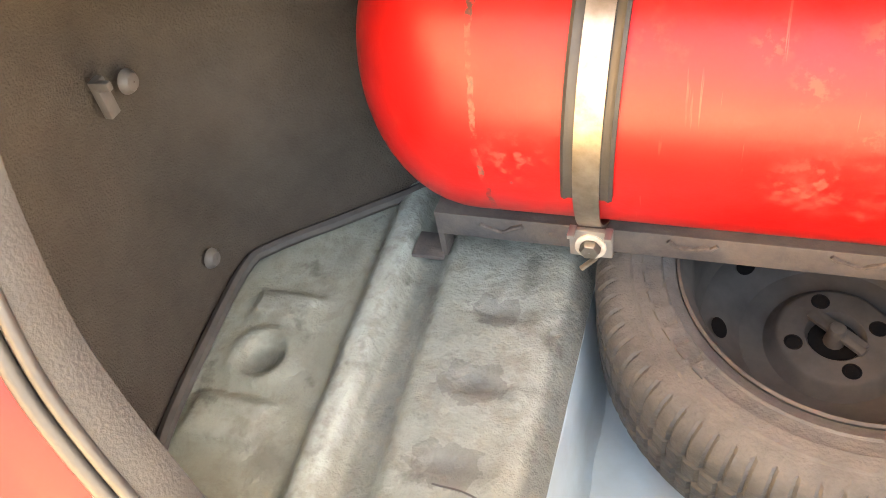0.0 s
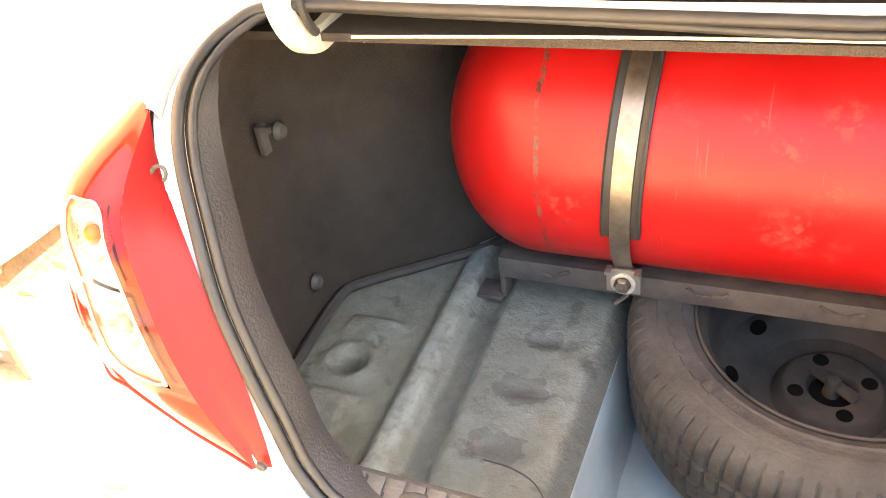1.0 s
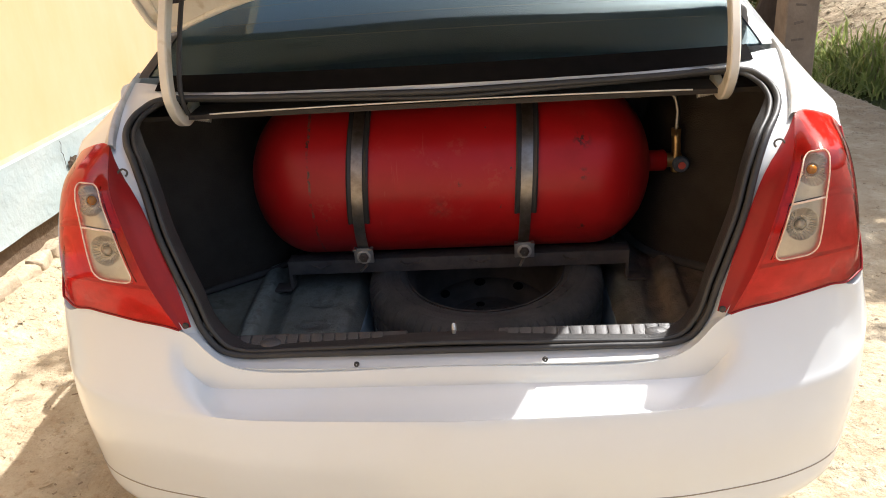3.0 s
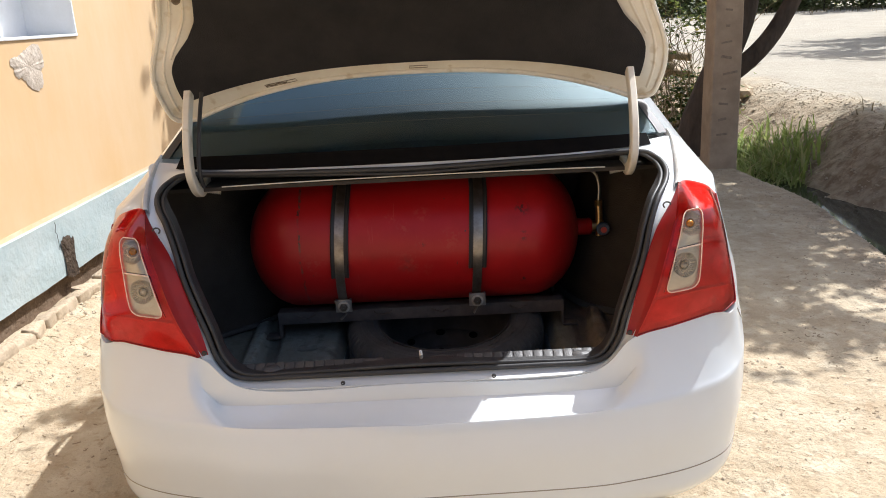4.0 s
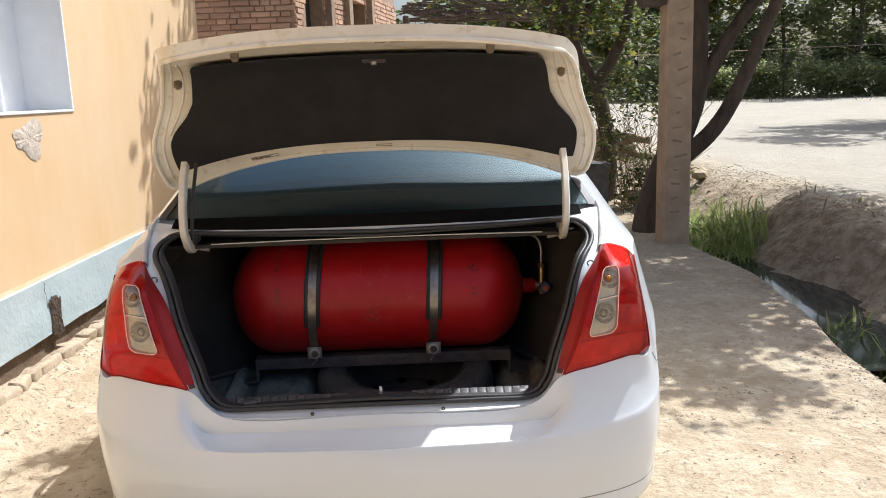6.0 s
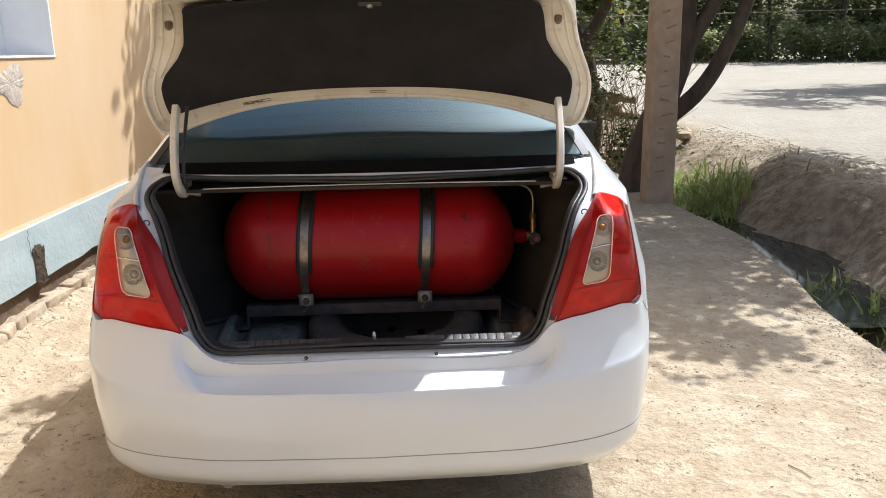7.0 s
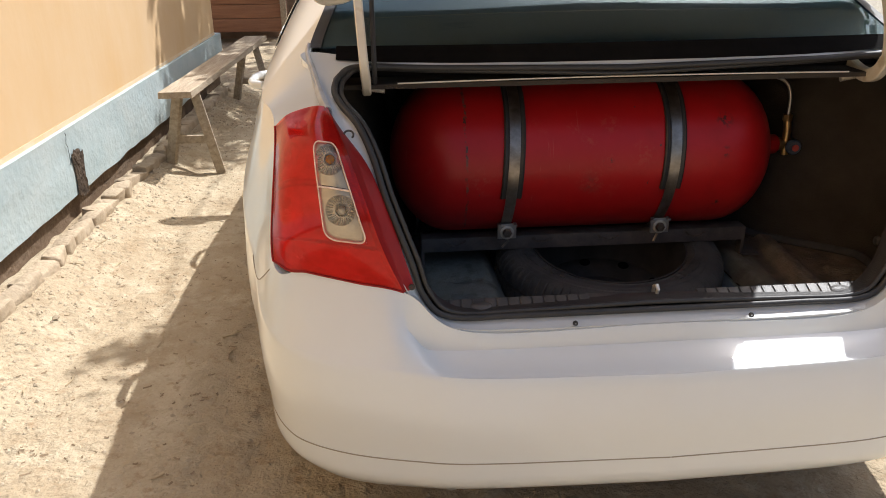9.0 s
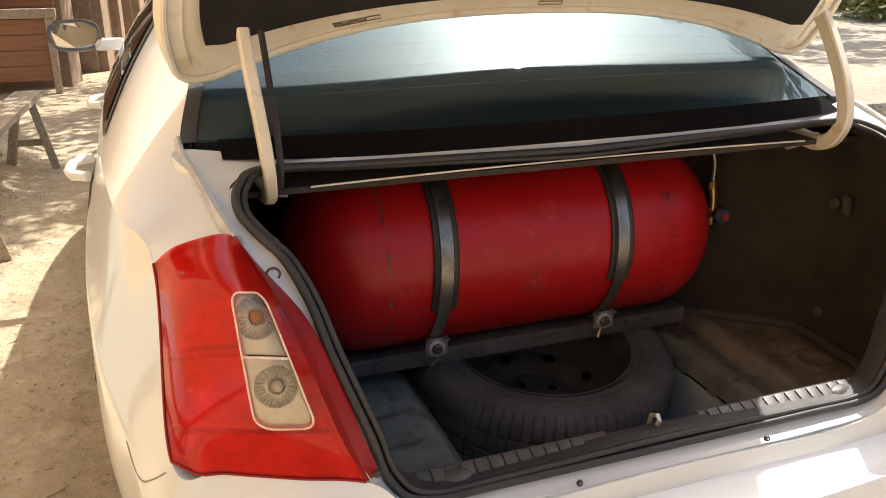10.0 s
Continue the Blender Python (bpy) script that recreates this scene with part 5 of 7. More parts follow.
part("seat_back_panel", bm, M_LINING, car, "dark panel behind the rear seat")
bm = bmesh.new()
box(bm, (-.70, .357, .990), (.70, .94, 1.0))
part("shelf_underside", bm, M_LINING, car, "dark underside of the parcel shelf")
bm = bmesh.new()
box(bm, (-.62, .03, .25), (.62, .94, .257))
part("boot_bottom", bm, M_BLACK, car)
# sill plate
bm = bmesh.new()
prof = [(.022, .57), (.025, .597), (.030, .603), (.066, .6175), (.073, .616), (.078, .606), (.085, .54), (.09, .47)]
rows = [[Vector((x, y + (.012 if abs(x - .05) < .10 and z > .605 and y > .06 else 0) * 0, z - (.018 if abs(x - .005) < .088 and y > .045 else 0))) for y, z in prof] for x in [-.50 + k / 160 for k in range(161)]]
grid(bm, rows)
sill = part("sill_plate", bm, M_SILL, car, "ribbed black plastic sill plate", angle=35)
for k in range(39):
    x = -.455 + .91 * k / 38
    if -.135 < x < .11:
        continue
    bm = bmesh.new()
    m = Matrix.Translation((x, .0485, .6115)) @ Matrix.Rotation(math.atan2(.0145, .036), 4, "X")
    box(bm, (-.0100, -.0185, -.002), (.0100, .0185, .0018), .0008, m)
    part("rib", bm, M_SILL, sill)
for x in (-.355, .39):
    bm = bmesh.new()
    lathe(bm, [(.001, .004), (.012, .003), (.016, 0), (.017, -.003)], 20, Matrix.Translation((x, .046, .6115)) @ Matrix.Rotation(math.atan2(.0145, .036), 4, "X") @ Matrix.Diagonal((1.5, .9, 1, 1)))
    part("clip", bm, M_SILL, sill)

# ---- wheels
wheel = thing("wheel", "", "")
wheel.parent = car


def wheel_meshes():
    bm = bmesh.new()
    lathe(bm, [(.19, -.085), (.205, -.095), (.25, -.1), (.285, -.095), (.30, -.075), (.302, 0), (.30, .075), (.285, .095), (.25, .1), (.205, .095), (.19, .085), (.19, -.085)], 56)
    t = finish("tyre", bm, M_TYRE)
    bm = bmesh.new()
    lathe(bm, [(.001, .05), (.05, .055), (.07, .04), (.12, .045), (.165, .06), (.178, .085), (.192, .09), (.192, -.085), (.18, -.085)], 40)
    return t, finish("rim", bm, M_CHROME)


tm, rm = wheel_meshes()
wheel.location = (0, 0, 0)
first = True
for ya in AXLES:
    for sign in (1, -1):
        w = wheel if first else thing("wheel", "", "")
        first = False
        w.parent = car
        tagged(w, "car wheel with dusty tyre on the ground")
        w.matrix_basis = pose(sign * .775, ya, TYRE_R, 0, 90 * sign, 0)
        for nm, me in (("tyre", tm), ("rim", rm)):
            o = new(nm, me)
            o.parent = w
# wheel arch liners and underbody
bm = bmesh.new()
for ya in AXLES:
    for sign in (1, -1):
        rows = []
        for k in range(25):
            a = math.pi * (-.08 + 1.16 * k / 24)
            rows.append([Vector((sign * x, ya + (ARCH + .004) * math.cos(a), TYRE_R + (ARCH + .004) * math.sin(a))) for x in (.86, .70, .56)])
        vs = grid(bm, rows)
box(bm, (-.66, .06, .245), (.66, .60, .26))
box(bm, (-.55, .5, .22), (.55, 4.2, .25))
part("underbody", bm, M_BLACK, car, "black underbody and wheel arch liners")
bm = bmesh.new()
tube(bm, [(-.42, .30, .24), (-.42, .08, .225), (-.42, .0, .222)], .019, 14)
part("exhaust_pipe", bm, M_PIPE, car, "grey exhaust pipe end under the bumper")
# door handles and mirrors
for sign in (1, -1):
    for y in (1.20, 2.28):
        bm = bmesh.new()
        x = .896 if y < 2 else .896
        tube(bm, [Vector((sign * (x + dx), y + dy, .875)) for dx, dy in ((-.01, -.105), (.022, -.085), (.034, -.04), (.034, .04), (.022, .085), (-.01, .105))], .013, 10)
        part("door_handle", bm, M_PAINT, car, "white pull-type door handle")
    mir = thing("door_mirror", "", "")
    mir.parent = car
    tagged(mir, "white door mirror")
    bm = bmesh.new()
    rows = []
    for k in range(9):
        t = k / 8
        w, h, y = [(.104 * math.cos(t * 1.45) ** .6, .066 * math.cos(t * 1.45) ** .6, 2.82 + .10 * math.sin(t * 1.5))][0]
        rows.append([Vector((sign * (.99 + w * math.copysign(abs(math.cos(a)) ** .75, math.cos(a))), y, 1.068 + h * math.copysign(abs(math.sin(a)) ** .75, math.sin(a)))) for a in [2 * math.pi * q / 28 for q in range(28)]])
    vs = grid(bm, rows, close_v=True)
    bm.faces.new(vs[-1])
    part("mirror_housing", bm, M_PAINT, mir)
    bm = bmesh.new()
    vs = [bm.verts.new((sign * (.99 + .088 * math.copysign(abs(math.cos(a)) ** .75, math.cos(a))), 2.829 - .014 * math.cos(a), 1.068 + .052 * math.copysign(abs(math.sin(a)) ** .75, math.sin(a)))) for a in [2 * math.pi * q / 28 for q in range(28)]]
    bm.faces.new(vs)
    part("mirror_pane", bm, M_MIRROR, mir, smooth=False)
    bm = bmesh.new()
    box(bm, (.80 if sign > 0 else -.92, 2.84, 1.0), (.92 if sign > 0 else -.80, 2.90, 1.05), .015)
    part("mirror_foot", bm, M_PAINT, mir)

# ---------------------------------------------------------------- gas tank, frame and spare wheel
TC, TR = Vector((-.022, .643, .763)), .198
tank = thing("gas_tank", "scuffed red steel gas cylinder strapped in the boot", "gas cylinder")
bm = bmesh.new()
prof = []
for k in range(15):
    a = math.pi / 2 * k / 14
    prof.append((max(.001, TR * math.sin(a)), -.345 - .152 * math.cos(a)))
prof += [(TR, -.345 + .69 * k / 12) for k in range(1, 12)]
for k in range(14, -1, -1):
    a = math.pi / 2 * k / 14
    prof.append((max(.001, TR * math.sin(a)), .345 + .152 * math.cos(a)))
lathe(bm, prof, 72, Matrix.Translation(TC) @ Matrix.Rotation(math.pi / 2, 4, "Y"))
part("cylinder", bm, M_RED, tank, "scuffed red steel cylinder")
bm = bmesh.new()
lathe(bm, [(.001, .48), (.026, .48), (.026, .535), (.022, .54), (.001, .54)], 24, Matrix.Translation(TC) @ Matrix.Rotation(math.pi / 2, 4, "Y"))
part("neck", bm, M_RED, tank)
for x, low in ((-.234, -18), (.158, -14.5)):
    for name, wid, r0, r1, mat, a0, a1, lab in (("strap_pad", .0255, TR, TR + .0065, M_RUBBER, low, 205, "black rubber strip under the strap"), ("strap", .0130, TR + .0065, TR + .0095, M_STEEL, -70, 240, "brownish steel strap")):
        bm = bmesh.new()
        rows = []
        for k in range(61):
            a = radians(a0 + (a1 - a0) * k / 60)
            lean = .004 + .012 * min(1, max(-.5, math.sin(a) + .2))
            ridge = ((-wid, r0), (-wid, r1), (-wid * .86, r1 + .0022), (-wid * .7, r1), (wid * .7, r1), (wid * .86, r1 + .0022), (wid, r1), (wid, r0)) if name == "strap_pad" else ((-wid, r0), (-wid, r1), (wid, r1), (wid, r0))
            rows.append([Vector((x + lean + dx, TC.y - math.cos(a) * r, TC.z + math.sin(a) * r)) for dx, r in ridge])
        vs = grid(bm, rows, close_v=True)
        bm.faces.new(vs[0]), bm.faces.new(vs[-1])
        part(name, bm, mat, tank, lab, angle=30)
    bm = bmesh.new()
    box(bm, (x - .024, .482, .583), (x + .024, .489, .622), .002)
    box(bm, (x - .024, .470, .619), (x - .016, .489, .624), .001)
    box(bm, (x + .016, .470, .619), (x + .024, .489, .624), .001)
    cl = part("clamp_plate", bm, M_PIPE, tank, "grey clamp plate")
    bm = bmesh.new()
    lathe(bm, [(.001, .0), (.0175, .0), (.0175, .0025), (.0165, .003), (.012, .003)], 28, pose(x, .482, .600, 90, 0, 0))
    part("washer", bm, M_BOLT, cl, "bright zinc washer")
    bm = bmesh.new()
    lathe(bm, [(.0118, .002), (.0118, .009), (.0095, .0115), (.001, .0115)], 6, pose(x, .482, .600, 90, 0, 0))
    part("bolt", bm, M_STEEL, cl, "hexagon bolt head")
    bm = bmesh.new()
    s = 1 if x > 0 else -1
    tube(bm, [(x + .004, .492, .59), (x - .004 * s, .488, .575), (x - .012, .484, .560)], .0035, 6)
    part("rod_end", bm, M_STEEL, cl)
bm = bmesh.new()
tube(bm, [(.505, TC.y, TC.z), (.535, TC.y, TC.z), (.555, TC.y, TC.z)], .018, 12)
tube(bm, [(.541, .637, .735), (.541, .637, .80), (.541, .645, .83)], .011, 10)
tube(bm, [(.541, .645, .825), (.541, .645, .842)], .013, 6)
part("valve", bm, M_BRASS, tank, "brass cylinder valve")
bm = bmesh.new()
lathe(bm, [(.001, -.010), (.016, -.010), (.020, -.005), (.020, .005), (.016, .010), (.001, .010)], 20, pose(.547, .605, .763, 90, 0, 0))
kn = part("valve_knob", bm, M_BLUE, tank, "blue valve handwheel")
bm = bmesh.new()
lathe(bm, [(.001, 0), (.009, 0), (.009, .003), (.001, .003)], 16, pose(.547, .5935, .763, 90, 0, 0))
part("knob_cap", bm, M_GREYRED, kn)
bm = bmesh.new()
tube(bm, spline([(.541, .645, .84), (.542, .648, .89), (.530, .66, .925), (.49, .68, .940), (.44, .71, .935), (.40, .75, .91)], 24), .0045, 8)
part("gas_pipe", bm, M_PIPE, tank, "thin bent metal gas pipe")

rack = thing("tank_frame", "dark painted welded angle-iron frame bolted to the boot floor", "frame")
for y, low in ((.550, .528), (.80, .575)):
    bm = bmesh.new()
    box(bm, (-.446, y - .003, low), (.419, y + .003, low + .037), .0015)
    box(bm, (-.446, y, low + .031), (.419, y + (.045 if y < .6 else -.045), low + .037), .0015)
    part("rail", bm, M_FRAME, rack)
    for x in (-.443, .416):
        bm = bmesh.new()
        s = 1 if x > 0 else -1
        box(bm, (x - .004, y, .484), (x + .004, y + .03, low + .035), .001)
        box(bm, (min(x, x + s * .045), y - .01, .484), (max(x, x + s * .045), y + .035, .490), .001)
        part("foot", bm, M_FRAME, rack)

wr = random.Random(4)
for x0 in (-.385, -.155, .02, .255):
    bm = bmesh.new()
    pts = [(x0 + .055 * k / 8, .5455, .556 - .010 * math.sin(math.pi * k / 8) + wr.uniform(-.003, .003)) for k in range(9)]
    tube(bm, pts, [.0022 + wr.uniform(0, .0016) for _ in pts], 6)
    part("weld_bead", bm, M_WELD, rack, "rough dark weld bead")
spare = thing("spare_wheel", "dusty spare tyre on a black rim in the well", "spare wheel")
spare.matrix_basis = pose(.058, .5855, .4305, 6.8, 0, 0) @ Matrix.Scale(1.035, 4)
bm = bmesh.new()
TYRE_PROFILE = [(.19, -.080), (.21, -.093), (.25, -.097), (.272, -.091), (.284, -.078), (.290, -.06), (.291, -.045), (.285, -.042), (.285, -.036), (.291, -.033), (.2915, -.012), (.285, -.009), (.285, -.003), (.2915, .0), (.2915, .012), (.291, .030), (.285, .033), (.285, .039), (.291, .042), (.2905, .056), (.288, .066), (.284, .074), (.278, .082), (.270, .088), (.262, .0905), (.258, .0925), (.250, .0935), (.247, .0955), (.232, .096), (.229, .0945), (.215, .093), (.212, .0945), (.205, .090), (.197, .084), (.193, .076), (.19, .06), (.19, -.080)]
segs = 504
rows = []
for r, h in TYRE_PROFILE:
    row = []
    for k in range(segs):
        a = 2 * math.pi * k / segs
        rr = r
        if .040 < h < .089 and r > .262:  # slanting shoulder sipes
            rr -= .004 if k % 6 == 0 else 0
        elif -.08 < h <= .036 and r > .284:
            rr -= .0035 if (k + (3 if h < 0 else 1)) % 6 == 0 else 0
        row.append(Vector((rr * math.cos(a), rr * math.sin(a), h)))
    rows.append(row)
grid(bm, rows, close_v=True)
tyre = part("tyre", bm, M_TYRE, spare, "dusty worn black tyre with sipes", angle=25)
# raised blocks where the sidewall is lettered
for start, n, w in ((172, 9, 6.6), (300, 6, 5.6), (60, 7, 6.0)):
    for k in range(n):
        bm = bmesh.new()
        a0 = radians(start + k * w)
        rows = []
        for t in range(4):
            a = a0 + radians(w * .62) * t / 3
            rows.append([Vector((r * math.cos(a), r * math.sin(a), h)) for r, h in ((.2135, .092), (.2145, .0972), (.2345, .0985), (.2355, .094))])
        grid(bm, rows)
        part("raised_bar", bm, M_TYRE, tyre)
bm = bmesh.new()
lathe(bm, [(.030, -.074), (.034, -.061), (.036, -.058), (.064, -.057), (.070, -.060), (.075, -.071), (.083, -.079), (.112, -.076), (.136, -.050), (.150, -.044), (.163, -.046), (.170, -.030), (.174, .030), (.179, .062), (.190, .074), (.196, .082), (.1965, .087), (.193, .088)], 72)
rim = part("rim", bm, M_RIM, spare, "dusty black steel rim")
for k in range(4):
    a = radians(20 + 90 * k)
    bm = bmesh.new()
    lathe(bm, [(.0001, 0), (.0078, 0), (.0084, .0012), (.0104, .0008), (.0115, -.001)], 16, Matrix.Translation((.052 * math.cos(a), .052 * math.sin(a), -.0565)))
    part("bolt_hole", bm, M_HOLE, rim)
for k in range(8):
    a = radians(8 + 45 * k)
    bm = bmesh.new()
    lathe(bm, [(.0001, 0), (.0115, .0)], 16, Matrix.Translation((.139 * math.cos(a), .139 * math.sin(a), -.044)) @ Matrix.Rotation(a, 4, "Z") @ Matrix.Rotation(radians(-30), 4, "Y") @ Matrix.Diagonal((1, 1.35, 1, 1)))
    part("vent_hole", bm, M_HOLE, rim)
bm = bmesh.new()
lathe(bm, [(.0001, -.0715), (.0305, -.0715)], 24)
part("hub_hole", bm, M_HOLE, rim)
bm = bmesh.new()
box(bm, (-.040, -.006, -.056), (.040, .006, -.049), .003, Matrix.Rotation(radians(-38), 4, "Z"))
box(bm, (-.036, .004, -.0575), (.036, .015, -.0515), .003, Matrix.Rotation(radians(-38), 4, "Z"))
lathe(bm, [(.001, -.039), (.009, -.040), (.011, -.044), (.011, -.056), (.013, -.071)], 12)
part("clamp_bolt", bm, M_RIM, spare, "wing bolt holding the wheel")
# ---------------------------------------------------------------- ground, ditch and far bank
def wall_x(y):
    return -1.945 + .02 * (y - 2.3)


def ditch_x(y):
    x = 2.60 - .137 * max(0.0, 3.55 - max(y, -.5)) - .10 * min(1.0, max(0.0, (y - 4.2) / .8))
    return x + .018 * math.sin(y * 2.3) + .014 * math.sin(y * 5.1 + 1)


def smooth(t):
    t = min(1, max(0, t))
    return t * t * (3 - 2 * t)


def ground_z(x, y):
    near = 1 if abs(x) < 8 and -4 < y < 14 else 0
    z = 0.010 * noise.noise(Vector((x * 1.7, y * 1.7, 0))) + .014 * noise.noise(Vector((x * .45, y * .45, 3)))
    if near:
        z += .005 * noise.noise(Vector((x * 7, y * 7, 5))) + .003 * noise.noise(Vector((x * 19, y * 19, 8)))
    if y < 6.2:  # earth heaped along the house
        z += .085 * smooth(1 - (x - wall_x(y) - .05) / .38)
        z += .012 * noise.noise(Vector((x * 11, y * 11, 2))) * smooth(1 - (x - wall_x(y)) / .7)
    # wheel track beside the car
    if -.6 < y < 4.5:
        for c in (-1.06, -.93):
            z -= .010 * math.exp(-(((x - c - .05 * math.sin(y * .8)) / .045) ** 2))
    # ditch, and the far bank up to the road
    d = x - ditch_x(y)
    fade = smooth((y + 1.0) / 1.6) if y < 3 else 1 - smooth((y - 14) / 4)
    if d > -.1:
        down = -.34 * smooth((d + .03) / .24)
        up = .64 * smooth((d - .36 - .06 * noise.noise(Vector((0, y * 1.4, 0)))) / (1.0 + .40 * smooth((y - 5) / 2)))
        z += (down + up) * fade + (1 - fade) * .30 * smooth((d - .5) / 2)
        if near:
            z += (.08 * noise.noise(Vector((x * 2.2, y * 2.2, 7))) + .030 * noise.noise(Vector((x * 7, y * 7, 3)))) * smooth(d / .6) * (1 - smooth((d - 1.3) / .8)) * fade
    if y > 18:
        z += .25 * smooth((y - 18) / 25)
    return z


def axis(lo, hi, near0, near1, step, grow=1.3):
    n = round((near1 - near0) / step)
    out = [near0 + (near1 - near0) * k / n for k in range(n + 1)]
    d = step
    while out[-1] < hi:
        d *= grow
        out.append(out[-1] + d)
    d = step
    while out[0] > lo:
        d *= grow
        out.insert(0, out[0] - d)
    return out


def sheet(name, xs, ys, fz, mat):
    verts = [(x, y, fz(x, y)) for x in xs for y in ys]
    n = len(ys)
    faces = [(i * n + j, (i + 1) * n + j, (i + 1) * n + j + 1, i * n + j + 1) for i in range(len(xs) - 1) for j in range(n - 1)]
    me = bpy.data.meshes.new(name)
    me.from_pydata(verts, [], faces)
    me.materials.append(mat)
    me.polygons.foreach_set("use_smooth", [True] * len(me.polygons))
    return new(name, me)


tagged(sheet("ground", axis(-300, 300, -2.4, 5.2, .028), axis(-60, 400, -1.2, 8.0, .034), ground_z, M_GROUND), "dry pale dirt ground with crumbs, ruts and a ditch", kind="structure")
bm = bmesh.new()
grid(bm, [[Vector((x, y, -.205)) for y in (2.2, 3, 7, 12)] for x in (2.0, 2.8, 3.4)])
solo("water", bm, M_WATER, "narrow strip of still water in the ditch", kind="structure")


# ---------------------------------------------------------------- house wall, plinth and window
WM = Matrix.Translation((wall_x(2.3), 2.3, 0)) @ Matrix.Rotation(-math.atan(.02), 4, "Z")
WIN0, WIN1, SILL, HEAD = -.95, .565, 1.392, 2.85
END = 3.30
bm = bmesh.new()
for lo, hi in (((-.56, -14, .45), (0, WIN0, 3.6)), ((-.56, WIN1, .45), (0, END, 3.6)), ((-.56, WIN0, .45), (0, WIN1, SILL)), ((-.56, WIN0, HEAD), (0, WIN1, 3.6))):
    box(bm, lo, hi, m=WM)
box(bm, (-7, END - .34, .45), (-.56, END, 3.6), m=WM)
solo("wall_house", bm, M_WALL, "ochre plastered house wall, sunlit", kind="structure", smooth=False)
# white lining of the window opening
win = tagged(new("window_1"), "whitewashed deep window opening with a pale wooden frame", kind="structure")
bm = bmesh.new()
box(bm, (-.28, WIN1 - .012, SILL), (.004, WIN1 + .002, HEAD), m=WM)
part("jamb", bm, M_WHITEWASH, win, "whitewashed reveal", smooth=False)
bm = bmesh.new()
box(bm, (-.55, WIN0, SILL), (.004, WIN0 + .012, HEAD), m=WM)
part("jamb", bm, M_WHITEWASH, win, "whitewashed reveal", smooth=False)
bm = bmesh.new()
box(bm, (-.55, WIN0, SILL - .004), (.008, WIN1, SILL + .010), .004, WM)
part("window_sill", bm, M_WHITEWASH, win, "whitewashed sill", smooth=False)
bm = bmesh.new()
for lo, hi in (((-.58, WIN0, SILL), (-.51, WIN0 + .07, HEAD)), ((-.34, WIN1 - .27, SILL), (-.27, WIN1 - .002, HEAD)), ((-.58, WIN0, SILL + .01), (-.51, WIN1, SILL + .08)), ((-.58, -.22, SILL), (-.51, -.15, HEAD))):
    box(bm, lo, hi, .004, WM)
part("window_frame", bm, M_WHITEWASH, win, "pale painted wooden frame", smooth=False)
for a, b in ((WIN0 + .07, -.22), (-.15, WIN1 - .24)):
    bm = bmesh.new()
    box(bm, (-.555, a, SILL + .08), (-.550, b, HEAD), m=WM)
    part("pane", bm, M_GLASS, win, smooth=False)
bm = bmesh.new()
box(bm, (-3, -14, 0), (-2.9, END, 3.6), m=WM)
box(bm, (-3, -14, 3.6), (.25, END + .2, 3.75), m=WM)
solo("wall_back", bm, M_WALL, "plain back wall and eaves of the house", kind="structure", smooth=False)


def rough_sheet(bm, lo, hi, depth, nx, ny, amp, seed, m):
    """A wall slab in its own y and z whose face and lower edge are uneven."""
    rows = []
    for i in range(nx + 1):
        y = lo[0] + (hi[0] - lo[0]) * i / nx
        row = []
        for j in range(ny + 1):
            z = lo[1] + (hi[1] - lo[1]) * j / ny
            e = amp * noise.noise(Vector((seed, y * 3, z * 5))) + amp * .5 * noise.noise(Vector((seed, y * 11, z * 14)))
            dz = (.012 * noise.noise(Vector((y * 5, seed, 1))) if j == 0 else 0)
            row.append(m @ Vector((depth + e, y, z + dz)))
        row.append(m @ Vector((depth - .06, y, hi[1] + .004)))
        row.insert(0, m @ Vector((depth - .10, y, lo[1])))
        rows.append(row)
    grid(bm, rows)


bm = bmesh.new()
rough_sheet(bm, (-9, .20), (3.45, .505), .022, 420, 14, .004, 1.0, WM)
box(bm, (-.34, END, .2), (.02, 3.45, .50), .006, WM)
solo("plinth", bm, M_PLINTH, "pale blue painted plinth, flaking", kind="structure")
bm = bmesh.new()
rough_sheet(bm, (-9, .503), (3.30, .528), .0015, 300, 2, .0008, 9.0, WM)
solo("trim", bm, M_LIMELINE, "pale lime line between the plinth and the ochre wall", kind="structure")
foot = thing("footing", "bare earth footing under the plinth with edging bricks", "", kind="structure")
bm = bmesh.new()
rough_sheet(bm, (-9, -.1), (3.42, .23), -.012, 420, 12, .010, 4.0, WM)
part("footing_face", bm, M_FOOTING, foot, "crumbling brown footing")
# broken patch in the plinth with rubble, and a bare patch in the plaster
rng = random.Random(5)


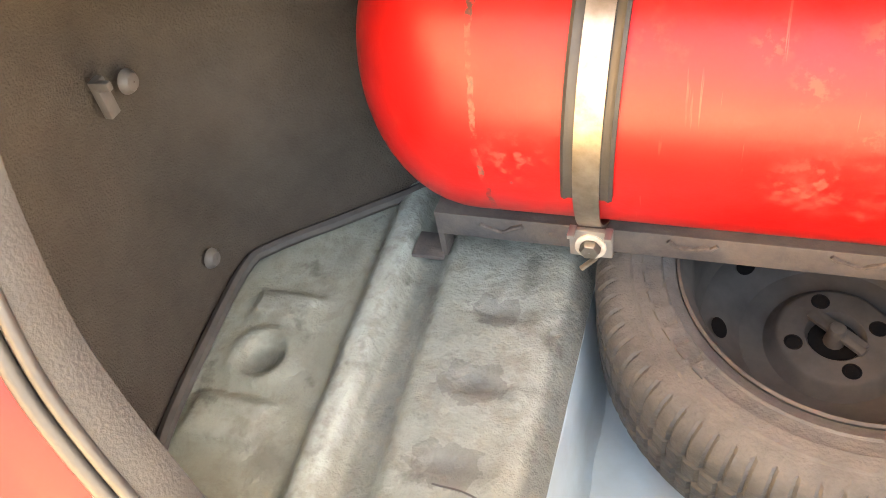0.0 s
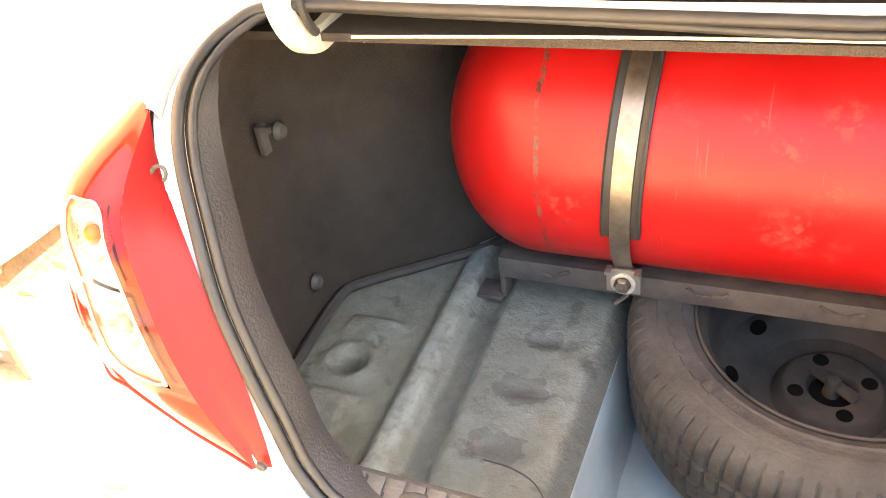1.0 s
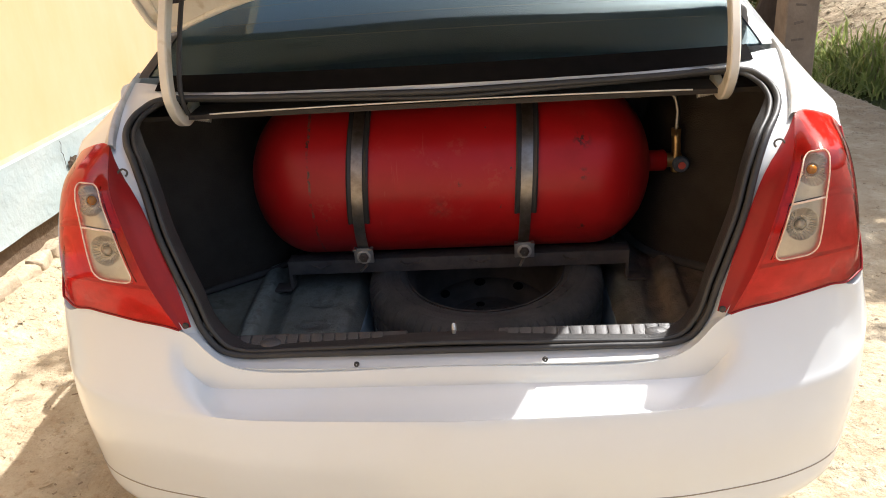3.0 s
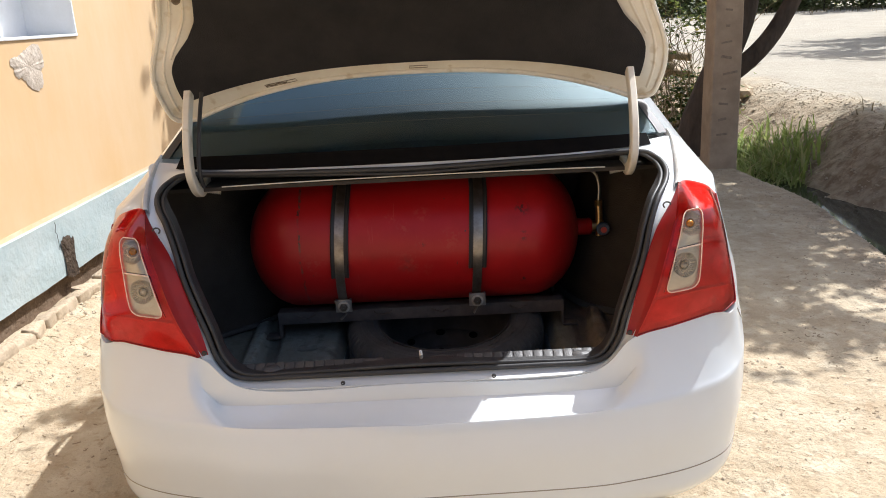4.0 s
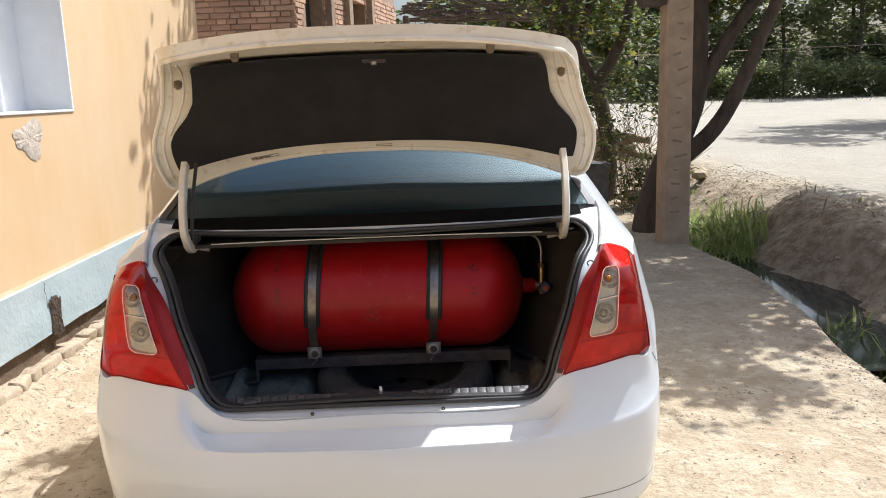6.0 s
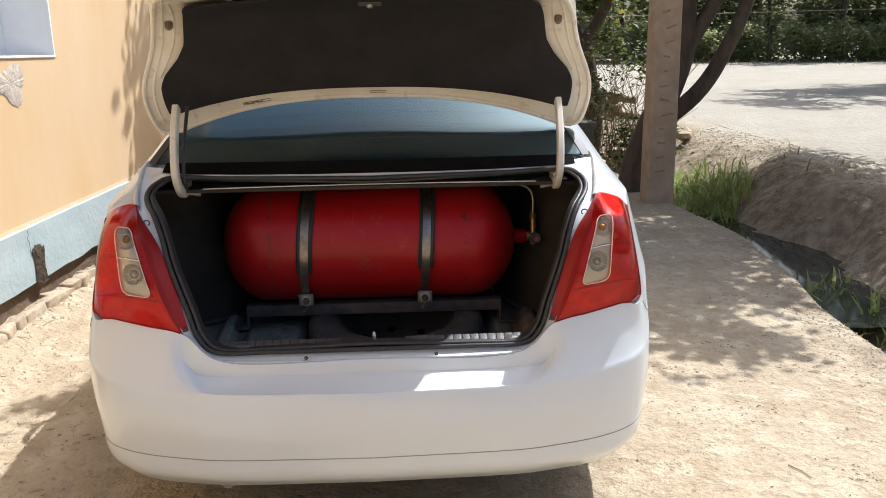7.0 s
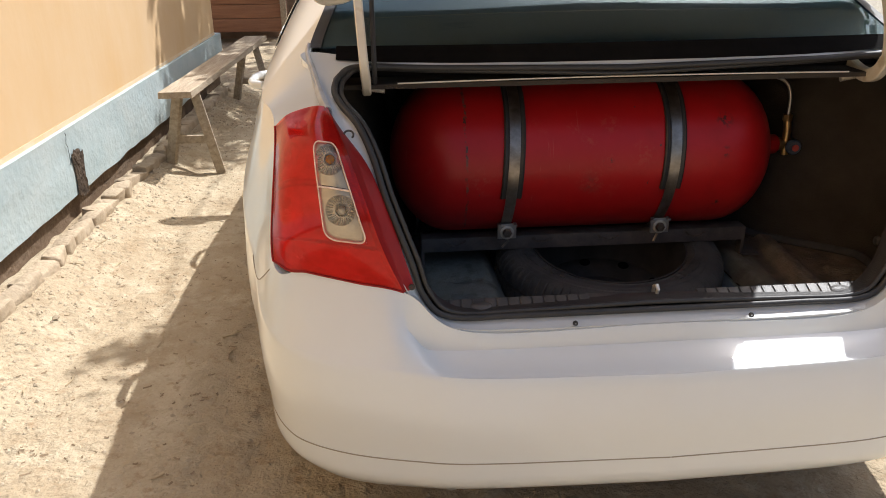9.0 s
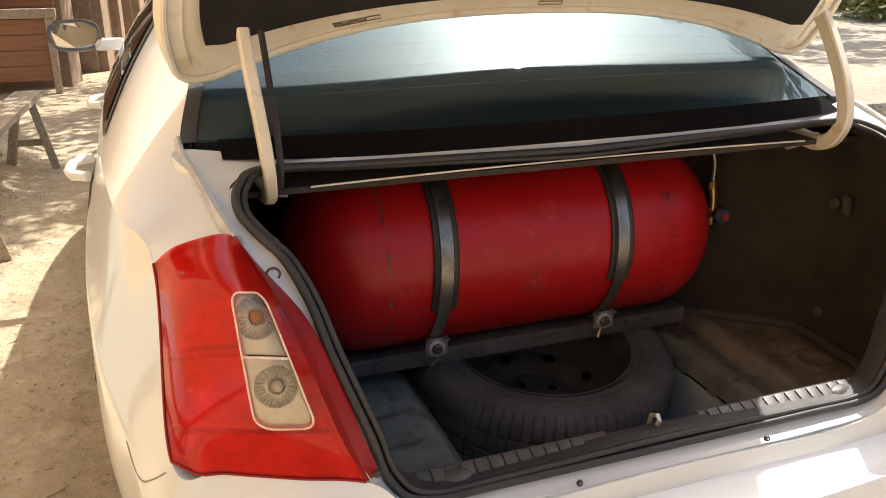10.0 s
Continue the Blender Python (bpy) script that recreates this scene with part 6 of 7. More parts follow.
def ragged(bm, m, cy, cz, ry, rz, x, n=26, seed=0, square=1.0):
    r = random.Random(seed)
    ring, inner = [], []
    for k in range(n):
        a = 2 * math.pi * k / n
        q = .78 + .42 * noise.noise(Vector((math.cos(a) * 1.3 + seed, math.sin(a) * 1.3, seed))) + r.uniform(-.035, .035)
        ring.append(bm.verts.new(m @ Vector((x, cy + ry * q * math.copysign(abs(math.cos(a)) ** square, math.cos(a)), cz + rz * q * math.copysign(abs(math.sin(a)) ** square, math.sin(a))))))
        inner.append(bm.verts.new(m @ Vector((x + .003 + r.uniform(-.002, .003), cy + ry * q * .8 * math.copysign(abs(math.cos(a)) ** square, math.cos(a)), cz + rz * q * .8 * math.copysign(abs(math.sin(a)) ** square, math.sin(a))))))
    c = bm.verts.new(m @ Vector((x + .002, cy, cz)))
    for k in range(n):
        bm.faces.new((ring[k], ring[(k + 1) % n], inner[(k + 1) % n], inner[k]))
        bm.faces.new((inner[k], inner[(k + 1) % n], c))


bm = bmesh.new()
ragged(bm, WM, -.005, .295, .085, .135, .029, 44, seed=3, square=.45)
solo("plinth_break", bm, M_BREAK, "dark broken hole in the plinth showing earth", kind="structure")
bm = bmesh.new()
ragged(bm, WM, -.005, 1.262, .23, .120, .003, 70, seed=3.7)
solo("plaster_patch", bm, M_PATCH, "grey patch where the plaster has come off", kind="structure")
# crack above the break
bm = bmesh.new()
tube(bm, [WM @ Vector((.0265, -.10 + .008 * rng.uniform(-1, 1), .35 + .016 * k)) for k in range(10)], .0012, 4)
solo("crack", bm, M_JOINT, "thin crack in the plinth", kind="structure")

# ---------------------------------------------------------------- benches
bench = thing("bench", "weathered pale wooden bench beside the house wall", "bench", group="benches by the wall")
SEATZ = .475
bm = bmesh.new()
rows = []
for k in range(25):
    y = 2.42 * k / 24
    wob = .003 * noise.noise(Vector((0, y * 3, 0)))
    rows.append([Vector((-.09 + wob, y, 0)), Vector((-.088 + wob, y, .034)), Vector((.088 + wob, y, .036)), Vector((.09 + wob, y, .002))])
vs = grid(bm, rows, close_v=True)
bm.faces.new(vs[0]), bm.faces.new(list(reversed(vs[-1])))
part("seat", bm, M_WOOD, bench, "sun-bleached plank", angle=25)
for y in (.22, 2.12):
    for s in (-1, 1):
        bm = bmesh.new()
        top, bot = Vector((s * .045, y, 0)), Vector((s * .135, y + .02, -SEATZ + (.07 if s < 0 else .02)))
        d = bot - top
        m = Matrix.Translation((top + bot) / 2) @ d.to_track_quat("Z", "Y").to_matrix().to_4x4()
        box(bm, (-.02, -.026, -d.length / 2), (.02, .026, d.length / 2 + .03), .003, m)
        part("leg", bm, M_WOOD, bench, angle=25)
    bm = bmesh.new()
    box(bm, (-.12, y + .015, -SEATZ + .17), (.12, y + .04, -SEATZ + .215), .003)
    part("stretcher", bm, M_WOOD, bench, angle=25)
bench.matrix_basis = Matrix.Translation((-1.63, 3.02, SEATZ)) @ Matrix.Rotation(-math.atan(.045), 4, "Z")

stool = thing("low_stool", "low grey-brown wooden stand with bolted cross rails against the house wall", "stool")
for x in (-1.905, -1.722):
    for y in (.24, .505):
        bm = bmesh.new()
        box(bm, (x - .014, y - .022, .015), (x + .014, y + .022, .325), .003)
        part("leg", bm, M_STAND, stool, angle=25)
for y in (.24, .505):
    for z in (.065, .195):
        bm = bmesh.new()
        box(bm, (-1.89, y - .012, z), (-1.737, y + .006, z + .045), .002)
        rail = part("cross_rail", bm, M_STAND, stool, angle=25)
        bm = bmesh.new()
        lathe(bm, [(.001, .003), (.006, .003), (.007, 0)], 10, pose(-1.80, y - .012, z + .024, 90, 0, 0))
        part("bolt", bm, M_BOLT, rail)
for k in range(4):
    bm = bmesh.new()
    box(bm, (-1.922 + .056 * k, .20, .325), (-1.872 + .056 * k, .545, .345), .003)
    part("slat", bm, M_STAND, stool, angle=25)

# ---------------------------------------------------------------- pole, trees, plants
pole = thing("utility_pole", "rough grey-brown square concrete pole beside the ditch", "pole")
bm = bmesh.new()
rows = []
for k in range(40):
    z = -.15 + 7.2 * k / 39
    h = .122 - .004 * z
    e = lambda s: .004 * noise.noise(Vector((s, z * 3, 0)))
    rows.append([Vector((2.385 + a * h + e(a), 5.10 + b * h + e(b + 3), z)) for a, b in ((-1, -.9), (-.9, -1), (.9, -1), (1, -.9), (1, .9), (.9, 1), (-.9, 1), (-1, .9))])
vs = grid(bm, rows, close_v=True)
part("shaft", bm, M_POLE, pole, angle=25)
for k in range(26):
    z = .30 + .125 * k
    bm = bmesh.new()
    w = rng.uniform(.02, .06)
    mark = Matrix.Translation((2.395 + rng.uniform(-.025, .025), 4.977 + .004 * z, z)) @ Matrix.Rotation(rng.uniform(-.35, .25), 4, "Y")
    box(bm, (-w, -.003, -.010), (w * rng.uniform(.5, 1), .005, rng.uniform(.004, .012)), .003, mark)
    part("cast_mark", bm, M_POLEMARK, pole, "dark cast mark")
bm = bmesh.new()
for z in (2.30, 2.33):
    tube(bm, [(2.385 + a * .128, 5.10 + b * .128, z + .01 * a) for a, b in ((-1, -1), (1, -1), (1, 1), (-1, 1), (-1, -1))], .008, 6)
part("wire_band", bm, M_JOINT, pole, "twisted wire band")
bm = bmesh.new()
box(bm, (2.06, 4.98, 2.08), (2.262, 5.2, 2.95), .02)
part("timber_block", bm, M_BARK, pole, "dark timber block tied to the pole")


def branch(bm, pts, r0, r1, n=18, sides=9, rough=.012):
    path = spline(pts, n)
    rr = [r0 + (r1 - r0) * k / (n - 1) for k in range(n)]
    path = [p + Vector((noise.noise(p * 3), noise.noise(p * 3 + Vector((5, 0, 0))), 0)) * rough for p in path]
    tube(bm, path, rr, sides)


def leaves(clumps, count, size, seed):
    """Clumps: centre, radii. Many small folded leaves, with gaps between the clumps."""
    r = random.Random(seed)
    verts, faces = [], []
    subs = []
    for c, rad in clumps:
        for _ in range(max(5, int(rad[0] * rad[1] * 9))):
            while True:
                o = Vector((r.uniform(-1, 1), r.uniform(-1, 1), r.uniform(-1, 1)))
                if .25 < o.length < 1:
                    break
            subs.append((Vector(c) + Vector((o.x * rad[0], o.y * rad[1], o.z * rad[2])), r.uniform(.16, .36) * (rad[0] / 1.6 + .4)))
    for _ in range(count):
        c, q = r.choice(subs)
        p = c + Vector((r.gauss(0, .5), r.gauss(0, .5), r.gauss(0, .45))) * q * 1.25
        s = size * r.uniform(.6, 1.3)
        a = r.uniform(0, 6.283)
        d = Vector((math.cos(a), math.sin(a), r.uniform(-.9, .2))).normalized()
        w = d.cross(Vector((r.uniform(-.6, .6), r.uniform(-.6, .6), 1))).normalized() * s * .42
        up = d.cross(w).normalized() * s * .12
        i = len(verts)
        verts += [p, p + d * s * .5 + w + up, p + d * s, p + d * s * .5 - w + up]
        faces += [(i, i + 1, i + 2), (i, i + 2, i + 3)]
    return verts, faces


def leaf_mesh(name, clumps, count, size, seed, mat):
    v, f = leaves(clumps, count, size, seed)
    me = bpy.data.meshes.new(name)
    me.from_pydata(v, [], f)
    me.materials.append(mat)
    return me


def crown_part(tree, clumps, count, size, seed, mat, label="green and yellowing leaves"):
    ob = new("crown", leaf_mesh("crown", clumps, count, size, seed, mat))
    ob.parent = tree
    return tagged(ob, label)


tree = thing("tree", "dark-barked tree with a low bent limb over the ditch", "tree")
bm = bmesh.new()
branch(bm, [(2.32, 5.75, -.15), (2.40, 5.75, .35), (2.55, 5.72, .75), (2.75, 5.7, 1.25), (2.80, 5.75, 1.9), (2.9, 5.9, 3.2), (2.8, 6.1, 4.6)], .16, .06, 26, 12, .02)
branch(bm, [(2.5, 5.72, .62), (2.70, 5.62, .78), (2.93, 5.6, 1.0), (3.13, 5.6, 1.33), (3.33, 5.6, 1.8), (3.56, 5.6, 2.36), (3.9, 5.7, 3.2), (4.2, 5.9, 4.0)], .095, .04, 26, 10)
branch(bm, [(2.75, 5.7, 1.3), (3.0, 5.7, 1.7), (3.23, 5.72, 2.06), (3.48, 5.75, 2.4), (3.6, 5.9, 3.3)], .085, .03, 18)
branch(bm, [(3.5, 5.6, 2.2), (4.0, 6.2, 2.7), (4.7, 6.9, 3.0)], .03, .01, 10, 6)
part("trunk", bm, M_BARK, tree, "dark rough bark")
crown_part(tree, [((3.1, 6.3, 3.7), (1.3, 1.1, 1.1)), ((4.6, 6.6, 3.55), (1.3, 1.2, .9)), ((3.0, 5.9, 2.35), (.35, .3, .35)), ((4.7, 6.4, 3.0), (.9, .6, .35)), ((5.2, 7.3, 3.9), (.6, .7, .5)), ((4.0, 4.9, 4.3), (1.0, .8, .6)), ((3.2, 3.7, 3.6), (.8, .8, .4)), ((3.5, 4.9, 3.5), (.8, .8, .4)), ((2.7, 4.5, 3.7), (.6, .8, .4)), ((4.3, 5.6, 4.3), (1.2, 1.5, .5)), ((4.0, 7.6, 4.2), (1.3, 1.0, .5)), ((3.4, 4.2, 4.2), (.7, .7, .4))], 21000, .085, 11, M_LEAF)

crown_part(tree, [((3.3, 4.0, 3.6), (.9, .7, .3)), ((3.7, 5.1, 3.7), (.8, .8, .3)), ((5.0, 4.3, 3.6), (.7, .6, .3)), ((5.5, 5.2, 3.8), (.6, .5, .3))], 6000, .085, 19, M_LEAF)
tree2 = thing("tree", "forked dark tree behind the parked car", "tree")
bm = bmesh.new()
branch(bm, [(2.55, 8.5, -.15), (2.58, 8.5, .5), (2.50, 8.5, 1.1), (2.44, 8.5, 1.45), (2.62, 8.5, 1.75), (2.85, 8.6, 2.3), (3.0, 8.8, 3.4)], .12, .05, 24, 10, .025)
branch(bm, [(2.44, 8.5, 1.4), (2.2, 8.6, 1.9), (1.9, 8.7, 2.8)], .07, .04, 12)
part("trunk", bm, M_BARK, tree2, "dark bark")
crown_part(tree2, [((2.2, 8.8, 3.6), (1.5, 1.2, 1.3)), ((2.6, 8.6, 2.35), (1.0, .5, .5)), ((1.2, 8.6, 4.4), (1.5, 1.2, .9)), ((.2, 7.6, 5.2), (1.5, 1.1, .8))], 7000, .10, 12, M_LEAF)

crown_part(tree2, [((-.12, 6.0, 5.05), (.30, .42, .5)), ((-.12, 5.8, 4.4), (.22, .3, .3))], 600, .09, 41, M_LEAF)
crown_part(tree2, [((.95, 5.6, 4.8), (.6, .9, .4)), ((.85, 7.1, 5.0), (.7, 1.0, .4)), ((.5, 8.5, 5.2), (.8, .8, .4))], 4200, .09, 42, M_LEAF)
crown_part(tree2, [((.57, 2.77, 4.0), (.05, .03, .03))], 70, .075, 43, M_LEAF)
bm = bmesh.new()
branch(bm, [(1.9, 8.7, 2.8), (1.2, 7.8, 3.9), (.4, 6.5, 4.7), (-.1, 5.8, 5.2)], .03, .006, 14, 7)
branch(bm, [(1.2, 7.8, 3.9), (1.1, 6.6, 4.5), (.9, 5.3, 4.8), (.75, 4.0, 4.5), (.66, 2.82, 4.0)], .012, .003, 14, 5)
part("limb", bm, M_BARK, tree2, "long dark limb")

tree3 = thing("tree", "thick dark multi-stemmed tree behind the parked car", "tree")
bm = bmesh.new()
branch(bm, [(2.3, 9.6, -.2), (2.28, 9.6, .8), (2.26, 9.6, 1.5), (2.28, 9.6, 2.2), (2.35, 9.6, 3.2), (2.3, 9.7, 4.6)], .16, .10, 20, 10, .02)
branch(bm, [(2.27, 9.6, 1.6), (2.05, 9.6, 2.3), (1.85, 9.6, 3.0), (1.5, 9.7, 4.4)], .11, .06, 14)
branch(bm, [(2.27, 9.6, 1.4), (2.5, 9.7, 2.3), (2.85, 9.8, 3.4)], .07, .04, 12)
part("trunk", bm, M_BARK, tree3, "dark bark")
crown_part(tree3, [((2.5, 11, 3.9), (1.4, 1.5, 1.3)), ((3.2, 10.6, 3.0), (1.4, 1.0, 1.2)), ((2.6, 11, 5.2), (2.2, 1.6, 1.2)), ((-.1, 7.0, 5.4), (1.1, .8, .5)), ((.6, 10.4, 3.0), (.35, .3, .3)), ((3.0, 10.8, 1.9), (.7, .5, .4))], 9000, .11, 13, M_LEAF)

# far belt of bushes and trees beyond the road
r = random.Random(21)
for k in range(24):
    x = 3 + 1.75 * k + r.uniform(-.8, .8)
    y = 44 - .28 * x + r.uniform(-2, 2)
    g = ground_z(x, y)
    far = thing("tree", "leafy grey-green tree in the belt beyond the road", "tree", group="trees beyond the road")
    h = r.uniform(7, 11)
    bm = bmesh.new()
    branch(bm, [(x, y, g - .2), (x + r.uniform(-.3, .3), y, g + h * .3), (x + r.uniform(-.5, .5), y, g + h * .75)], .16, .05, 8, 6)
    part("trunk", bm, M_BARK, far)
    crown_part(far, [((x + r.uniform(-1, 1), y + r.uniform(-1, 1), g + h * q), (r.uniform(2.0, 2.8), .7, r.uniform(1.0, 1.6))) for q in (.06, .14, .25, .38, .52, .66, .8, .95)], 6500, .25, 30 + k, M_LEAFHAZY, "dense grey-green leaves")
for k in (0, 1, 2, 4, 5):
    x, y = -7 + 2.2 * k + r.uniform(-.6, .6), 30 + r.uniform(-2, 4)
    far = thing("tree", "dark leafy tree behind the yard", "tree", group="trees behind the yard")
    bm = bmesh.new()
    branch(bm, [(x, y, -.2), (x + .2, y, 2), (x, y, 4.5)], .18, .05, 8, 6)
    part("trunk", bm, M_BARK, far)
    crown_part(far, [((x + r.uniform(-1, 1), y, q), (1.9, 1.3, 1.2)) for q in (1.2, 2.4, 3.4, 4.3)], 2600, .34, 60 + k, M_LEAF, "dark green leaves")
bush_spots = [(2.5 + 2.0 * k + r.uniform(-.5, .5), r.uniform(-.6, .6)) for k in range(20)]
bush_spots = [(x, 41 - .28 * x + dy) for x, dy in bush_spots] + [(13.4, 11.2), (14.3, 12.5), (15.3, 13.9), (16.4, 15.4), (17.7, 17.0)]
for k, (x, y) in enumerate(bush_spots):
    bush = thing("bush", "low grey-green bush at the far edge of the road", "bush", group="bushes beyond the road")
    bm = bmesh.new()
    g = ground_z(x, y)
    for a in range(5):
        branch(bm, [(x, y, g - .1), (x + .5 * math.cos(a * 1.3), y + .4 * math.sin(a * 1.3), g + .6), (x + .9 * math.cos(a * 1.3), y + .6 * math.sin(a * 1.3), g + 1.2)], .03, .01, 6, 5)
    part("stem", bm, M_BARK, bush)
    ob = new("foliage", leaf_mesh("foliage", [((x + r.uniform(-.5, .5), y, g + q), (1.5, .8, .5)) for q in (.25, .6, 1.0, 1.4)], 2600, .16, 130 + k, M_LEAFHAZY))
    ob.parent = bush
side = thing("tree", "leafy tree beyond the ditch at the roadside", "tree")
bm = bmesh.new()
branch(bm, [(14.5, 17, 0), (14.5, 17.1, 1.8), (14.3, 17.3, 4.5)], .2, .06, 10, 8)
branch(bm, [(14.5, 17.1, 1.9), (13.0, 16.6, 3.6), (11.2, 16.0, 4.8), (9.9, 14.8, 5.1)], .09, .02, 12, 7)
part("trunk", bm, M_BARK, side)
crown_part(side, [((14, 19, 4.4), (2.2, 1.8, 1.0)), ((13.2, 17, 4.8), (1.8, 1.6, .9)), ((15.5, 18, 4.6), (2, 2, 1)), ((10.0, 14.6, 5.1), (1.5, 1.5, .5)), ((11.4, 17.2, 5.1), (1.8, 1.8, .6))], 7000, .2, 90, M_LEAF)


road_tree = thing("tree", "leafy tree beside the road, shading it", "tree")
bm = bmesh.new()
branch(bm, [(12.0, 8.4, .2), (11.9, 8.5, 1.9), (11.4, 8.9, 3.4), (10.6, 9.4, 4.7)], .18, .05, 14, 9)
branch(bm, [(11.6, 8.8, 2.9), (10.3, 8.6, 4.0), (9.3, 8.3, 4.6)], .07, .02, 10, 7)
part("trunk", bm, M_BARK, road_tree)
crown_part(road_tree, [((9.3, 8.2, 4.7), (.9, .9, .4)), ((10.6, 9.7, 4.9), (1.2, 1.1, .5)), ((11.6, 11.2, 5.0), (1.2, 1.2, .5))], 3200, .13, 97, M_LEAF)
shade = thing("tree", "leafy tree standing on the far bank of the ditch", "tree")
bm = bmesh.new()
branch(bm, [(6.1, 4.3, .2), (6.0, 4.4, 1.4), (5.8, 4.7, 2.6), (5.4, 5.0, 3.6)], .16, .05, 14, 9)
part("trunk", bm, M_BARK, shade)
crown_part(shade, [((5.2, 4.6, 3.7), (1.0, 1.5, .7)), ((5.2, 6.3, 3.6), (.7, 1.0, .6)), ((5.2, 3.2, 3.9), (.8, .9, .6)), ((4.6, 5.4, 3.3), (.8, 1.2, .4))], 6500, .10, 95, M_LEAF)


def blades(name, spots, height, wide, seed, mat, label):
    r = random.Random(seed)
    verts, faces = [], []
    for x, y, n, spread in spots:
        for _ in range(n):
            px, py = x + r.gauss(0, spread), y + r.gauss(0, spread)
            z = ground_z(px, py) - .01
            h = height * r.uniform(.4, 1.2)
            a = r.uniform(0, 6.283)
            lean = Vector((math.cos(a), math.sin(a), 0)) * h * r.uniform(.15, 1.0)
            w = Vector((-math.sin(a), math.cos(a), 0)) * wide * r.uniform(.6, 1.3)
            i = len(verts)
            b = Vector((px, py, z))
            verts += [b - w, b + w, b + lean * .35 + Vector((0, 0, h * .6)) + w * .8, b + lean * .35 + Vector((0, 0, h * .6)) - w * .8, b + lean + Vector((0, 0, h * .85))]
            faces += [(i, i + 1, i + 2, i + 3), (i + 3, i + 2, i + 4)]
    me = bpy.data.meshes.new(name)
    me.from_pydata(verts, [], faces)
    me.materials.append(mat)
    return tagged(new(name, me), label, "grass", kind="stuff")


spots = [(ditch_x(y) + .24 + .40 * rng.random(), y, rng.choice((14, 34, 60)), .11) for y in [5.1 + .09 * k for k in range(17)]] + [(ditch_x(y) + .42 + .45 * rng.random(), y, rng.choice((8, 22, 45)), .12) for y in [5.3 + .10 * k for k in range(19)]] + [(ditch_x(y) + .30 + .3 * rng.random(), y, 6, .08) for y in [1.0 + .14 * k for k in range(16)]]
blades("grass", spots, .30, .011, 3, M_GRASS, "fresh green grass on the ditch bank")
blades("dry_grass", [(ditch_x(y) + 1.0 + .5 * rng.random(), y, 4, .12) for y in [1.5 + 1.1 * k for k in range(5)]] + [(9 + 3 * k, 40 - .3 * (9 + 3 * k), 160, 1.6) for k in range(9)], .22, .012, 4, M_DRYGRASS, "dry straw-coloured grass tufts")
# dry stems behind the pole
shrub = thing("dry_shrub", "bare brown stems of a shrub with a few leaves", "shrub")
for k in range(70):
    bm = bmesh.new()
    x, y = 2.75 + max(-.5, min(.4, rng.gauss(0, .28))), 7.6 + rng.gauss(0, .4)
    h = rng.uniform(.7, 1.7)
    lean, bow = Vector((rng.gauss(0, .42), rng.gauss(0, .3), 0)), Vector((rng.gauss(0, .12), rng.gauss(0, .12), 0))
    tube(bm, spline([Vector((x, y, -.1)), Vector((x, y, h * .35)) + lean * .2 + bow, Vector((x, y, h * .7)) + lean * .55 - bow * .6, Vector((x, y, h * .92)) + lean * 1.1], 8), [.006 - .0005 * q for q in range(8)], 4)
    part("stem", bm, M_DRYGRASS, shrub, angle=80)
ob = new("shrub_leaves", leaf_mesh("shrub_leaves", [((2.7, 7.6, .75), (.5, .5, .6)), ((2.9, 7.3, .3), (.5, .3, .3)), ((2.6, 7.8, 1.3), (.5, .4, .4))], 2000, .06, 77, M_LEAF))
ob.parent = shrub
for k in range(9):
    a = Vector((2.3 + .08 * k + rng.uniform(-.1, .1), 9.0 + rng.uniform(-.1, .1), .46 + .09 * (k % 4) + rng.uniform(0, .04)))
    bm = bmesh.new()
    d = Vector((rng.uniform(.3, .7), rng.uniform(-.5, .1), rng.uniform(-.12, .05)))
    tube(bm, [a - d * .5, a, a + d * .6], [.06, .058, .05], 10)
    solo("log", bm, M_LOG, "pale barkless log in a heap", "log", group="heap of logs")
bm = bmesh.new()
box(bm, (1.97, 7.0, -.02), (2.24, 7.3, .55), .012)
box(bm, (1.95, 6.985, .50), (2.26, 7.3, .56), .008)
solo("grey_block", bm, M_GREYBLOCK, "weathered grey concrete block standing on the ground", "block", smooth=False)
bm = bmesh.new()
for k in range(60):
    x, y = 3.0 + rng.gauss(0, .5), 9.0 + rng.gauss(0, .35)
    s = rng.uniform(.05, .14)
    m = Matrix.Translation((x, y, ground_z(x, y) + s * .5 + rng.uniform(0, .3) * (1 - abs(x - 3))))
    bmesh.ops.create_icosphere(bm, subdivisions=1, radius=s, matrix=m @ Matrix.Diagonal((1, rng.uniform(.6, 1), rng.uniform(.5, .9), 1)))
tagged(solo("rubble", bm, M_LOG, "heap of pale rubble under the logs", "rubble", smooth=False), kind="stuff")

gas = thing("overhead_pipe", "thin whitish overhead pipe on posts beyond the road", "pipe")
bm = bmesh.new()
tube(bm, [(4 + 2.2 * k, 36.0 + .02 * k, 2.62 + .025 * k) for k in range(13)], .018, 6)
part("pipe_run", bm, M_LOG, gas, "pale pipe")
for k in range(0, 13, 3):
    bm = bmesh.new()
    x = 4 + 2.2 * k
    tube(bm, [(x, 36.1, ground_z(x, 36) - .1), (x, 36.1, 2.60 + .025 * k)], .03, 6)
    part("post", bm, M_BARK, gas)

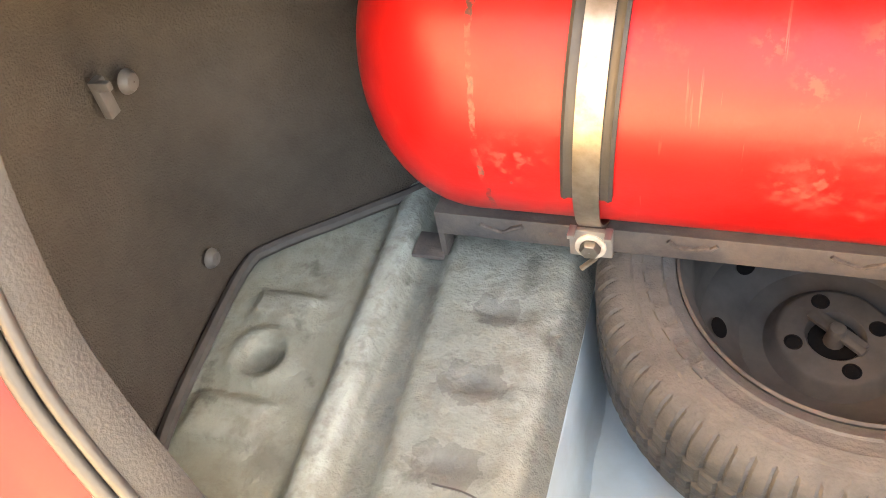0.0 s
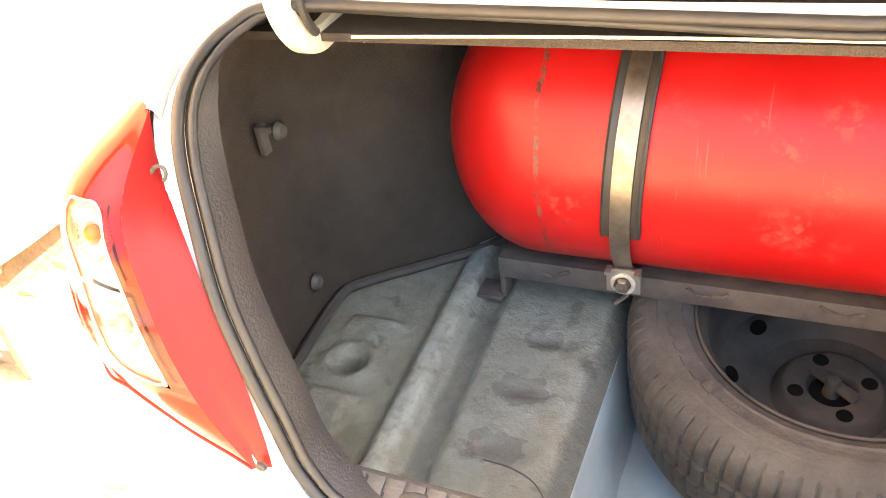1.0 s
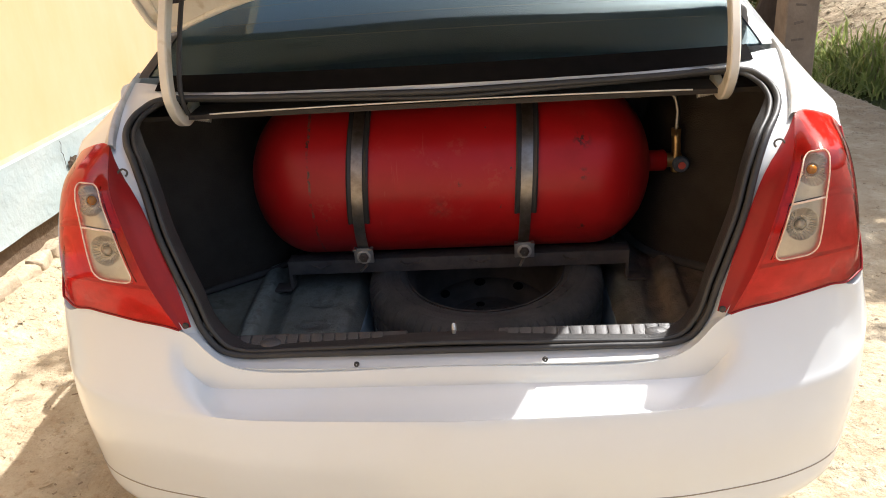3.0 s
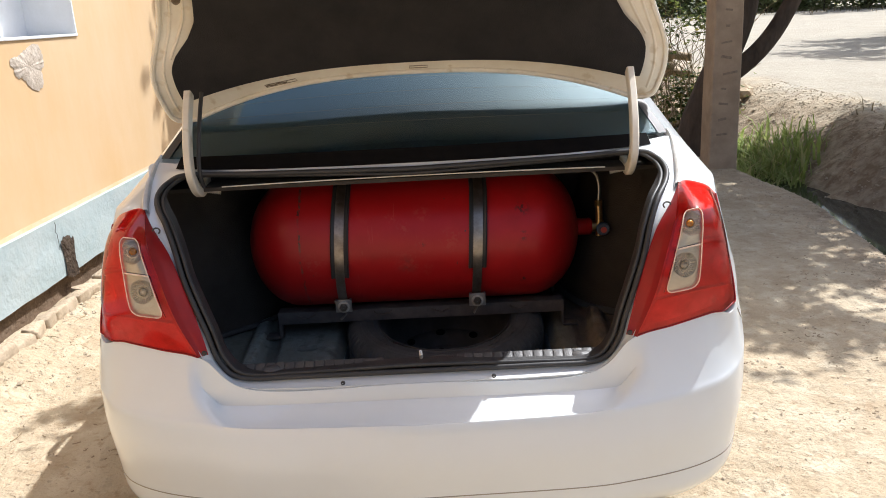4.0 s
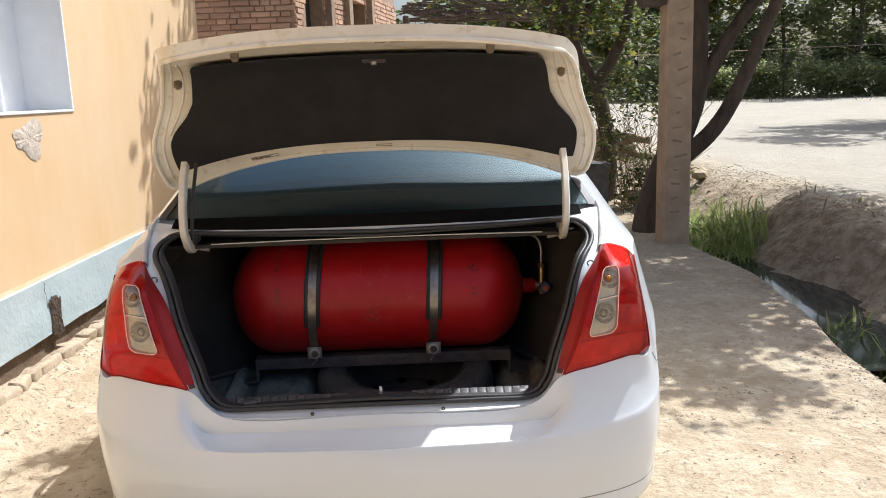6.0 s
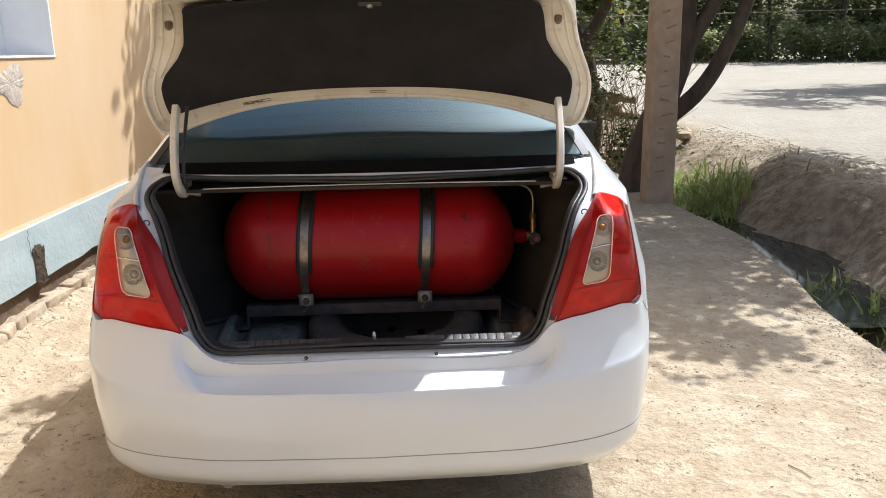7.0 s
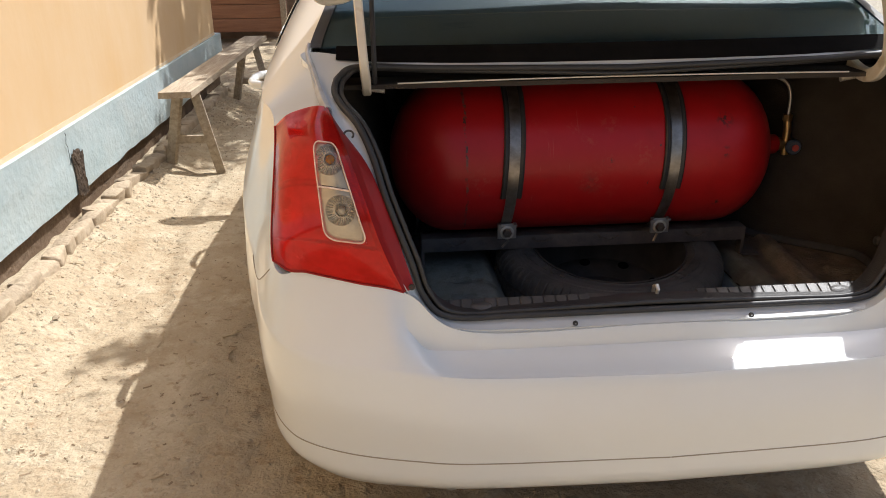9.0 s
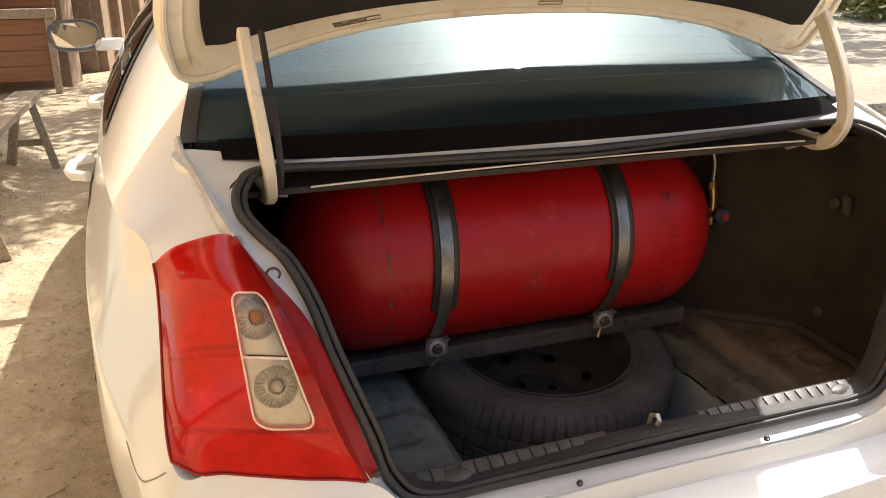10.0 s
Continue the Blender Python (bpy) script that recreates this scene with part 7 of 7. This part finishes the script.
# ---------------------------------------------------------------- brick building, platform and shed
bld = thing("brick_building", "unfinished brick building behind the yard", "building")
BA, BB = Vector((-1.54, 9.5, 0)), Vector((-.36, 16.0, 0))
side_dir = (BB - BA).normalized()
BMAT = Matrix.Translation(BA) @ Matrix.Rotation(math.atan2(side_dir.y, side_dir.x), 4, "Z")  # x along the side wall
bm = bmesh.new()
box(bm, (-7, 9.52, -.1), (-1.56, 9.85, 5.2))
part("front_wall", bm, M_MORTAR, bld, "mortar between the bricks", smooth=False)
OPEN = ((.48, 1.32, 3.3), (2.85, 4.0, 3.05), (5.2, 5.75, 2.75))
edges_s = [0.0] + [v for o in OPEN for v in o[:2]] + [6.6]
for lo, hi in [((a, .02, -.1), (b, .35, 5.2)) for a, b in zip(edges_s[::2], edges_s[1::2])] + [((a, .02, top), (b, .35, 5.2)) for a, b, top in OPEN]:
    bm = bmesh.new()
    box(bm, lo, hi, m=BMAT)
    part("side_wall", bm, M_MORTAR, bld, "mortar between the bricks", smooth=False)
# black panels close the openings in place of the shade inside
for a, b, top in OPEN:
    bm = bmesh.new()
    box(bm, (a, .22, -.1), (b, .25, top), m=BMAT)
    part("doorway_dark", bm, M_BLACK, bld, "black panel standing in for the shade of a doorway", smooth=False)
for a, b in ((1.42, 1.62), (2.5, 2.72), (4.1, 4.3)):
    bm = bmesh.new()
    box(bm, (a, -.10, -.1), (b, .03, 5.2), .01, BMAT)
    part("pilaster", bm, M_BRICKPLAIN, bld, "plain brick pilaster", smooth=False)


def brick_mesh(w, h, d):
    bm = bmesh.new()
    box(bm, (-w / 2, 0, -h / 2), (w / 2, d, h / 2), .006)
    return finish("brick", bm, M_BRICK, False)


full, halfb = brick_mesh(.262, .064, .06), brick_mesh(.128, .064, .06)
count = 0
for c in range(20):
    z = 1.92 + .078 * c
    x = -3.55 + (.07 if c % 2 else 0)
    while x < -1.62:
        me, w = (full, .262) if rng.random() < .62 else (halfb, .128)
        if x + w < -1.53:
            ob = new("brick", me)
            ob.parent = bld
            ob.matrix_basis = pose(x + w / 2, 9.50 + rng.uniform(-.018, .008), z + rng.uniform(-.004, .004), rng.uniform(-1, 1), rng.uniform(-1.2, 1.2), rng.uniform(-1, 1))
            count += 1
        x += w + .014
for c in range(16):
    z = 2.2 + .078 * c
    x = .0 + (.07 if c % 2 else 0)
    while x < 6.5:
        me, w = (full, .262) if rng.random() < .7 else (halfb, .128)
        if not any(a < x + w and x < b and z < top for a, b, top in OPEN) and count < 430:
            ob = new("brick", me)
            ob.parent = bld
            ob.matrix_basis = BMAT @ pose(x + w / 2, rng.uniform(-.008, .006), z + rng.uniform(-.004, .004), 0, rng.uniform(-1.2, 1.2), 0)
            count += 1
        x += w + .014

plat = thing("wooden_platform", "low reddish-brown plank platform in front of the brick building", "platform")
for k in range(4):
    bm = bmesh.new()
    z = .14 + .165 * k
    box(bm, (-3.6, 9.0 + rng.uniform(-.004, .004), z), (-1.62, 9.03, z + .158), .004)
    part("board", bm, M_REDWOOD, plat, angle=25)
bm = bmesh.new()
box(bm, (-3.65, 8.96, .80), (-1.58, 9.08, .90), .006)
part("beam", bm, M_WOOD, plat, "pale timber beam", angle=25)
for x in (-3.2, -1.66):
    bm = bmesh.new()
    box(bm, (x - .035, 8.95, .0), (x + .035, 9.02, .80), .004)
    part("post", bm, M_WOOD, plat, angle=25)
bm = bmesh.new()
box(bm, (-3.6, 9.03, .76), (-1.62, 9.45, .80), .004)
part("deck", bm, M_REDWOOD, plat, angle=25)
bm = bmesh.new()
box(bm, (-3.6, 9.36, .9), (-1.62, 9.40, 1.5), .004)
part("back_board", bm, M_REDWOOD, plat, angle=25)

shed = thing("shed", "open shed with a rough brushwood roof", "shed")
bm = bmesh.new()
for k in range(240):
    x = rng.uniform(-.4, 5.5)
    y = rng.uniform(20, 22)
    z = 3.35 + rng.uniform(-.05, .42)
    d = Vector((rng.uniform(.3, 1.0), rng.uniform(-.6, .6), rng.uniform(-.12, .06)))
    tube(bm, [Vector((x, y, z)), Vector((x, y, z)) + d], .03, 4)
part("brushwood_roof", bm, M_BARK, shed, "rough dark brushwood", angle=80)
for x in (-.2, 2.4, 5.2):
    bm = bmesh.new()
    tube(bm, [(x, 20.2, -.1), (x, 20.2, 3.4)], .08, 8)
    part("post", bm, M_BARK, shed)

# ---------------------------------------------------------------- edging bricks, clods and litter
edge_mesh = []
for k in range(5):
    bm = bmesh.new()
    box(bm, (-.042, -.062, -.05), (.042, .062, .042), .017)
    for v in bm.verts:
        v.co += Vector((noise.noise(v.co * 14 + Vector((k, 0, 0))), noise.noise(v.co * 14 + Vector((0, k, 0))), noise.noise(v.co * 14 + Vector((0, 0, k))))) * .024
    edge_mesh.append(finish("edging_brick", bm, M_EDGE, True, 50))
y = -2.5
while y < 5.6:
    ob = new("edging_brick", edge_mesh[rng.randrange(5)])
    ob.parent = foot
    ob.matrix_basis = Matrix.Translation((wall_x(y) + .080 + rng.uniform(-.008, .008), y, .084 + rng.uniform(-.014, .008))) @ Matrix.Rotation(rng.uniform(-.2, .2), 4, "Z") @ Matrix.Rotation(rng.uniform(-.12, .2), 4, "Y") @ Matrix.Scale(rng.uniform(.85, 1.06), 4)
    y += rng.uniform(.105, .132)


def scatter(name, pieces, seed, mat, label):
    """Angular crumbs: x, y, size."""
    r = random.Random(seed)
    verts, faces = [], []
    for x, y, s in pieces:
        z = ground_z(x, y) + s * .15
        i = len(verts)
        a = r.uniform(0, 6.28)
        for dx, dy, dz in ((1, 0, 0), (0, 1, 0), (-1, 0, 0), (0, -1, 0), (0, 0, .62), (0, 0, -.5)):
            q = s * r.uniform(.6, 1.15)
            verts.append((x + q * (dx * math.cos(a) - dy * math.sin(a)), y + q * (dx * math.sin(a) + dy * math.cos(a)), z + q * dz))
        faces += [(i, i + 1, i + 4), (i + 1, i + 2, i + 4), (i + 2, i + 3, i + 4), (i + 3, i, i + 4), (i + 1, i, i + 5), (i + 2, i + 1, i + 5), (i + 3, i + 2, i + 5), (i, i + 3, i + 5)]
    me = bpy.data.meshes.new(name)
    me.from_pydata(verts, [], faces)
    me.materials.append(mat)
    return tagged(new(name, me), label, "clods", kind="stuff")


bits = []
for _ in range(1500):
    y = rng.uniform(-1.5, 5.8)
    bits.append((wall_x(y) + .12 + abs(rng.gauss(0, .16)), y, rng.uniform(.002, .011) * (1.6 if rng.random() < .08 else 1)))
for lo, hi, near, end in ((-1.8, -.3, -1.0, 5), (.7, 2.5, -1.0, 6)):
    for _ in range(2400):
        bits.append((rng.uniform(lo, hi), rng.uniform(near, end), rng.uniform(.001, .0035) * (3.0 if rng.random() < .10 else 1)))
    for _ in range(110):  # crumbs lie in small drifts
        cx, cy, a = rng.uniform(lo, hi), rng.uniform(near, end), rng.uniform(-.5, .5)
        wide = rng.uniform(.03, .13)
        for _ in range(rng.randrange(10, 34)):
            u, v = rng.gauss(0, wide), rng.gauss(0, wide * .28)
            bits.append((cx + u * math.cos(a) - v * math.sin(a), cy + u * math.sin(a) + v * math.cos(a), rng.uniform(.0012, .0045) * (2.4 if rng.random() < .12 else 1)))
for _ in range(3800):
    y = rng.uniform(1, 9)
    bits.append((ditch_x(y) + rng.uniform(.4, 1.9), y, rng.uniform(.004, .018)))
for _ in range(160):
    y = rng.uniform(1, 8)
    bits.append((ditch_x(y) + rng.uniform(.35, 1.5), y, rng.uniform(.012, .032)))
for _ in range(1500):
    y = rng.uniform(.3, 5)
    bits.append((ditch_x(y) - abs(rng.gauss(0, .14)), y, rng.uniform(.002, .010)))
scatter("clods", bits, 9, M_CLOD, "crumbs and clods of dry earth")
# small curled chips of dead leaf and bark, in drifts
lr = random.Random(31)
verts, faces = [], []
for lo, hi, near, end, drifts in ((-1.85, -.95, -.9, 4.5, 80), (1.0, 2.55, -.6, 5.0, 120)):
    for _ in range(drifts):
        cx, cy, wide = lr.uniform(lo, hi), lr.uniform(near, end), lr.uniform(.03, .25)
        for _ in range(lr.randrange(3, 13)):
            x, y = cx + lr.gauss(0, wide), cy + lr.gauss(0, wide * .4)
            n, w, a, up = lr.uniform(.003, .007) * (2.0 if lr.random() < .12 else 1), lr.uniform(.0008, .0026), lr.uniform(-1.2, 1.2), lr.uniform(.0, .003)
            z, i = ground_z(x, y) + .002, len(verts)
            for du, h in ((-1, up), (0, .0), (1, up * .7)):
                for dv in (-1, 1):
                    verts.append((x + n * du * math.cos(a) - w * dv * math.sin(a), y + n * du * math.sin(a) + w * dv * math.cos(a), z + h + .0012 * dv))
            faces += [(i, i + 2, i + 3, i + 1), (i + 2, i + 4, i + 5, i + 3)]
me = bpy.data.meshes.new("leaf_litter")
me.from_pydata(verts, [], faces)
me.materials.append(M_CHIP)
tagged(new("leaf_litter", me), "small brown chips of dead leaves on the dirt", "leaf litter", kind="stuff")
bm = bmesh.new()
for _ in range(46):
    x, y = (rng.uniform(-1.8, -1.0), rng.uniform(-.2, 4.5)) if rng.random() < .6 else (rng.uniform(1.0, 2.4), rng.uniform(-.4, 5))
    a, n = rng.uniform(0, 6.28), rng.uniform(.03, .11)
    z = ground_z(x, y) + .004
    d = Vector((math.cos(a), math.sin(a), 0)) * n
    p = Vector((x, y, z))
    tube(bm, [p - d * .5, p + Vector((d.y, -d.x, 0)) * .08, p + d * .5], .0022, 5)
tagged(solo("twigs", bm, M_STRAW, "scattered straws and twigs on the ground", "twigs"), kind="stuff")
